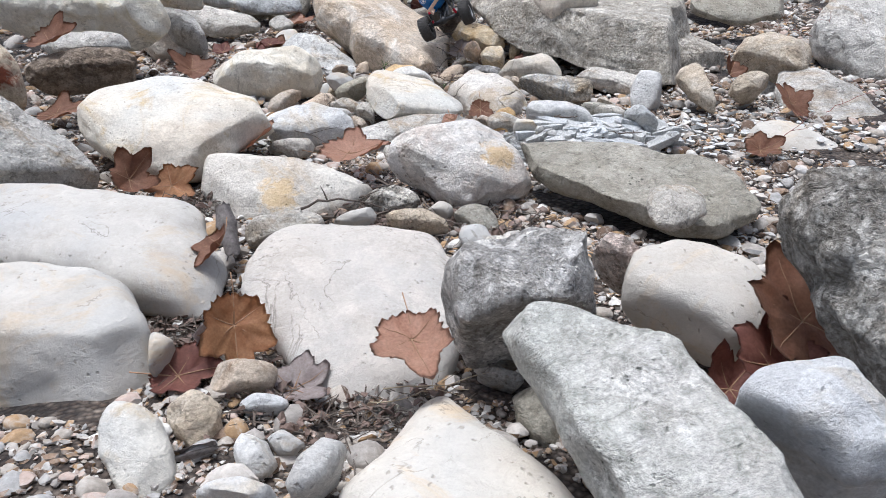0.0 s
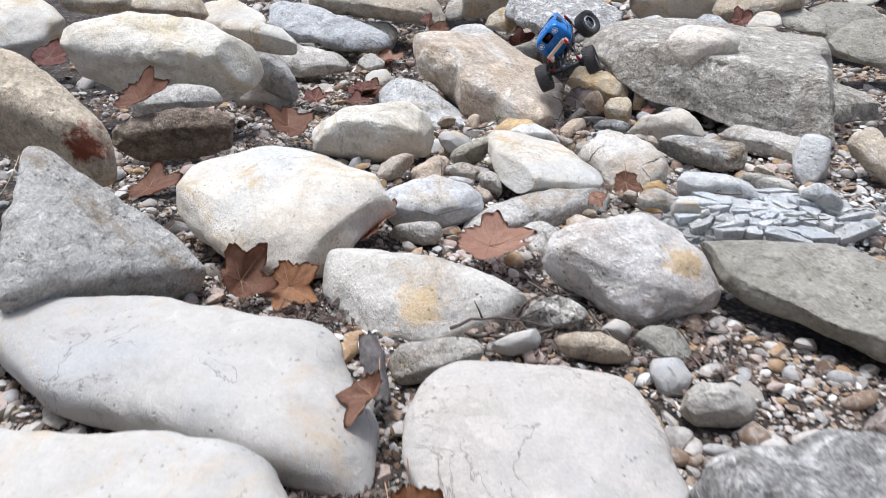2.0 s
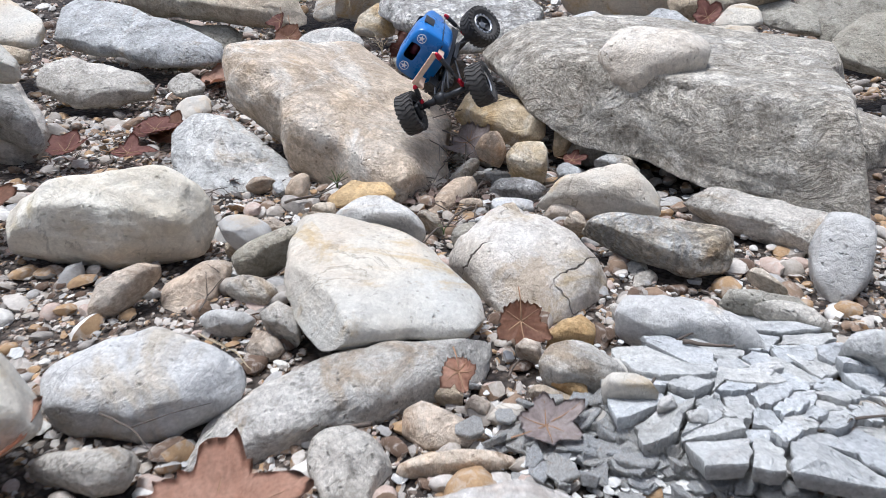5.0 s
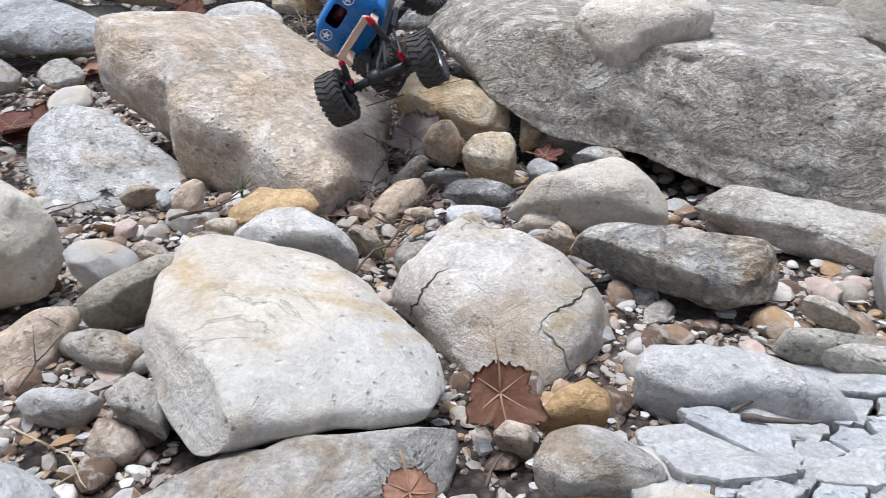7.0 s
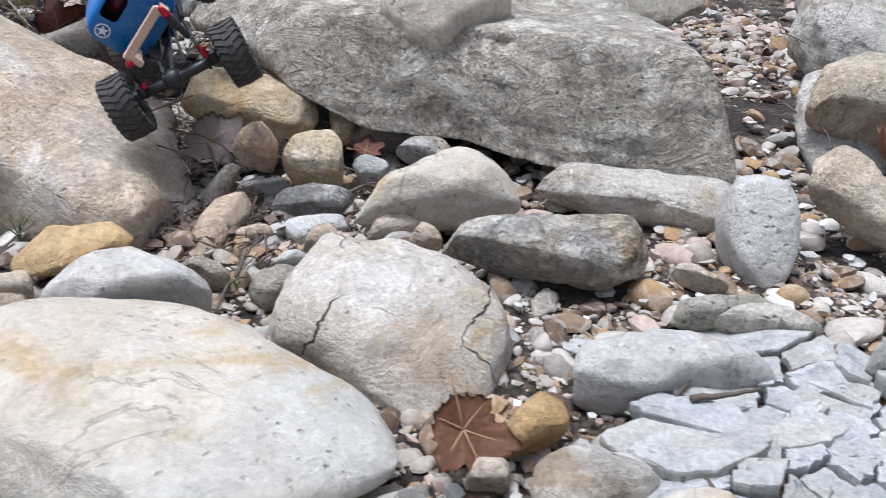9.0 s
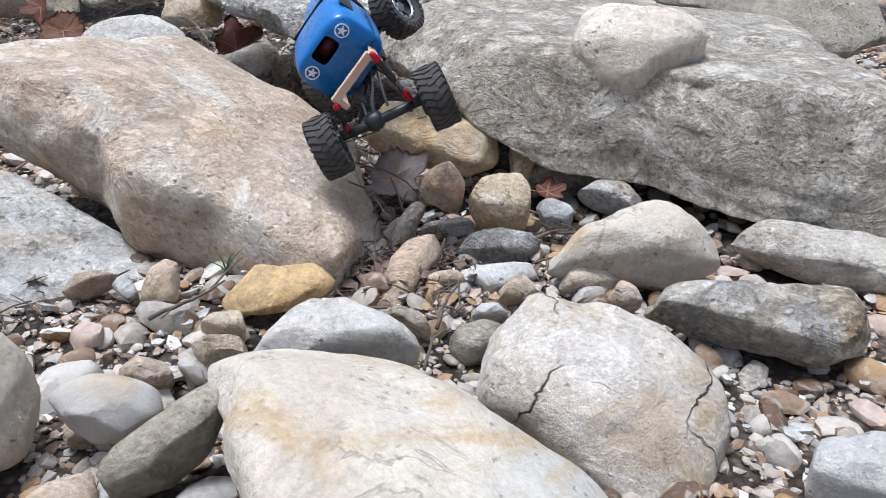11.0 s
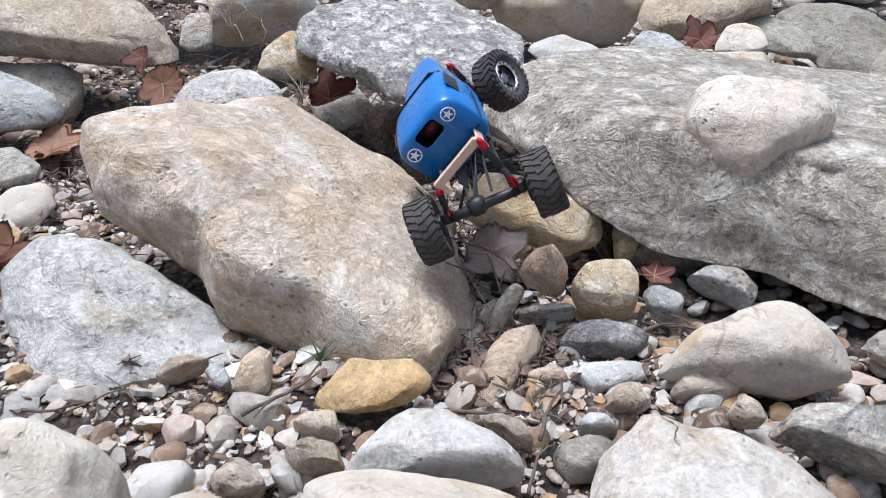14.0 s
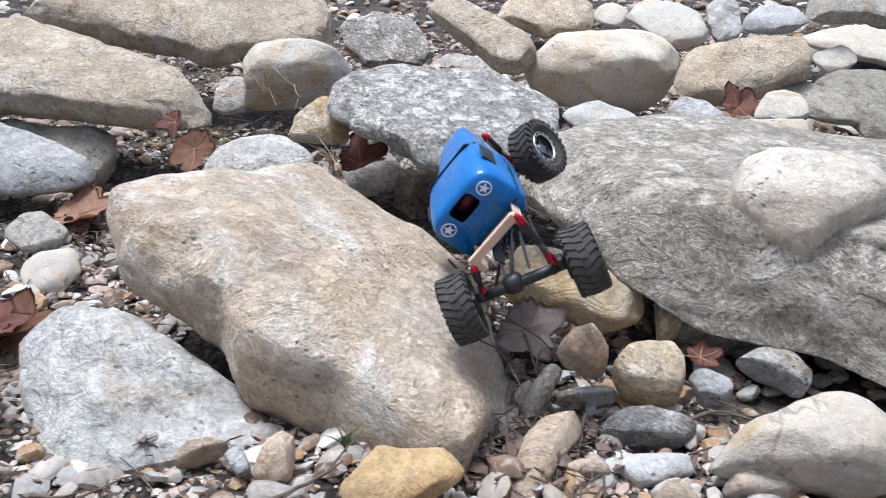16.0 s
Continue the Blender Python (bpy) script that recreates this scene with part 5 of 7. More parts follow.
rock("stone", (0.320, 3.011, 0.119), (0.28, 0.53), [(-0.038, 0.027), (-0.006, 0.020), (0.024, 0.009), (0.062, -0.022), (0.017, -0.019), (0.011, -0.017), (-0.043, -0.007)], 0.04, 0.06, 3, 2.4, "cream", 3, "pale blocky stone beside the shale", 152)
rock("stone", (0.384, 2.968, 0.110), (0.42, 0.80), [(-0.013, 0.008), (0.010, 0.012), (0.018, -0.011), (0.001, -0.009), (-0.018, -0.007)], 0.04, 0.05, 3.2, 2.4, "bluewhite", 4, "angular pale shale chunk", 153)
rock("stone", (0.427, 2.936, 0.109), (0.32, 0.62), [(-0.019, 0.012), (0.019, 0.006), (0.012, -0.014), (-0.015, -0.005)], 0.018, 0.05, 3.2, 2.4, "bluewhite", 4, "broken pale shale lump", 154)
rock("stone", (0.798, 3.074, 0.143), (0.37, 0.71), [(-0.074, 0.026), (-0.032, 0.041), (0.018, 0.022), (0.045, -0.009), (0.074, -0.050), (0.002, -0.028), (-0.031, -0.003)], 0.05, 0.08, 3.2, 2.4, "bluegrey", 4, "angular blue-grey rock with a brown side", 155)
rock("stone", (0.723, 3.263, 0.121), (0.18, 0.35), [(-0.094, 0.057), (-0.016, 0.037), (0.037, 0.003), (0.075, -0.076), (-0.009, -0.015), (-0.015, -0.008)], 0.018, 0.06, 3, 2.4, "granite", 3, "flat brownish-grey rock in the gravel", 156)
rock("stone", (0.415, 3.420, 0.068), (0.18, 0.35), [(-0.018, 0.012), (0.007, 0.019), (0.023, 0.003), (0.010, -0.018), (-0.019, -0.014)], 0.02, 0.018, 2.4, 2.4, "white", 3, "small round white pebble", 157)
rock("stone", (0.390, 3.375, 0.075), (0.18, 0.35), [(-0.020, 0.010), (0.003, 0.013), (0.021, -0.009), (0.002, -0.013), (-0.012, -0.005)], 0.012, 0.018, 2.4, 2.4, "cream", 3, "small rounded cream pebble", 158)
rock("stone", (0.476, 3.586, 0.068), (0.18, 0.35), [(-0.021, 0.023), (0.027, 0.050), (0.036, 0.008), (0.018, -0.038), (-0.048, -0.029)], 0.02, 0.018, 2.6, 2.4, "granite", 3, "small grey pebble between the stones", 159)
rock("stone", (0.486, 3.526, 0.071), (0.18, 0.35), [(-0.025, 0.012), (0.019, 0.029), (0.039, 0.007), (0.016, -0.019), (-0.040, -0.024)], 0.02, 0.018, 2.6, 2.4, "granite", 3, "grey oval pebble between the stones", 160)
rock("stone", (0.235, 3.072, 0.082), (-0.01, 0.70), [(-0.049, 0.008), (-0.014, 0.023), (0.030, 0.012), (0.033, -0.029), (-0.004, -0.017)], 0.025, 0.04, 2.4, 2.4, "yellow", 1, "ochre-yellow rounded pebble on the stream bank", 161)
rock("stone", (0.201, 3.053, 0.075), (-0.00, 0.50), [(-0.059, 0.015), (-0.022, 0.022), (0.038, -0.007), (0.053, -0.030), (0.001, -0.009)], 0.012, 0.038, 2.5, 2.4, "beige", 1, "long pale beige pebble beside an ochre one", 162)
rock("stone", (0.116, 3.018, 0.060), (-0.01, 0.70), [(-0.009, 0.021), (0.030, 0.014), (0.037, -0.008), (-0.009, -0.020), (-0.042, -0.008)], 0.02, 0.028, 2.5, 2.4, "white", 3, "smooth white pebble on the gravel", 163)
rock("stone", (0.275, 2.994, 0.059), (-0.01, 0.70), [(-0.014, 0.024), (0.018, 0.016), (0.033, -0.013), (-0.009, -0.022), (-0.030, -0.003)], 0.025, 0.024, 2.6, 2.4, "white", 3, "white pointed pebble beside small shale", 164)
rock("stone", (0.065, 3.038, 0.066), (-0.01, 0.70), [(-0.027, 0.001), (-0.007, 0.018), (0.023, 0.003), (0.012, -0.020), (-0.008, -0.010)], 0.02, 0.034, 2.5, 2.4, "tan", 1, "small tan pebble by the slab", 165)
rock("stone", (0.014, 3.071, 0.069), (-0.01, 0.70), [(-0.007, 0.016), (0.025, 0.008), (0.022, -0.016), (-0.008, -0.012), (-0.036, -0.002)], 0.02, 0.036, 2.5, 2.4, "beige", 1, "small beige pebble by the slab", 166)
rock("stone", (0.014, 2.904, 0.046), (-0.00, 0.30), [(-0.062, 0.014), (0.011, 0.021), (0.088, 0.016), (0.138, -0.004), (0.046, -0.010), (-0.025, -0.015), (-0.137, -0.024)], 0.02, 0.03, 2.6, 2.4, "tan", 1, "long low brown stone behind the speckled boulder", 167)
rock("flat_rock", (0.696, 3.313, 0.122), (-0.00, 0.30), [(-0.153, 0.041), (-0.030, 0.032), (0.095, -0.006), (0.085, -0.054), (-0.018, -0.013), (-0.026, -0.010)], 0.015, 0.05, 3, 2.4, "olive", 3, "flat brown-grey stone behind the shale", 168)
rock("knob", (0.645, 4.205, 0.468), (0.02, 0.35), [(-0.170, 0.005), (-0.120, 0.095), (-0.020, 0.130), (0.110, 0.115), (0.175, 0.031), (0.130, -0.060), (0.019, -0.120), (-0.085, -0.112), (-0.145, -0.055)], 0.085, 0.1, 2.6, 2.6, "knob", 0, "rounded beige knob", 169, parent=great_slab)
rock("boulder", (-2.983, 4.822, 0.478), (-0.05, 0.80), [(-0.191, 0.163), (0.058, 0.178), (0.283, 0.065), (0.222, -0.100), (0.077, -0.136), (-0.147, -0.213), (-0.236, -0.032)], 0.08, 0.2, 3, 2.4, "cream", 1, "pale weathered boulder beside the long beige one", 170)
rock("boulder", (-2.450, 4.758, 0.681), (-0.05, 0.90), [(-0.187, 0.077), (0.107, 0.117), (0.237, -0.062), (0.108, -0.085), (-0.022, -0.100), (-0.190, -0.085)], 0.028, 0.1, 3, 2.4, "beige", 2, "tan boulder behind the long beige one", 171)
rock("boulder", (-2.180, 5.049, 0.597), (-0.05, 0.90), [(-0.162, 0.099), (0.110, 0.094), (0.303, -0.076), (0.092, -0.074), (-0.068, -0.077), (-0.258, -0.075)], 0.028, 0.1, 3, 2.4, "beige", 2, "small tan boulder among the far rocks", 172)
rock("boulder", (-1.896, 5.281, 0.464), (-0.01, 0.70), [(-0.181, 0.099), (0.012, 0.127), (0.256, -0.021), (0.226, -0.105), (0.070, -0.098), (-0.080, -0.085), (-0.245, -0.051)], 0.024, 0.07, 2.6, 2.4, "cream", 1, "smooth pale rounded boulder half in litter", 174)
rock("stone", (-1.879, 5.135, 0.363), (-0.00, 0.50), [(-0.229, 0.011), (-0.082, 0.065), (0.080, 0.033), (0.294, -0.019), (0.064, -0.044), (-0.064, -0.056)], 0.017, 0.05, 3, 2.4, "beige", 3, "flat tan stone below a pale boulder", 175)
rock("boulder", (-1.544, 4.488, 0.254), (-0.01, 0.80), [(-0.233, 0.017), (-0.151, 0.128), (-0.069, 0.166), (0.068, 0.113), (0.190, -0.004), (0.238, -0.093), (0.128, -0.145), (-0.061, -0.121)], 0.08, 0.148, 3, 2.4, "speckle", 2, "mottled grey-beige boulder on the gravel", 176)
rock("boulder", (1.803, 4.871, 0.402), (0.00, 0.80), [(-0.165, 0.122), (0.290, 0.125), (0.289, -0.074), (0.016, -0.138), (-0.205, -0.116), (-0.363, -0.035)], 0.024, 0.07, 3, 2.4, "olive", 2, "brown mossy rock behind the long slab", 177)
rock("stone", (0.971, 5.263, 0.428), (0.14, 0.69), [(-0.063, 0.074), (0.051, 0.067), (0.131, -0.039), (0.033, -0.074), (-0.064, -0.046), (-0.131, -0.019)], 0.017, 0.05, 3, 2.4, "bluegrey", 3, "blue-grey rock between two boulders", 179)
rock("boulder", (0.680, 5.354, 0.420), (0.12, 0.59), [(-0.148, 0.079), (0.011, 0.070), (0.110, -0.008), (0.151, -0.098), (-0.028, -0.048), (-0.094, -0.024)], 0.015, 0.052, 2.8, 2.4, "bluewhite", 4, "pale rock showing behind the slab", 180)
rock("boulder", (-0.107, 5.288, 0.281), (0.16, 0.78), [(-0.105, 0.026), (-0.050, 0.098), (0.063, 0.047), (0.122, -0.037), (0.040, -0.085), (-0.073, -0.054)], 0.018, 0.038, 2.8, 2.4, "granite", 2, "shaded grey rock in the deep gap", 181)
# brown kind puts the deep gap's shade into this rock's colour
rock("boulder", (0.033, 5.202, 0.215), (0.16, 0.78), [(-0.109, 0.019), (-0.029, 0.088), (0.088, 0.047), (0.087, -0.053), (-0.026, -0.091)], 0.06, 0.09, 2.8, 2.4, "brown", 2, "rock in the deep gap, its shade held in dark colour", 182)
rock("boulder", (0.511, 4.238, 0.190), (0.12, 0.59), [(-0.129, 0.021), (-0.053, 0.048), (0.052, 0.002), (0.157, -0.067), (0.006, -0.021), (-0.013, -0.014)], 0.03, 0.079, 2.8, 2.4, "granite", 2, "shaded grey rock under the slab", 183)
rock("boulder", (0.592, 6.882, 0.388), (0.14, 0.69), [(-0.211, 0.083), (-0.091, 0.132), (0.112, 0.071), (0.278, -0.108), (0.037, -0.112), (-0.243, -0.005)], 0.017, 0.045, 2.8, 2.4, "granite", 4, "low grey rock between the far boulders", 184)
rock("boulder", (-0.557, 5.887, 0.445), (0.16, 0.78), [(-0.044, 0.071), (0.048, 0.069), (0.066, -0.070), (-0.002, -0.065), (-0.075, -0.041)], 0.015, 0.052, 2.8, 2.4, "granite", 4, "dark grey rock in the leaf litter", 185)

# ---------- loose gravel ----------
def gravel_material():
    m, t, b = nodes_of("mixed_river_gravel")
    geo, tc = t.nodes.new("ShaderNodeNewGeometry"), t.nodes.new("ShaderNodeTexCoord")
    r = t.nodes.new("ShaderNodeValToRGB")
    r.color_ramp.interpolation = "CONSTANT"
    tints = [(0.0, (0.37, 0.325, 0.27)), (0.13, (0.24, 0.165, 0.11)), (0.25, (0.50, 0.455, 0.40)), (0.38, (0.31, 0.28, 0.245)), (0.50, (0.36, 0.235, 0.125)), (0.62, (0.12, 0.078, 0.052)), (0.76, (0.36, 0.345, 0.32)), (0.84, (0.44, 0.34, 0.28)), (0.93, (0.66, 0.63, 0.57))]
    el = r.color_ramp.elements
    el[0].position, el[0].color = tints[0][0], (*tints[0][1], 1)
    el[1].position, el[1].color = tints[1][0], (*tints[1][1], 1)
    for pos, c in tints[2:]:
        e = el.new(pos)
        e.color = (*c, 1)
    t.links.new(geo.outputs["Random Per Island"], r.inputs[0])
    n = add(t, "ShaderNodeTexNoise", Scale=70.0, Detail=6.0, Roughness=0.7)
    t.links.new(tc.outputs["Object"], n.inputs["Vector"])
    col = mixed(t, "MULTIPLY", 0.8, r.outputs[0], ramp(t, n.outputs["Fac"], 0.3, 0.7, (0.6, 0.58, 0.55, 1), (1.15, 1.15, 1.15, 1)))
    k = add(t, "ShaderNodeTexNoise", Scale=38.0, Detail=5.0, Roughness=0.6, Distortion=0.8)
    t.links.new(tc.outputs["Object"], k.inputs["Vector"])
    col = mixed(t, "MIX", ramp(t, k.outputs["Fac"], 0.50, 0.66, c1=(0.55, 0.55, 0.55, 1)), col, (0.47, 0.43, 0.375))
    t.links.new(col, b.inputs["Base Color"])
    bump = add(t, "ShaderNodeBump", Strength=0.7, Distance=0.005)
    t.links.new(n.outputs["Fac"], bump.inputs["Height"])
    t.links.new(bump.outputs[0], b.inputs["Normal"])
    b.inputs["Roughness"].default_value = 0.85
    b.inputs["Specular IOR Level"].default_value = 0.3
    return m


def covered(x, y):
    """Whether a point of the plan lies well under a rock."""
    for at, pts, reach in FOOTPRINTS:
        dx, dy = x - at[0], y - at[1]
        if dx * dx + dy * dy > (0.8 * reach) ** 2 or reach < 0.1:
            continue
        dx, dy, inside = dx / 0.8, dy / 0.8, False
        px, py = pts[-1]
        for qx, qy in pts:
            if (qy > dy) != (py > dy) and dx < (px - qx) * (dy - qy) / (py - qy) + qx:
                inside = not inside
            px, py = qx, qy
        if inside:
            return True
    return False


def pebble_template(level, seed):
    bm = bmesh.new()
    bmesh.ops.create_icosphere(bm, subdivisions=level, radius=1)
    rng = np.random.default_rng(seed)
    v = np.array([x.co[:] for x in bm.verts])
    for _ in range(8):
        d = rng.normal(size=3)
        d /= np.linalg.norm(d)
        over = np.maximum(v @ d - rng.uniform(0.58, 0.9), 0)
        v = v - np.outer(over * 0.97, d)
    faces = np.array([[x.index for x in f.verts] for f in bm.faces])
    bm.free()
    return v, faces


def scatter(name, count, area, low, high, level, seed, label, flat=0.6, lift=0.2, material=None, clear=(), under=False):
    rng = np.random.default_rng(seed)
    forms = [pebble_template(level, seed + k) for k in range(10)]
    vs, fs, base, made, tries = [], [], 0, 0, 0
    while made < count and tries < count * 8:
        tries += 1
        x, y = rng.uniform(area[0], area[1]), rng.uniform(area[2], area[3])
        fade = min((x - area[0]), (area[1] - x), (y - area[2]) * 2, (area[3] - y)) / 0.6
        if fade < 1 and rng.random() > fade + 0.2 or (covered(x, y) and not under) or any(math.hypot(x - cx, y - cy) < cr for cx, cy, cr in clear):
            continue
        r = low * (high / low) ** (rng.random() ** 1.6)
        v, f = forms[rng.integers(10)]
        sc = np.array([rng.uniform(0.8, 1.5), rng.uniform(0.7, 1.1), rng.uniform(0.8, 1.2) * flat]) * r
        turn = Euler((rng.normal() * 0.3, rng.normal() * 0.3, rng.uniform(0, 6.283))).to_matrix()
        w = (v * sc) @ np.array(turn).T + (x, y, bed(x, y) + r * flat * lift + rng.uniform(0, 0.35) * low)
        vs.append(w)
        fs.append(f + base)
        base += len(v)
        made += 1
    me = mesh_from(name, np.concatenate(vs).tolist(), np.concatenate(fs).tolist(), material or GRAVEL, True, 0.6)
    return tagged(new(name, me), label, "gravel", kind="stuff")


GRAVEL = gravel_material()
scatter("gravel", 38000, (-1.9, 1.9, 0.6, 4.7), 0.005, 0.015, 1, 3, "fine mixed brown, grey and white river gravel")
scatter("gravel", 9000, (-2.9, 3.1, 0.3, 5.6), 0.007, 0.017, 1, 4, "sparser gravel towards the bank's edges")
scatter("pebbles", 7600, (-2.6, 2.8, 0.3, 5.6), 0.013, 0.034, 2, 5, "blunt angular grey, tan and white pebbles")
scatter("scree", 2600, (-3.0, 3.6, 4.4, 9.0), 0.018, 0.055, 2, 9, "loose grey and tan stones up the bank")
scatter("gravel", 11000, (-2.4, 2.8, 4.4, 7.6), 0.008, 0.024, 1, 10, "mixed brown and grey gravel between the far boulders")
scatter("cobbles", 520, (-1.9, 1.9, 0.4, 5.0), 0.026, 0.046, 2, 15, "blunt pale grey and tan stones in the gravel", lift=0.35, clear=[(0.6, 2.9, 0.42)])
scatter("cobbles", 260, (0.1, 1.6, 3.7, 4.55), 0.014, 0.04, 2, 16, "pale and tan stones in the shade of the slab", lift=0.6, under=True)

# ---------- building helpers ----------
def part(name, bm, material, parent, label="", smooth=True):
    me = bpy.data.meshes.new(name)
    bm.to_mesh(me)
    bm.free()
    me.materials.append(material)
    if smooth:
        me.polygons.foreach_set("use_smooth", [True] * len(me.polygons))
    ob = new(name, me)
    ob.parent = parent
    if label:
        ob["label"] = label
    return ob


def holder(name, at, label, category, group=""):
    ob = new(name)
    ob.empty_display_size = 0.02
    ob.matrix_world = at
    return tagged(ob, label, category, group)


def plain(name, colour, rough=0.5, metal=0.0, vary=0.25, scale=60.0, bump=0.0):
    m, t, b = nodes_of(name)
    tc = t.nodes.new("ShaderNodeTexCoord")
    n = add(t, "ShaderNodeTexNoise", Scale=scale, Detail=6.0, Roughness=0.65)
    t.links.new(tc.outputs["Object"], n.inputs["Vector"])
    col = mixed(t, "MULTIPLY", vary, colour, ramp(t, n.outputs["Fac"], 0.3, 0.7, (0.35, 0.33, 0.3, 1), (1.25, 1.25, 1.25, 1)))
    t.links.new(col, b.inputs["Base Color"])
    t.links.new(ramp(t, n.outputs["Fac"], 0.2, 0.8, (rough * 0.8,) * 3 + (1,), (min(1, rough * 1.25),) * 3 + (1,)), b.inputs["Roughness"])
    b.inputs["Metallic"].default_value = metal
    if bump:
        k = add(t, "ShaderNodeBump", Strength=bump, Distance=0.002)
        t.links.new(n.outputs["Fac"], k.inputs["Height"])
        t.links.new(k.outputs[0], b.inputs["Normal"])
    return m


def tube(points, radii, sides=8):
    """A round, tapering rod through the points."""
    bm = bmesh.new()
    rows = []
    pts = [Vector(p) for p in points]
    for i, p in enumerate(pts):
        way = (pts[min(i + 1, len(pts) - 1)] - pts[max(i - 1, 0)]).normalized()
        side = way.cross(Vector((0.31, 0.23, 0.92))).normalized()
        over = way.cross(side)
        rows.append([bm.verts.new(p + radii[i] * (math.cos(a) * side + math.sin(a) * over)) for a in (2 * math.pi * k / sides for k in range(sides))])
    for a, b in zip(rows, rows[1:]):
        for k in range(sides):
            bm.faces.new((a[k], a[(k + 1) % sides], b[(k + 1) % sides], b[k]))
    bm.faces.new(rows[0][::-1])
    bm.faces.new(rows[-1])
    return bm


def box(bm, centre, size, m=Matrix(), bevel=0.0):
    made = bmesh.ops.create_cube(bm, size=1)["verts"]
    bmesh.ops.transform(bm, matrix=m @ Matrix.Translation(centre) @ Matrix.Diagonal((*size, 1)), verts=made)
    if bevel:
        edges = list({e for v in made for e in v.link_edges})
        bmesh.ops.bevel(bm, geom=edges, offset=bevel, segments=2, affect="EDGES", profile=0.5)


def lathe(profile, m, sides=48):
    """A ring or dish turned round the local x axis from (along, radius) pairs."""
    bm = bmesh.new()
    rows = [[bm.verts.new(m @ Vector((x, r * math.cos(a), r * math.sin(a)))) for a in (2 * math.pi * k / sides for k in range(sides))] for x, r in profile]
    for a, b in zip(rows, rows[1:]):
        for k in range(sides):
            bm.faces.new((a[k], a[(k + 1) % sides], b[(k + 1) % sides], b[k]))
    return bm


# ---------- the toy crawler ----------
REAR, RIGHT, AHEAD, AXLE = Vector((0.015, 4.083, 0.391)), Vector((0.556, -0.233, 0.798)), Vector((0.117, 0.972, 0.202)), Vector((0.902, -0.160, 0.402))
RUBBER = plain("dusty_black_rubber", (0.062, 0.056, 0.050), 0.95, 0.0, 0.8, 45.0, 0.4)
BLUE = plain("blue_painted_shell", (0.012, 0.14, 0.42), 0.28, 0.0, 0.2, 14.0)
BLACK = plain("black_plastic", (0.018, 0.018, 0.019), 0.5, 0.0, 0.3, 90.0)
SILVER = plain("satin_alloy", (0.62, 0.61, 0.60), 0.35, 0.9, 0.3, 80.0)
RED = plain("red_anodised_alloy", (0.45, 0.012, 0.03), 0.3, 0.6, 0.2, 80.0)
TAN = plain("tan_bare_plywood", (0.62, 0.43, 0.31), 0.7, 0.0, 0.35, 40.0, 0.2)
DECAL = plain("white_decal", (0.80, 0.80, 0.80), 0.4, 0.0, 0.05, 60.0)
STEEL = plain("steel_rod", (0.25, 0.25, 0.25), 0.35, 0.8, 0.2, 80.0)
MOTOR = plain("dark_red_motor_can", (0.10, 0.015, 0.03), 0.4, 0.2, 0.2, 60.0)


def frame_of(right, ahead, at):
    right = right.normalized()
    ahead = (ahead - right * ahead.dot(right)).normalized()
    m = Matrix((right, ahead, right.cross(ahead))).transposed().to_4x4()
    m.translation = at
    return m


def tyre_mesh(m, r=0.062, w=0.050):
    h = w / 2
    bm = lathe([(-h * 0.72, 0.034), (-h, 0.041), (-h * 1.04, 0.051), (-h * 0.86, r - 0.004), (-h * 0.4, r - 0.0025), (0, r - 0.002), (h * 0.4, r - 0.0025), (h * 0.86, r - 0.004), (h * 1.04, 0.051), (h, 0.041), (h * 0.72, 0.034)], m, 60)
    return bm


def tread_mesh(m, r=0.062, w=0.050):
    h = w / 2
    bm = bmesh.new()
    for k in range(26):
        a = 2 * math.pi * k / 26
        for lane, shift, length in ((-0.62, 0.0, 0.36), (0.0, 0.5, 0.30), (0.62, 0.0, 0.36)):
            t = a + shift * 2 * math.pi / 26
            turn = m @ Matrix.Rotation(t, 4, "X")
            skew = Matrix.Rotation(0.45 if lane > 0 else -0.45 if lane < 0 else 0.25 * (-1) ** k, 4, "Z")
            box(bm, (0, 0, 0), (w * length, 0.0088, 0.0048), turn @ Matrix.Translation((lane * h, 0, r - 0.0022 - abs(lane) * 0.0022)) @ skew)
        for side in (-1, 1):
            turn = m @ Matrix.Rotation(a, 4, "X")
            box(bm, (side * h * 1.0, 0, r - 0.0105), (0.005, 0.0075, 0.012), turn)
    return bm


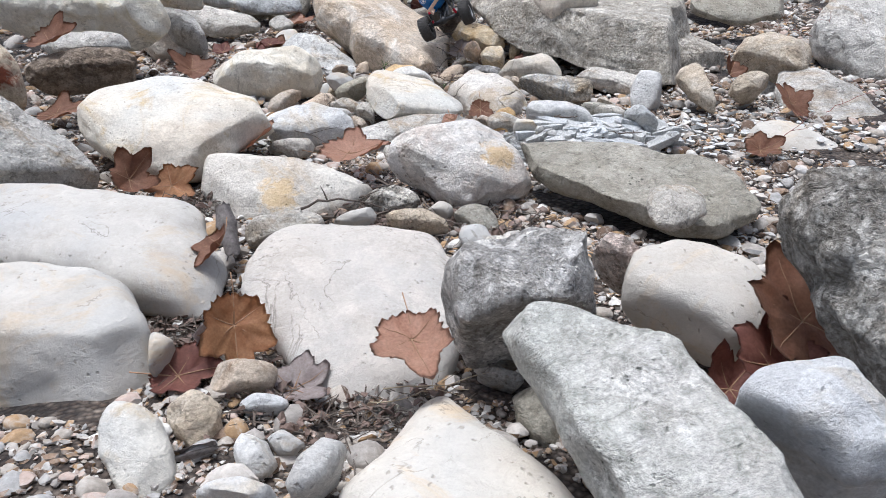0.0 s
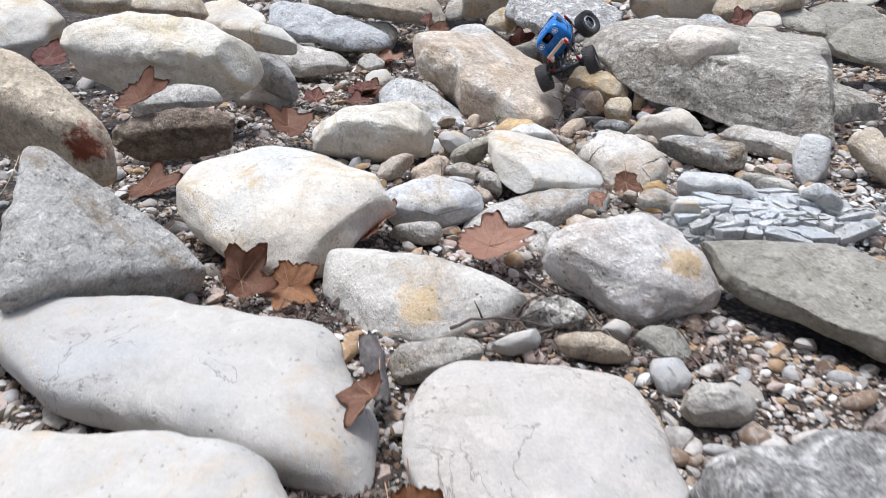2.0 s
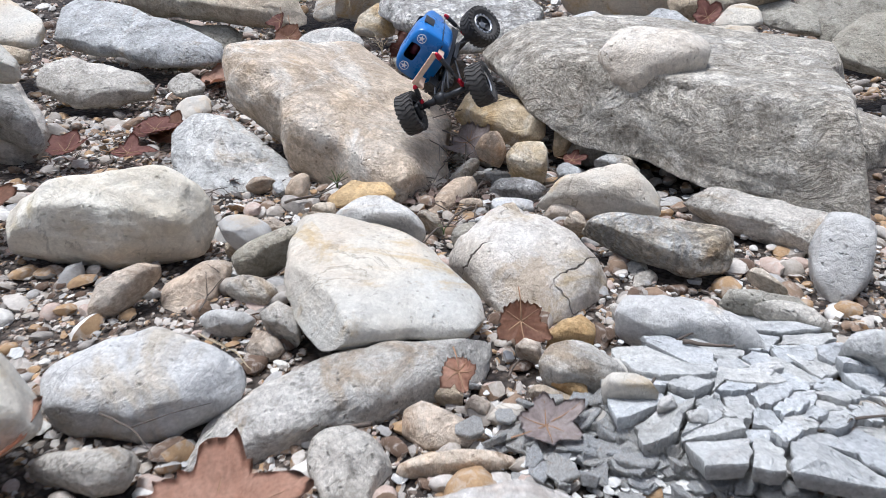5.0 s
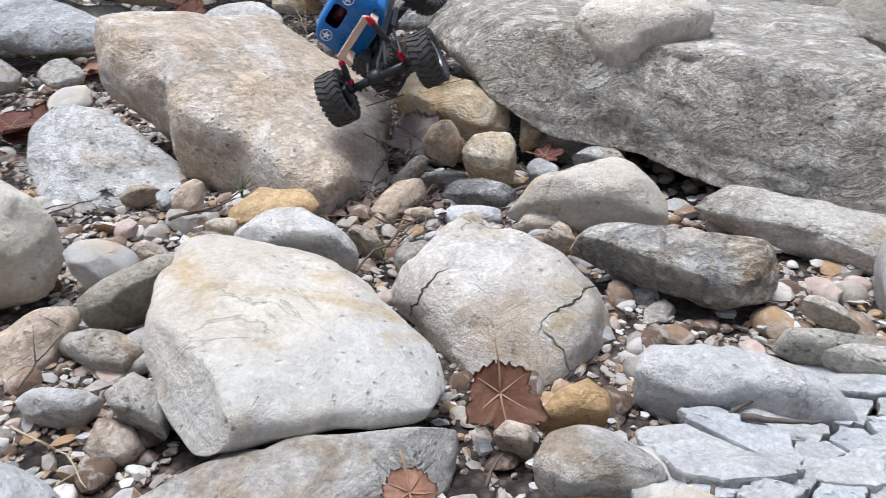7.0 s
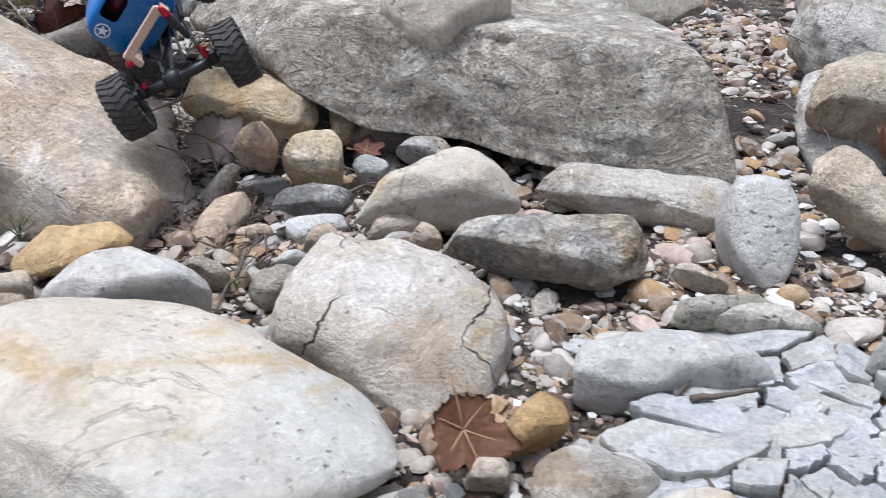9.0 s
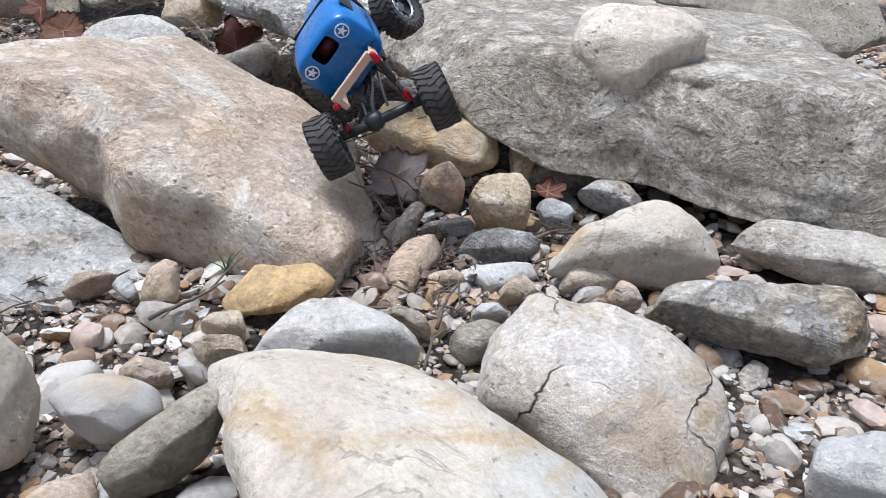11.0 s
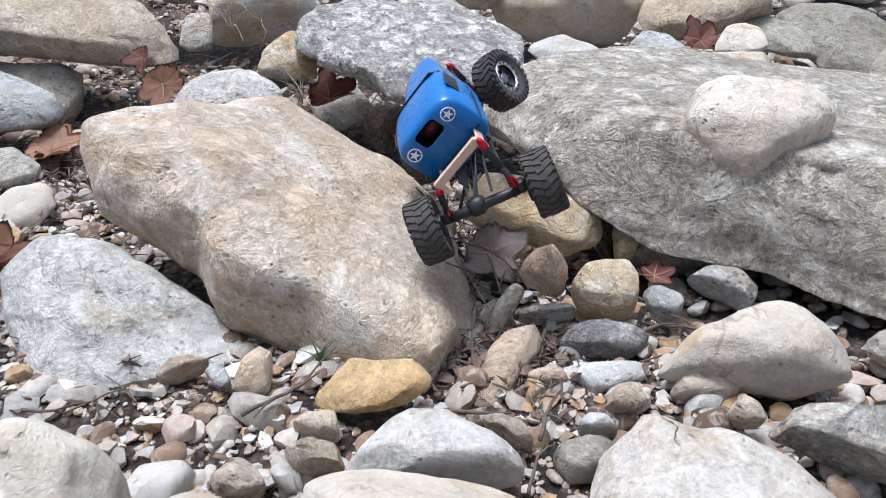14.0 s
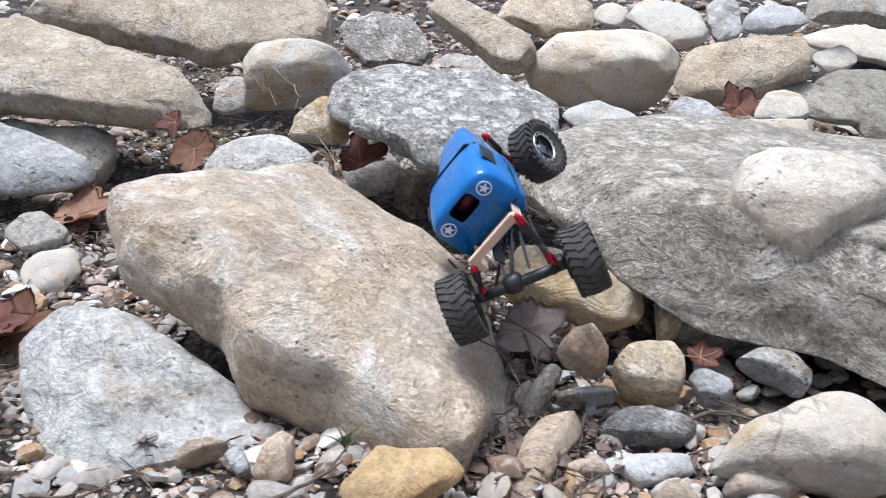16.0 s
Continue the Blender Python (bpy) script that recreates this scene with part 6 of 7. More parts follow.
def wheel(m, truck, side):
    """side: +1 where the outer face looks along local +x."""
    face = m @ Matrix.Diagonal((side, 1, 1, 1))
    w = part("wheel", lathe([(-0.020, 0.030), (-0.021, 0.0345), (0.016, 0.0345), (0.019, 0.033), (0.010, 0.028), (0.006, 0.012), (0.008, 0.0)], face), BLACK, truck, "black beadlock wheel")
    part("tyre", tyre_mesh(m), RUBBER, w, "knobbly dusty black rubber tyre")
    tagged(part("tread", tread_mesh(m), RUBBER, w, "dusty rubber tread lugs", smooth=False), kind="stuff")
    ring = lathe([(0.0185, 0.0345), (0.0215, 0.0335), (0.0215, 0.0275), (0.0185, 0.0265)], face)
    part("beadlock_ring", ring, SILVER, w, "silver slotted beadlock ring")
    slots = bmesh.new()
    for k in range(14):
        box(slots, (0.0216, 0, 0.0305), (0.0014, 0.0058, 0.0034), face @ Matrix.Rotation(2 * math.pi * k / 14, 4, "X"))
    part("ring_slots", slots, BLACK, w, smooth=False)
    hub = lathe([(0.004, 0.012), (0.013, 0.0115), (0.014, 0.009), (0.014, 0.0)], face, 24)
    for k in range(6):
        box(hub, (0.0095, 0, 0.019), (0.003, 0.0042, 0.014), face @ Matrix.Rotation(2 * math.pi * k / 6, 4, "X"))
    part("hub", hub, STEEL, w)


def axle(m, truck, steer, name):
    bm = tube([m @ Vector((x, 0, 0)) for x in (-0.088, -0.03, 0.03, 0.088)], [0.0085, 0.010, 0.010, 0.0085], 12)
    a = part(name, bm, BLACK, truck, "black axle housing")
    pumpkin = lathe([(-0.020, 0.0), (-0.019, 0.012), (-0.010, 0.0185), (0.008, 0.0185), (0.016, 0.012), (0.017, 0.0)], m @ Matrix.Translation((-0.012, 0.004, 0)), 20)
    part("differential", pumpkin, BLACK, a)
    for s in (-1, 1):
        knuckle = bmesh.new()
        box(knuckle, (s * 0.088, 0, -0.008), (0.016, 0.026, 0.042), m, 0.004)
        box(knuckle, (s * 0.074, 0, 0.008), (0.014, 0.020, 0.022), m, 0.003)
        part("portal_box", knuckle, BLACK, a)
        wheel(m @ Matrix.Translation((s * 0.112, 0, -0.006)) @ Matrix.Rotation(steer, 4, "Z"), truck, s)
    return a


def shock(foot, head, truck):
    foot, head = Vector(foot), Vector(head)
    s = part("shock", tube([foot.lerp(head, k) for k in (0.05, 0.5)], [0.0022, 0.0022], 10), STEEL, truck, "red and black coil shock")
    part("shock_body", tube([foot.lerp(head, k) for k in (0.45, 0.5, 0.9, 0.95)], [0.0055, 0.0068, 0.0068, 0.005], 14), BLACK, s)
    part("spring_seat", tube([foot.lerp(head, k) for k in (0.0, 0.06, 0.12, 0.16, 0.24)], [0.004, 0.0075, 0.006, 0.0072, 0.004], 14), RED, s, "red alloy spring seat")
    part("shock_cap", tube([foot.lerp(head, k) for k in (0.86, 0.90, 0.98, 1.04)], [0.0074, 0.0078, 0.006, 0.004], 14), RED, s, "red alloy shock cap")
    coil = [foot.lerp(head, 0.2 + 0.3 * k / 60) + Vector((math.cos(k * 0.75), math.sin(k * 0.75), 0)) * 0.0055 for k in range(61)]
    part("spring", tube(coil, [0.0009] * 61, 5), BLACK, s)


def ring_section(y, half, low, top, count=40, square=4.0):
    mid, tall = (low + top) / 2, (top - low) / 2
    out = []
    for k in range(count):
        a = 2 * math.pi * k / count
        c, s = math.cos(a), math.sin(a)
        out.append(Vector((half * math.copysign(abs(c) ** (2 / square), c), y, mid + tall * math.copysign(abs(s) ** (2 / square), s))))
    return out


def star(bm, at, r, m):
    pts = [bm.verts.new(m @ (Vector(at) + Vector((math.sin(k * math.pi / 5), 0, math.cos(k * math.pi / 5))) * (r if k % 2 == 0 else r * 0.42))) for k in range(10)]
    hub = bm.verts.new(m @ (Vector(at) - Vector((0, 0.0004, 0))))
    for k in range(10):
        bm.faces.new((hub, pts[k], pts[(k + 1) % 10]))


def build_crawler():
    body = frame_of(RIGHT, AHEAD, REAR + RIGHT * 0.03 + Vector((0, 0, 0.012)))
    truck = holder("toy_truck", body, "blue remote-controlled rock crawler tilted between two boulders", "toy truck")
    back = frame_of(AXLE, AHEAD, REAR)
    local = body.inverted()
    rear = local @ back
    front = Matrix.Translation((-0.03, 0.325, 0)) @ Matrix.Rotation(0.12, 4, "Y")
    axle(rear, truck, 0.0, "rear_axle")
    axle(front, truck, -0.42, "front_axle")

    # the shell: hood, cab and rear panel with an open window
    shape = [(0.345, 0.020, 0.100, 0.128), (0.338, 0.034, 0.086, 0.139), (0.315, 0.038, 0.074, 0.145), (0.265, 0.048, 0.060, 0.150), (0.215, 0.062, 0.050, 0.155), (0.198, 0.069, 0.047, 0.160),
             (0.176, 0.073, 0.045, 0.176), (0.158, 0.074, 0.044, 0.184), (0.130, 0.076, 0.043, 0.188), (0.085, 0.077, 0.043, 0.187), (0.062, 0.076, 0.044, 0.182), (0.052, 0.073, 0.048, 0.174)]
    bm = bmesh.new()
    shape = [(y, half, low, min(top, 0.15 + (top - 0.15) * 0.5)) for y, half, low, top in shape]
    rows = [[bm.verts.new(p) for p in ring_section(*s)] for s in shape]
    hole = [bm.verts.new(p) for p in ring_section(0.050, 0.026, 0.122, 0.156, 40, 5.0)]
    rows.append(hole)
    n = 40
    for a, b in zip(rows, rows[1:]):
        for k in range(n):
            bm.faces.new((a[k], b[k], b[(k + 1) % n], a[(k + 1) % n]))
    bm.faces.new(rows[0])
    bmesh.ops.recalc_face_normals(bm, faces=bm.faces)
    shell = part("body_shell", bm, BLUE, truck, "glossy blue painted cab shell")
    # cut line round the lower cab
    line = bmesh.new()
    for s in (-1, 1):
        for k in range(11):
            y = 0.06 + 0.024 * k
            half = 0.0785 - max(0, y - 0.13) * 0.19
            box(line, (s * half, y, 0.086 + 0.006 * math.sin(k * 0.3)), (0.0016, 0.0245, 0.0022))
    box(line, (0, 0.0505, 0.076), (0.128, 0.002, 0.0022))
    part("trim_line", line, BLACK, shell, smooth=False)
    # solid black plates stand for the shaded side and windscreen openings
    for s in (-1, 1):
        win = bmesh.new()
        box(win, (s * 0.0762, 0.128, 0.138), (0.003, 0.050, 0.030), Matrix(), 0.0012)
        part("side_window", win, BLACK, shell, "black plate standing for the shaded open side window")
    screen = bmesh.new()
    box(screen, (0, 0.186, 0.158), (0.108, 0.003, 0.026), Matrix.Translation((0, 0.186, 0.158)) @ Matrix.Rotation(0.95, 4, "X") @ Matrix.Translation((0, -0.186, -0.158)), 0.001)
    part("windscreen", screen, BLACK, shell, "black plate standing for the shaded windscreen opening")
    # added black block gives the cab's inside its shade
    inside = bmesh.new()
    box(inside, (0, 0.145, 0.11), (0.128, 0.09, 0.08))
    part("cab_interior", inside, BLACK, shell, smooth=False)
    motor = lathe([(-0.02, 0.0), (-0.02, 0.016), (0.02, 0.016), (0.02, 0.0)], Matrix.Translation((0.004, 0.085, 0.132)), 20)
    part("motor", motor, MOTOR, truck, "dark red motor seen through the window")
    for s in (-1, 1):
        deco = bmesh.new()
        c = (s * 0.0485, 0.0472, 0.136)
        for k in range(36):
            a = 2 * math.pi * k / 36
            box(deco, (c[0] + 0.0125 * math.cos(a), c[1], c[2] + 0.0125 * math.sin(a)), (0.0024, 0.0016, 0.0016), Matrix())
        star(deco, (c[0], c[1] - 0.0004, c[2]), 0.0108, Matrix())
        part("star_decal", deco, DECAL, shell, "white star in a ring", smooth=False)
    # chassis, links, bed
    rails = bmesh.new()
    for s in (-1, 1):
        box(rails, (s * 0.034, 0.16, 0.042), (0.004, 0.30, 0.024), Matrix(), 0.001)
    box(rails, (0, 0.165, 0.020), (0.072, 0.12, 0.012), Matrix(), 0.002)
    box(rails, (0, 0.17, 0.045), (0.06, 0.08, 0.04), Matrix(), 0.003)
    part("chassis", rails, BLACK, truck, "black chassis rails and skid plate", smooth=False)
    bed = bmesh.new()
    box(bed, (0, -0.006, 0.088), (0.112, 0.010, 0.016), Matrix(), 0.002)
    for s in (-1, 1):
        box(bed, (s * 0.052, -0.004, 0.076), (0.012, 0.012, 0.034), Matrix(), 0.003)
        box(bed, (s * 0.050, 0.028, 0.070), (0.004, 0.060, 0.018), Matrix(), 0.001)
    part("rear_bed", bed, TAN, truck, "tan plywood rear bed frame", smooth=False)
    for s in (-1, 1):
        shock(rear @ Vector((s * 0.066, -0.004, 0.010)), (s * 0.058, -0.010, 0.084), truck)
        shock(front @ Vector((s * 0.060, 0.004, 0.010)), (s * 0.045, 0.330, 0.090), truck)
        for m, y in ((rear, 0.10), (front, 0.23)):
            part("link", tube([m @ Vector((s * 0.058, 0, -0.012)), Vector((s * 0.030, y, 0.016))], [0.0032, 0.0032], 10), BLACK, truck)
            part("link", tube([m @ Vector((s * 0.022, 0, 0.020)), Vector((s * 0.028, y, 0.048))], [0.0026, 0.0026], 10), STEEL, truck)
    for m, y in ((rear, 0.11), (front, 0.22)):
        part("drive_shaft", tube([m @ Vector((-0.012, 0.02 if y < 0.2 else -0.02, 0)), Vector((0, y, 0.03))], [0.004, 0.004], 10), STEEL, truck)


build_crawler()


# ---------- fallen leaves ----------
def leaf_material(name, colour, light):
    m, t, b = nodes_of(name)
    tc, info = t.nodes.new("ShaderNodeTexCoord"), t.nodes.new("ShaderNodeObjectInfo")
    n = add(t, "ShaderNodeTexNoise", Scale=22.0, Detail=7.0, Roughness=0.65)
    k = add(t, "ShaderNodeTexNoise", Scale=160.0, Detail=3.0)
    for q in (n, k):
        t.links.new(tc.outputs["Object"], q.inputs["Vector"])
    col = mixed(t, "MIX", ramp(t, n.outputs["Fac"], 0.35, 0.68), colour, light)
    col = mixed(t, "MULTIPLY", 0.5, col, ramp(t, k.outputs["Fac"], 0.3, 0.7, (0.6, 0.55, 0.5, 1), (1.2, 1.2, 1.2, 1)))
    t.links.new(col, b.inputs["Base Color"])
    b.inputs["Roughness"].default_value = 0.7
    bump = add(t, "ShaderNodeBump", Strength=0.5, Distance=0.003)
    t.links.new(n.outputs["Fac"], bump.inputs["Height"])
    t.links.new(bump.outputs[0], b.inputs["Normal"])
    return m


LEAF = {"orange": leaf_material("orange_brown_dry_leaf", (0.33, 0.14, 0.055), (0.42, 0.22, 0.10)), "brown": leaf_material("brown_dry_leaf", (0.20, 0.085, 0.045), (0.28, 0.14, 0.08)),
        "red": leaf_material("red_brown_dry_leaf", (0.16, 0.05, 0.035), (0.24, 0.10, 0.07)), "grey": leaf_material("grey_mauve_dry_leaf", (0.30, 0.24, 0.22), (0.40, 0.34, 0.31)),
        "litter": leaf_material("dark_leaf_litter", (0.10, 0.063, 0.045), (0.19, 0.13, 0.10)),
        "tan": leaf_material("pinkish_tan_dry_leaf", (0.42, 0.22, 0.14), (0.48, 0.29, 0.20))}
RIB = plain("leaf_rib", (0.34, 0.20, 0.11), 0.7, 0.0, 0.3)


def leaf(at, heading, pitch, bank, size, curl, tone, label, seed):
    """A dry sycamore leaf with five toothed lobes. heading turns the tip from +x; pitch and bank tilt it; curl rolls its edges up."""
    rng = np.random.default_rng(seed)
    lobes = [(c + rng.normal() * 0.10, h * rng.uniform(0.86, 1.06)) for c, h in ((-2.15, 0.62), (-1.05, 0.88), (0.0, 1.0), (1.05, 0.86), (2.15, 0.60))]
    crease, droop = rng.uniform(0.25, 0.6) * (0.4 + 2 * curl), rng.uniform(0.0, 0.5) * curl
    count, rings = 120, 7

    def reach(a):
        r = 0.52
        for c, h in lobes:
            d = abs(a - c)
            r = max(r, 0.46 + (h - 0.46) * max(0.0, 1 - d / 0.54) ** 0.75)
        return r + 0.07 * (((a * 2.9 * (1 if a > 0 else -1)) % 1) ** 1.5) + 0.05 * noise.noise((a * 2, seed, 0)) + 0.03 * noise.noise((a * 9, seed, 0))

    waves = rng.uniform(0, 6.28, 3)

    def lift(x, y):
        r2 = x * x + y * y
        return curl * (r2 * (0.65 + 0.35 * math.cos(2 * math.atan2(y, x + 1e-6) + waves[0])) + 0.16 * math.sin(5 * x + waves[1]) * r2 ** 0.5 + 0.12 * math.sin(6 * y + waves[2])) + 0.05 * noise.noise((x * 3, y * 3, seed)) + 0.035 * noise.noise((x * 7, y * 7, seed)) + crease * 0.5 * abs(y) - droop * max(0.0, x) ** 2

    bm = bmesh.new()
    hub = bm.verts.new((0, 0, lift(0, 0) * size * 0.5))
    prev = None
    for j in range(1, rings + 1):
        row = []
        for k in range(count):
            a = -math.pi + 2 * math.pi * k / count
            s = j / rings
            r = reach(a) * s ** 0.9 if j > 2 else (0.54 + (reach(a) - 0.54) * 0.3) * s
            x, y = r * math.cos(a), r * math.sin(a)
            fold = 0.10 * abs(math.sin(a * 1.5)) * s
            row.append(bm.verts.new((x * size * 0.5, y * size * 0.5, (lift(x, y) + fold * 0.4) * size * 0.5)))
        for k in range(count):
            q = (k + 1) % count
            if prev is None:
                bm.faces.new((hub, row[k], row[q]))
            else:
                bm.faces.new((prev[k], row[k], row[q], prev[q]))
        prev = row
    bmesh.ops.solidify(bm, geom=bm.faces[:], thickness=0.0007)
    ob = holder("leaf", Matrix.Translation(at) @ Matrix.Rotation(radians(heading), 4, "Z") @ Matrix.Rotation(radians(pitch), 4, "Y") @ Matrix.Rotation(radians(bank), 4, "X"), label, "leaf", "fallen leaves")
    part("blade", bm, LEAF[tone], ob)
    half = size * 0.5
    for c, h in lobes:
        pts = [(s * h * math.cos(c) * half * 0.9, s * h * math.sin(c) * half * 0.9, lift(s * h * math.cos(c) * 0.9, s * h * math.sin(c) * 0.9) * half + 0.0008) for s in (0, 0.25, 0.5, 0.75, 1.0)]
        part("rib", tube(pts, [0.0016, 0.0014, 0.0011, 0.0008, 0.0003], 5), RIB, ob)
    stem = [(-half * s, 0.05 * half * math.sin(s * 3), (lift(0, 0) + 0.30 * s * s) * half) for s in (0, 0.3, 0.6, 0.9)]
    part("stem", tube(stem, [0.0016, 0.0014, 0.0013, 0.0017], 6), RIB, ob)
    return ob


leaf((-0.345, 2.700, 0.095), 22, -4, 6, 0.36, 0.28, "tan", "large pinkish-tan dry leaf lying across the stones", 1)
leaf((-0.068, 1.443, 0.065), -78, 16, 8, 0.26, 0.3, "tan", "tan dry leaf lying on the smooth boulder", 2)
leaf((-0.492, 1.591, 0.020), -70, 52, -12, 0.27, 0.3, "orange", "orange-brown curled leaf standing between boulders", 3)
leaf((-0.542, 1.590, -0.010), -100, 30, 60, 0.22, 0.45, "grey", "grey-mauve crumpled leaf in the gap", 4)
leaf((-0.595, 1.467, -0.040), 10, 0, 20, 0.22, 0.25, "red", "dark red-brown leaf lying in the gravel", 5)
leaf((-0.608, 1.907, 0.090), -110, 30, 30, 0.18, 0.55, "brown", "curled brown leaf at the boulder's edge", 6)
leaf((-0.930, 2.500, 0.050), -20, 10, 30, 0.25, 0.3, "orange", "orange-brown leaf between two boulders", 8)
leaf((-1.059, 2.472, 0.080), 60, -20, 40, 0.22, 0.55, "brown", "crumpled dull brown leaf in the gap", 9)
leaf((-1.196, 3.705, 0.210), 102, -25, 15, 0.29, 0.22, "brown", "reddish-brown dry leaf with pointed lobes", 10)
leaf((-0.727, 2.822, 0.100), 62, -20, -20, 0.29, 0.25, "tan", "pinkish-tan dry leaf leaning on a boulder", 11)
leaf((0.710, 1.338, 0.170), 100, -45, 10, 0.36, 0.22, "brown", "large brown leaf against the flat white stone", 12)
leaf((0.634, 1.278, 0.110), 60, -30, 25, 0.26, 0.35, "red", "red-brown leaf tucked under the brown one", 13)
leaf((0.584, 1.324, 0.020), 40, -30, 35, 0.21, 0.4, "red", "dark red leaf deep in the gap", 14)
leaf((0.156, 3.213, 0.140), -84, 48, 5, 0.15, 0.18, "brown", "dark brown leaf under the cracked boulder", 15)
leaf((-1.670, 3.347, 0.400), 3, -15, 20, 0.31, 0.4, "brown", "dry brown leaf on top of the brown rock", 16)
leaf((-1.020, 4.523, 0.180), 33, -5, 10, 0.21, 0.25, "red", "red-brown leaf flat on the gravel", 17)
leaf((-1.191, 4.241, 0.200), 73, -10, 0, 0.2, 0.3, "red", "small red-brown leaf in the litter", 18)
leaf((-0.966, 5.297, 0.220), 3, 0, 10, 0.18, 0.2, "orange", "small orange-brown leaf in the gravel", 19)
leaf((1.464, 3.211, 0.160), 90, -35, 20, 0.26, 0.25, "brown", "tan-brown leaf caught on grey stones", 20)
leaf((1.186, 2.788, 0.090), 20, -10, 20, 0.21, 0.35, "brown", "brown leaf bit in the gravel", 21)
leaf((-0.959, 5.171, 0.220), 9, -10, 10, 0.26, 0.22, "tan", "orange-tan leaf beside pale stones", 22)
leaf((-0.623, 5.168, 0.400), -91, 40, 20, 0.21, 0.35, "brown", "brown leaf hanging at a boulder's end", 23)
leaf((-0.955, 4.519, 0.170), 9, -10, 20, 0.23, 0.3, "brown", "brown leaf in the shade of a boulder", 24)
leaf((0.094, 4.270, 0.200), -71, 25, 30, 0.2, 0.55, "grey", "crumpled pale brown leaf under the crawler", 25)
leaf((-2.348, 4.000, 0.440), 23, -10, 30, 0.26, 0.3, "red", "dark red-brown leaf between far boulders", 26)
leaf((0.400, 4.130, 0.180), -1, 0, 20, 0.10, 0.35, "red", "small dull red leaf under the slab", 27)
leaf((1.162, 5.318, 0.440), 29, -30, 20, 0.2, 0.4, "red", "red-brown leaf between far stones", 28)
leaf((1.307, 3.518, 0.230), 72, -30, 30, 0.16, 0.6, "brown", "curled brown leaf between beige stones", 29)
leaf((0.176, 2.956, 0.080), 31, -10, 10, 0.16, 0.25, "grey", "faded brown leaf among pebbles", 30)
leaf((0.029, 3.034, 0.140), -79, 30, 20, 0.1, 0.5, "tan", "small tan leaf scrap on the grey slab", 31)
leaf((-0.989, 4.234, 0.190), 21, 0, 10, 0.18, 0.25, "red", "dull red-brown leaf behind the white stone", 32)
leaf((-0.985, 4.489, 0.200), 16, 0, 10, 0.2, 0.25, "red", "dull red leaf by the blue-white boulder", 33)
leaf((-0.150, 5.232, 0.320), 16, -20, 20, 0.21, 0.4, "red", "dark red leaf in the deep gap", 34)
leaf((-0.339, 1.470, -0.080), 20, -10, 10, 0.22, 0.25, "grey", "grey-brown leaf in shadow below the boulder", 35)
leaf((-1.518, 2.981, 0.170), 20, -10, 10, 0.26, 0.3, "brown", "brown leaf in the gap behind the oval boulder", 36)
leaf((-0.700, 5.395, 0.440), -101, 50, 20, 0.13, 0.3, "red", "small red leaf at the boulder's end", 37)


# ---------- twigs, grass, litter ----------
BARK = plain("grey_brown_twig_bark", (0.11, 0.085, 0.065), 0.85, 0.0, 0.6, 120.0, 0.5)
STRAW = plain("dry_straw", (0.42, 0.34, 0.22), 0.7, 0.0, 0.3)
GREEN = plain("fresh_grass", (0.07, 0.15, 0.03), 0.55, 0.0, 0.3)
STEM = plain("red_brown_stem", (0.22, 0.05, 0.035), 0.6, 0.0, 0.3)


def twig(start, end, thick, seed, label="thin grey-brown dry twig on the stones", material=None, sag=0.0):
    rng = np.random.default_rng(seed)
    a, b = Vector(start), Vector(end)
    n, span = 9, (b - a).length
    wild = Vector(rng.normal(size=3)) * 0.07 * span
    pts = [a.lerp(b, k / (n - 1)) + wild * math.sin(math.pi * k / (n - 1)) + Vector(rng.normal(size=3)) * 0.012 * span - Vector((0, 0, sag)) * math.sin(math.pi * k / (n - 1)) for k in range(n)]
    ob = holder("twig", Matrix.Translation(a), label, "twig", "dry twigs")
    part("stalk", tube([p - a for p in pts], [thick * (1 - 0.07 * k) for k in range(n)], 6), material or BARK, ob)
    if span > 0.12:
        for k in (3, 6):
            tip = pts[k] + Vector((rng.normal() * 0.25, rng.normal() * 0.25, abs(rng.normal()) * 0.12)) * span
            part("side_shoot", tube([pts[k] - a, pts[k].lerp(tip, 0.5) - a + Vector((0, 0, 0.004)), tip - a], [thick * 0.6, thick * 0.45, thick * 0.25], 5), material or BARK, ob)
    return ob


twig((-0.129, 1.426, -0.050), (0.057, 1.411, -0.040), 0.0018, 1, "thin pale dry grass stalk over the stones", STRAW)
twig((-0.161, 1.416, -0.080), (-0.030, 1.426, -0.050), 0.0018, 2, "thin pale dry grass stalk over the stones", STRAW)
twig((-0.086, 1.498, 0.080), (-0.023, 1.382, -0.020), 0.0012, 3, "thin pale dry grass stalk over the stones", STRAW)
twig((-0.451, 2.278, 0.050), (-0.192, 2.295, 0.050), 0.005, 4)
twig((-0.069, 2.392, 0.040), (0.058, 2.197, 0.030), 0.004, 5)
twig((-0.262, 2.624, 0.060), (-0.114, 2.456, 0.060), 0.005, 6)
twig((-0.229, 2.544, 0.060), (-0.079, 2.341, 0.040), 0.004, 7)
twig((-0.275, 2.412, 0.040), (-0.161, 2.527, 0.060), 0.004, 8)
twig((-0.413, 2.305, 0.020), (-0.221, 2.313, 0.030), 0.006, 9)
twig((-0.176, 2.333, 0.020), (-0.294, 2.288, 0.020), 0.004, 10)
twig((0.079, 4.363, 0.190), (0.080, 4.062, 0.150), 0.004, 11)
twig((0.048, 4.231, 0.180), (-0.034, 3.958, 0.140), 0.003, 12)
twig((0.090, 4.273, 0.180), (0.133, 4.126, 0.190), 0.003, 13)
twig((-0.064, 3.902, 0.130), (0.050, 4.068, 0.150), 0.003, 14)
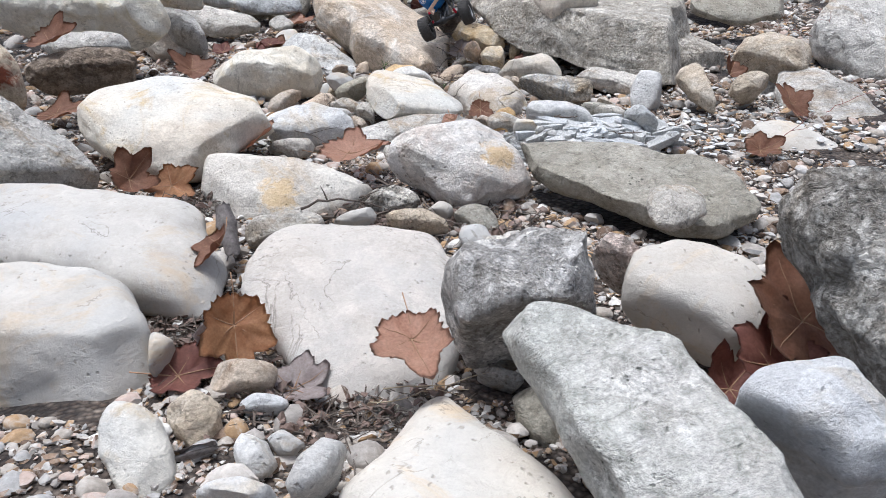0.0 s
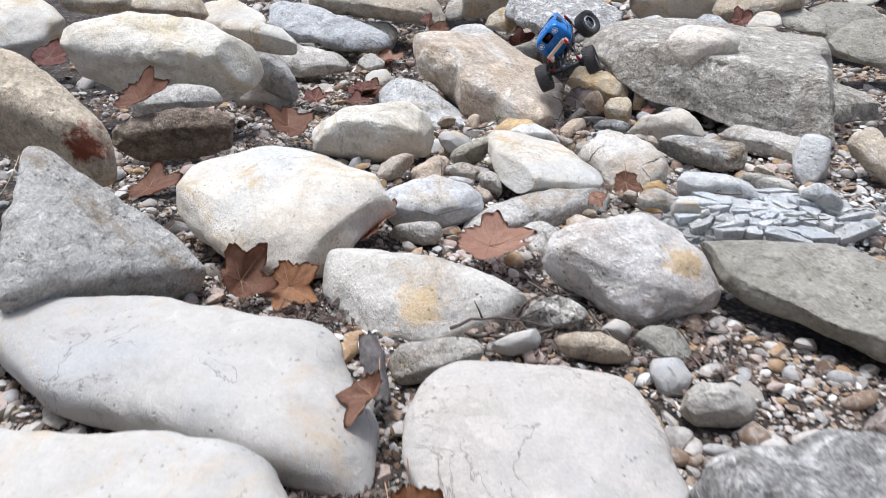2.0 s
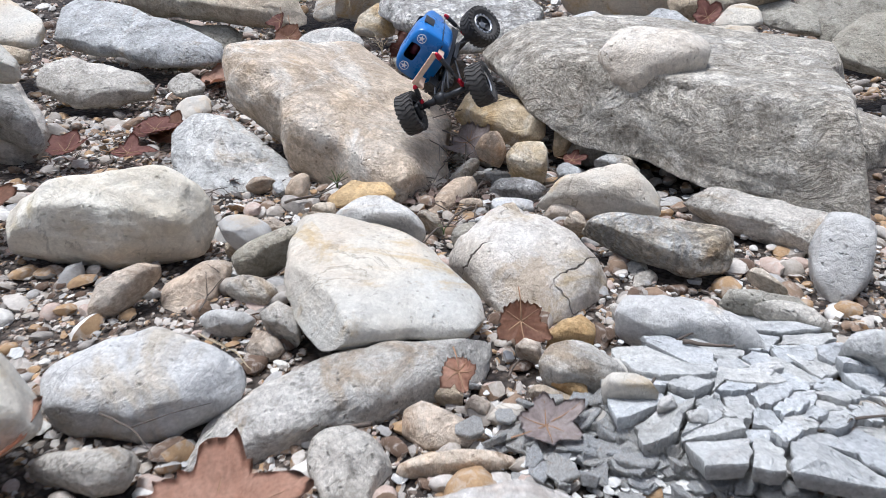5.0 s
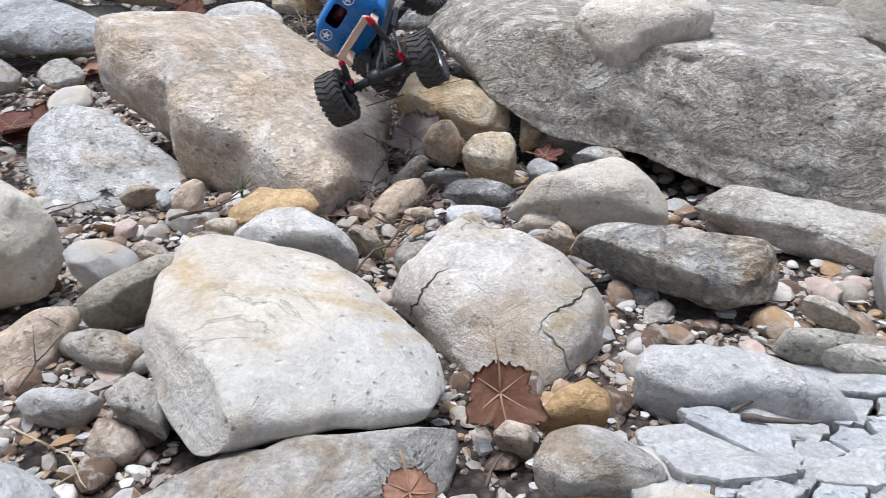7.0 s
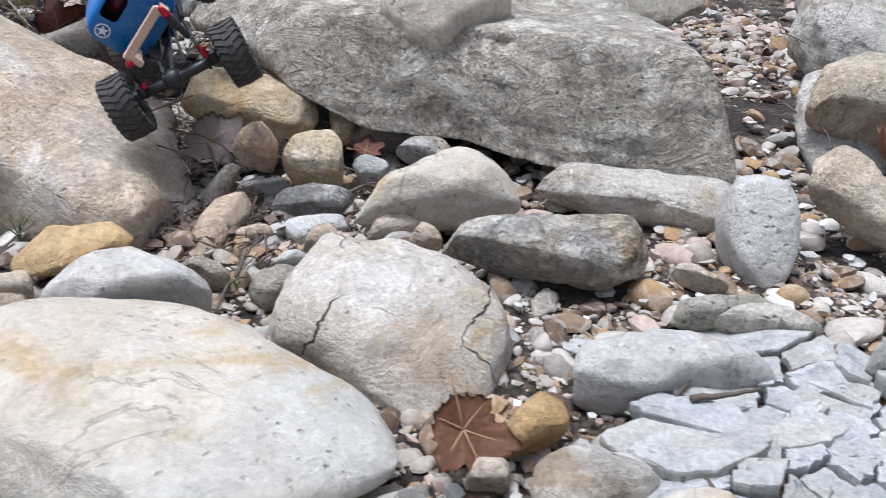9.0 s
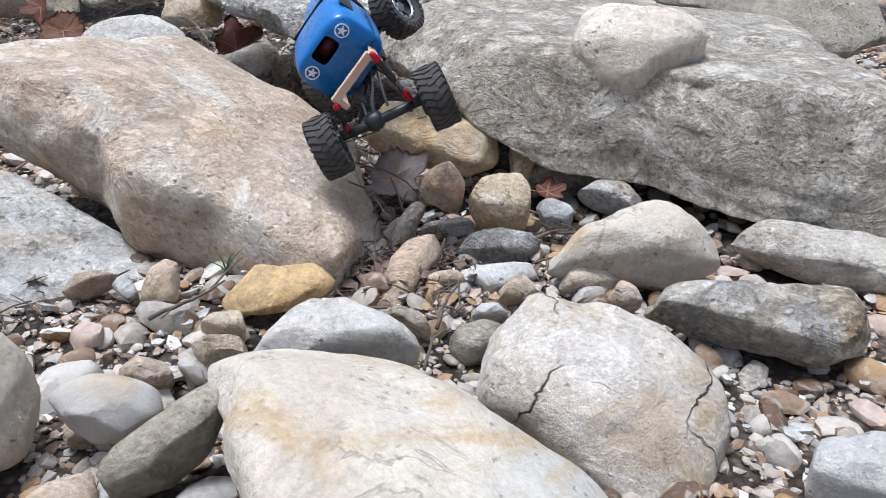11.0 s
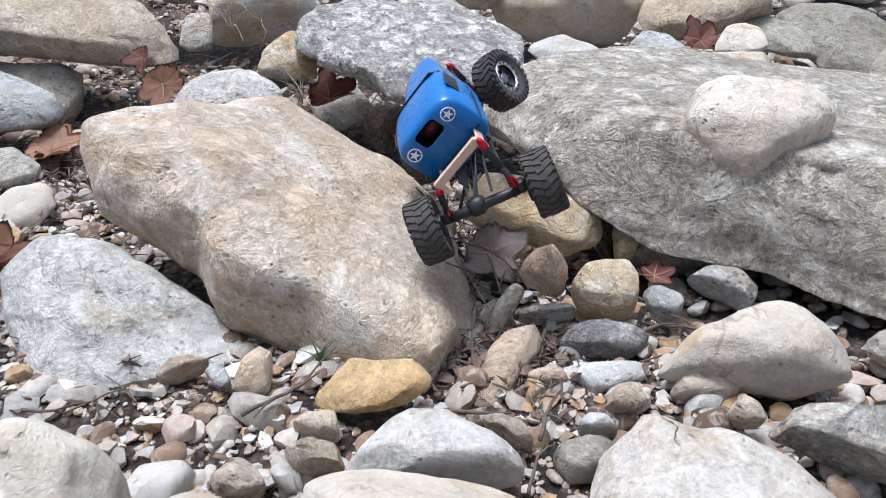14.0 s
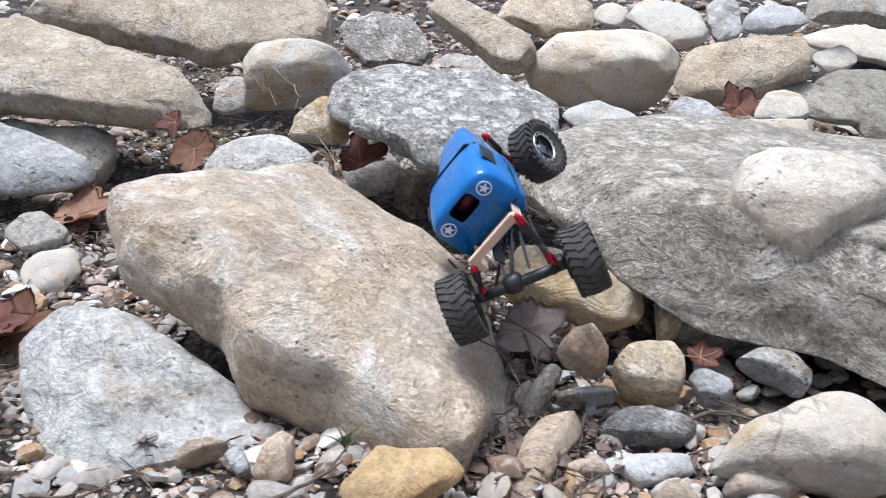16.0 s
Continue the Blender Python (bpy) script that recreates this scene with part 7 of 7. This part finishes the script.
twig((0.339, 4.119, 0.160), (0.406, 3.989, 0.150), 0.003, 15)
twig((0.289, 3.975, 0.150), (0.411, 3.960, 0.150), 0.005, 16)
twig((0.262, 3.901, 0.140), (0.530, 3.958, 0.160), 0.002, 17)
twig((-0.116, 3.832, 0.140), (-0.015, 3.804, 0.140), 0.004, 18)
twig((0.014, 3.742, 0.130), (0.085, 3.838, 0.150), 0.004, 19)
twig((-0.044, 3.633, 0.130), (0.030, 3.722, 0.140), 0.003, 20)
twig((0.117, 4.014, 0.160), (0.031, 3.792, 0.140), 0.003, 21)
twig((-0.774, 3.977, 0.150), (-0.617, 3.989, 0.160), 0.003, 22)
twig((-0.431, 3.886, 0.150), (-0.305, 3.952, 0.160), 0.004, 23)
twig((0.413, 3.251, 0.100), (0.376, 3.027, 0.120), 0.006, 24)
twig((0.467, 3.160, 0.120), (0.555, 3.129, 0.130), 0.005, 25)
twig((-0.025, 4.635, 0.260), (0.071, 4.105, 0.170), 0.003, 26)
twig((-0.006, 4.294, 0.240), (0.139, 4.156, 0.170), 0.003, 27)
twig((-0.037, 4.437, 0.300), (0.079, 4.375, 0.220), 0.003, 28)
twig((-0.526, 3.347, 0.100), (-0.505, 3.546, 0.110), 0.002, 29)
twig((-0.511, 3.279, 0.080), (-0.376, 3.164, 0.070), 0.002, 30, "thin pale dry grass stalk over the stones", STRAW)
twig((0.617, 2.903, 0.100), (0.786, 2.926, 0.120), 0.004, 31)
twig((-0.585, 2.959, 0.120), (-0.447, 2.842, 0.100), 0.002, 32)
twig((1.527, 3.986, 0.200), (1.344, 3.658, 0.200), 0.003, 33)
twig((-1.723, 2.497, 0.450), (-1.464, 2.008, 0.250), 0.0012, 34, "thin pale dry grass stalk over the stones", STRAW)
twig((-1.602, 2.305, 0.400), (-1.576, 2.147, 0.200), 0.0012, 35, "thin pale dry grass stalk over the stones", STRAW)
twig((-1.682, 2.552, 0.420), (-1.533, 2.119, 0.220), 0.0012, 36, "thin pale dry grass stalk over the stones", STRAW)
twig((-0.746, 6.467, 0.750), (-0.372, 5.341, 0.500), 0.0012, 37, "thin pale dry grass stalk over the stones", STRAW)
twig((-0.510, 5.952, 0.550), (-0.339, 5.236, 0.500), 0.001, 38, "thin pale dry grass stalk over the stones", STRAW)
twig((-0.279, 5.205, 0.420), (-0.217, 4.962, 0.360), 0.0012, 39, "thin pale dry grass stalk over the stones", STRAW)
twig((-0.557, 5.446, 0.380), (-0.432, 5.551, 0.420), 0.003, 40)
twig((1.661, 3.307, 0.100), (1.930, 3.357, 0.200), 0.0016, 41, "thin red-brown plant stem in the scree", STEM)
twig((1.283, 2.897, 0.080), (1.417, 2.906, 0.200), 0.0016, 42, "thin red-brown plant stem in the scree", STEM)
twig((2.060, 4.291, 0.220), (2.047, 4.351, 0.420), 0.0022, 43, "thin red-brown plant stem in the scree", STEM)
twig((2.101, 4.327, 0.220), (1.754, 4.280, 0.340), 0.0016, 44, "thin red-brown plant stem in the scree", STEM)
twig((2.110, 4.323, 0.220), (2.029, 4.194, 0.420), 0.0018, 45, "thin red-brown plant stem in the scree", STEM)
twig((2.377, 5.691, 0.200), (2.583, 6.667, 0.300), 0.002, 46, "thin red-brown plant stem in the scree", STEM)
twig((-0.125, 3.000, 0.060), (-0.245, 2.995, 0.070), 0.005, 47)
twig((0.123, 3.104, 0.080), (0.149, 3.139, 0.100), 0.003, 48)


def bark_piece(foot, head, radius, label, seed):
    """A dry strip of bark rolled nearly shut, with ragged ends."""
    rng = np.random.default_rng(seed)
    foot, head = Vector(foot), Vector(head)
    way = (head - foot).normalized()
    side = way.cross(Vector((0.2, 0.9, 0.3))).normalized()
    over = way.cross(side)
    bm, rows, n, span = bmesh.new(), [], 22, (head - foot).length
    for i in range(15):
        s, row = i / 14, []
        r = radius * (0.75 + 0.35 * math.sin(s * 2.6) + 0.06 * rng.normal())
        for k in range(n):
            a = 0.5 + 5.2 * k / (n - 1)
            end = (0.10 * noise.noise((k * 0.6, seed, i // 8)) if i in (0, 14) else 0.0) * span
            q = foot.lerp(head, s) + way * end + (math.cos(a) * side + math.sin(a) * over) * r * (1 + 0.10 * noise.noise((k * 0.5, s * 6, seed)) - 0.035 * k / n * 4)
            row.append(bm.verts.new(q - foot))
        rows.append(row)
    for a, b in zip(rows, rows[1:]):
        for k in range(n - 1):
            bm.faces.new((a[k], a[k + 1], b[k + 1], b[k]))
    bmesh.ops.solidify(bm, geom=bm.faces[:], thickness=0.002)
    ob = holder("bark_piece", Matrix.Translation(foot), label, "bark")
    part("roll", bm, OLDBARK, ob)
    return ob


OLDBARK = plain("weathered_grey_bark", (0.30, 0.265, 0.245), 0.9, 0.0, 0.8, 70.0, 0.8)
bark_piece((-0.590, 1.985, 0.010), (-0.640, 2.100, 0.125), 0.026, "rolled grey weathered bark wedged between boulders", 3)
bark_piece((-0.548, 1.180, -0.045), (-0.440, 1.215, -0.035), 0.012, "grey rotten bark splinter on the gravel", 5)


def litter(name, count, spots, seed, material, long, wide, label):
    """Small dry fragments heaped in the gaps between the stones."""
    rng = np.random.default_rng(seed)
    vs, fs, base = [], [], 0
    for _ in range(count):
        cx, cy, spread, top = spots[rng.integers(len(spots))]
        x, y = cx + rng.normal() * spread, cy + rng.normal() * spread
        l, w = long * rng.uniform(0.4, 1.3), wide * rng.uniform(0.5, 1.4)
        q = np.array([(-l, -w, 0), (-l * 0.2, -w * 1.2, w * 0.5), (l, -w * 0.4, 0), (l * 0.8, w * 0.7, w * 0.3), (0, w * 1.1, w * 0.6), (-l * 0.8, w, 0.0)])
        q = np.concatenate([q, q - (0, 0, min(0.0012, w))])
        turn = np.array(Euler((rng.normal() * 0.5, rng.normal() * 0.5, rng.uniform(0, 6.28))).to_matrix())
        vs.append(q @ turn.T + (x, y, bed(x, y) + 0.012 + top * rng.random()))
        fs += [tuple(base + i for i in range(6)), tuple(base + 11 - i for i in range(6))] + [(base + (i + 1) % 6, base + i, base + 6 + i, base + 6 + (i + 1) % 6) for i in range(6)]
        base += 12
    return tagged(new(name, mesh_from(name, np.concatenate(vs).tolist(), fs, material, False)), label, "litter", kind="stuff")


GAPS = [(-0.66, 1.72, 0.05, 0.03), (-0.42, 1.5, 0.09, 0.02), (-0.15, 1.42, 0.10, 0.02), (0.03, 4.0, 0.07, 0.02), (-0.85, 2.32, 0.06, 0.04), (-1.15, 2.75, 0.08, 0.04),
        (-0.22, 2.36, 0.08, 0.02), (0.12, 2.3, 0.09, 0.02), (-0.05, 4.5, 0.12, 0.05), (0.1, 4.7, 0.15, 0.06), (-0.35, 5.25, 0.12, 0.04), (-1.0, 5.05, 0.15, 0.03), (-0.95, 4.3, 0.2, 0.02), (-1.3, 3.6, 0.12, 0.04), (0.62, 1.5, 0.1, 0.05), (-0.72, 5.55, 0.22, 0.04), (-0.42, 5.35, 0.16, 0.05), (-0.55, 5.15, 0.12, 0.04), (0.2, 5.7, 0.25, 0.05), (0.75, 5.5, 0.25, 0.04), (1.15, 5.35, 0.2, 0.04), (-0.1, 6.2, 0.2, 0.05)]
litter("leaf_litter", 2600, GAPS, 21, LEAF["litter"], 0.014, 0.007, "crumbled brown leaf litter between the stones")
litter("twig_litter", 4200, GAPS, 22, BARK, 0.028, 0.0016, "broken dark twig bits between the stones")


def grass(at, count, tall, seed, material, label):
    rng = np.random.default_rng(seed)
    ob = holder("grass_tuft", Matrix.Translation(at), label, "grass")
    for _ in range(count):
        way, lean = rng.uniform(0, 6.28), rng.uniform(0.2, 0.8)
        h = tall * rng.uniform(0.6, 1.1)
        pts = [(math.cos(way) * lean * h * s * s, math.sin(way) * lean * h * s * s, h * s * (1 - 0.25 * lean * s)) for s in (0, 0.25, 0.5, 0.75, 1)]
        part("blade", tube(pts, [0.0016, 0.0015, 0.0012, 0.0008, 0.0002], 4), material, ob)
    return ob


grass((-0.300, 3.995, 0.150), 6, .075, 1, GREEN, "small green grass sprig beside the ochre stone")
grass((-0.237, 5.145, 0.330), 8, .10, 2, STRAW, "dry straw grass behind the great boulder")
grass((0.007, 3.709, 0.120), 5, .03, 3, GREEN, "tiny green seedling in the litter")
grass((-1.633, 2.248, 0.150), 9, .28, 4, STRAW, "thin dry grass beside the grey boulder")
grass((-0.429, 5.593, 0.460), 7, .16, 5, STRAW, "thin dry grass over the rounded white boulder")



# ---------- the shattered shale bed ----------
def plate(outline, thick, seed):
    """One split piece: a polygon with a broken, slightly narrower underside and eased top edges."""
    rng = np.random.default_rng(seed)
    bm = bmesh.new()
    pts = [Vector((x, y, 0)) for x, y in outline]
    mid = sum(pts, Vector()) / len(pts)
    dense = []
    for a, b in zip(pts, pts[1:] + pts[:1]):
        dense += [a.lerp(b, k / 4) + (Vector((rng.normal(), rng.normal(), 0)) * 0.0024 if k else Vector()) for k in range(4)]
    tilt = rng.normal(size=2) * 0.15
    rows = []
    for shrink, z in ((0.86, -thick), (1.0, -thick * 0.35), (1.015, -0.004), (1.0, 0.0), (0.5, 0.0015)):
        rows.append([bm.verts.new(mid + (p - mid) * shrink + Vector((0, 0, z + tilt[0] * (p.x - mid.x) + tilt[1] * (p.y - mid.y) + rng.normal() * 0.0006))) for p in dense])
    n = len(dense)
    for a, b in zip(rows, rows[1:]):
        for k in range(n):
            bm.faces.new((a[k], a[(k + 1) % n], b[(k + 1) % n], b[k]))
    bm.faces.new(rows[-1])
    return bm


def clip_to(poly, n, limit):
    """The part of a convex polygon on the near side of a line."""
    out = []
    for a, b in zip(poly, poly[1:] + poly[:1]):
        da, db = a[0] * n[0] + a[1] * n[1] - limit, b[0] * n[0] + b[1] * n[1] - limit
        if da <= 0:
            out.append(a)
        if (da < 0 < db) or (db < 0 < da):
            s = da / (da - db)
            out.append((a[0] + (b[0] - a[0]) * s, a[1] + (b[1] - a[1]) * s))
    return out


def within(x, y, poly):
    inside = False
    for (ax, ay), (bx, by) in zip(poly, poly[1:] + poly[:1]):
        if (ay > y) != (by > y) and x < (bx - ax) * (y - ay) / (by - ay) + ax:
            inside = not inside
    return inside


def build_shale(pieces, region, at):
    """Broad plates along the bed's edge, and a field of plates split apart by narrow cracks."""
    global SHALE_AREA, SHALE_AT
    SHALE_AREA, SHALE_AT = region, at
    global SHALE_BED
    SHALE_BED = bed_rock = holder("shale_bed", Matrix.Translation(at), "shattered pale blue-grey shale bed split into plates", "shale")
    for k, (thick, z, outline) in enumerate(pieces):
        ob = part("shale_plate", plate(outline, thick, k + 40), STONE["shale"], bed_rock, smooth=False)
        ob.location = (0, 0, z)
    rng = np.random.default_rng(77)
    xs, ys = [p[0] for p in region], [p[1] for p in region]
    sites = []
    for _ in range(2500):
        q = (rng.uniform(min(xs), max(xs)), rng.uniform(min(ys), max(ys)))
        gap = rng.choice([0.036, 0.052, 0.078]) if q[1] > -0.02 else rng.choice([0.026, 0.040, 0.055])
        if within(*q, region) and all(math.hypot((q[0] - s[0]) * 0.75, q[1] - s[1]) > gap for s in sites):
            sites.append(q)
    for k, q in enumerate(sites):
        cell = [(q[0] - 0.09, q[1] - 0.09), (q[0] + 0.09, q[1] - 0.09), (q[0] + 0.09, q[1] + 0.09), (q[0] - 0.09, q[1] + 0.09)]
        for s in sites:
            if s != q and math.hypot(s[0] - q[0], s[1] - q[1]) < 0.2 and cell:
                n = ((s[0] - q[0]) * 0.56, s[1] - q[1])
                cell = clip_to(cell, n, n[0] * (q[0] + s[0]) / 2 + n[1] * (q[1] + s[1]) / 2)
        if len(cell) < 3:
            continue
        mx, my = sum(c[0] for c in cell) / len(cell), sum(c[1] for c in cell) / len(cell)
        shrink = rng.uniform(0.86, 0.96)
        cell = [(mx + (x - mx) * shrink, my + (y - my) * shrink) for x, y in cell]
        ob = part("shale_plate", plate(cell, 0.035, k + 90), STONE["shale"], bed_rock, smooth=False)
        ob.location = (0, 0, rng.normal() * 0.007 - 0.002 - 0.05 * max(0.0, mx - 0.08))


build_shale([
    (0.024, .0, [(0.057, 0.112), (0.096, 0.031), (0.138, 0.047), (0.143, 0.156), (0.118, 0.159)]),
    (0.030, -.012, [(0.005, 0.094), (0.050, 0.013), (0.085, 0.027), (0.047, 0.108)]),
    (0.030, -.004, [(-0.085, 0.061), (-0.080, 0.017), (-0.027, 0.001), (0.022, 0.013), (0.008, 0.101), (-0.065, 0.085)]),
    (0.042, .006, [(-0.258, 0.076), (-0.242, 0.032), (-0.206, 0.014), (-0.136, 0.015), (-0.100, 0.028), (-0.086, 0.070), (-0.095, 0.103), (-0.217, 0.111), (-0.258, 0.101)]),
], [(-0.261, 0.023), (-0.146, 0.078), (-0.040, 0.125), (0.092, 0.228), (0.142, 0.111), (0.230, 0.039), (0.285, -0.005), (0.242, -0.123), (0.159, -0.104), (0.026, -0.166), (-0.095, -0.173), (-0.188, -0.081)], (0.596, 3.027, 0.110))

# pale chips round the shale
def chips(name, count, centre, spread, low, high, seed, label):
    rng = np.random.default_rng(seed)
    vs, fs, base = [], [], 0
    for _ in range(count):
        x, y = centre[0] + rng.normal() * spread[0], centre[1] + rng.normal() * spread[1]
        if SHALE_AREA and within(x - SHALE_AT[0], y - SHALE_AT[1], SHALE_AREA):
            continue
        r = low * (high / low) ** rng.random()
        k = rng.integers(5, 8)
        a = (np.arange(k) + rng.uniform(-0.35, 0.35, k)) * 6.283 / k
        q = np.stack([np.cos(a) * r * rng.uniform(0.7, 1.4), np.sin(a) * r * rng.uniform(0.6, 1.0), rng.normal(size=k) * r * 0.06], 1)
        low_ring = q * (0.75, 0.75, 1) - (0, 0, r * rng.uniform(0.3, 0.7))
        turn = np.array(Euler((rng.normal() * 0.2, rng.normal() * 0.2, rng.uniform(0, 6.28))).to_matrix())
        vs.append(np.concatenate([q, low_ring]) @ turn.T + (x, y, bed(x, y) + r * 0.55 + rng.uniform(0, 0.02)))
        fs += [tuple(base + i for i in range(k)), tuple(base + 2 * k - 1 - i for i in range(k))] + [(base + (i + 1) % k, base + i, base + k + i, base + k + (i + 1) % k) for i in range(k)]
        base += 2 * k
    return tagged(new(name, mesh_from(name, np.concatenate(vs).tolist(), fs, CHIP, False)), label, "gravel", kind="stuff")


def chip_pieces(count, centre, spread, low, high, seed):
    """Single chips of the broken bed, on a few shared meshes."""
    rng = np.random.default_rng(seed)
    shapes = []
    for k in range(14):
        n = int(rng.integers(5, 8))
        a = (np.arange(n) + rng.uniform(-0.35, 0.35, n)) * 6.283 / n
        top = np.stack([np.cos(a) * rng.uniform(0.9, 1.4), np.sin(a) * rng.uniform(0.6, 1.0), rng.normal(size=n) * 0.08], 1)
        mid = top * (1.05, 1.05, 1) - (0, 0, 0.12)
        foot = top * (0.72, 0.72, 1) - (0, 0, rng.uniform(0.45, 0.85))
        faces = [tuple(range(n)), tuple(3 * n - 1 - i for i in range(n))]
        for r in (0, n):
            faces += [(r + (i + 1) % n, r + i, r + n + i, r + n + (i + 1) % n) for i in range(n)]
        shapes.append(mesh_from("shale_chip", np.concatenate([top, mid, foot]).tolist(), faces, CHIP, False))
    made = 0
    while made < count:
        x, y = centre[0] + rng.normal() * spread[0], centre[1] + rng.normal() * spread[1]
        if within(x - SHALE_AT[0], y - SHALE_AT[1], SHALE_AREA):
            continue
        r = low * (high / low) ** rng.random()
        ob = new("shale_chip", shapes[rng.integers(14)])
        ob.parent = SHALE_BED
        ob.location = Vector((x, y, bed(x, y) + r * 0.6 + rng.uniform(0.0, 0.022))) - SHALE_BED.location
        ob.rotation_euler, ob.scale = (rng.normal() * 0.28, rng.normal() * 0.28, rng.uniform(0, 6.28)), (r, r, r)
        made += 1


CHIP = STONE["chips"]
chip_pieces(270, (0.43, 2.93), (0.15, 0.075), 0.016, 0.032, 35)
chips("shale_chips", 900, (0.44, 2.92), (0.17, 0.09), 0.006, 0.014, 31, "sharp pale blue-grey shale chips")
chips("shale_chips", 350, (0.95, 3.05), (0.35, 0.14), 0.008, 0.024, 32, "scattered pale shale chips in the gravel")
chips("shale_chips", 500, (0.2, 3.9), (1.0, 0.7), 0.006, 0.02, 33, "small angular chips among the gravel")
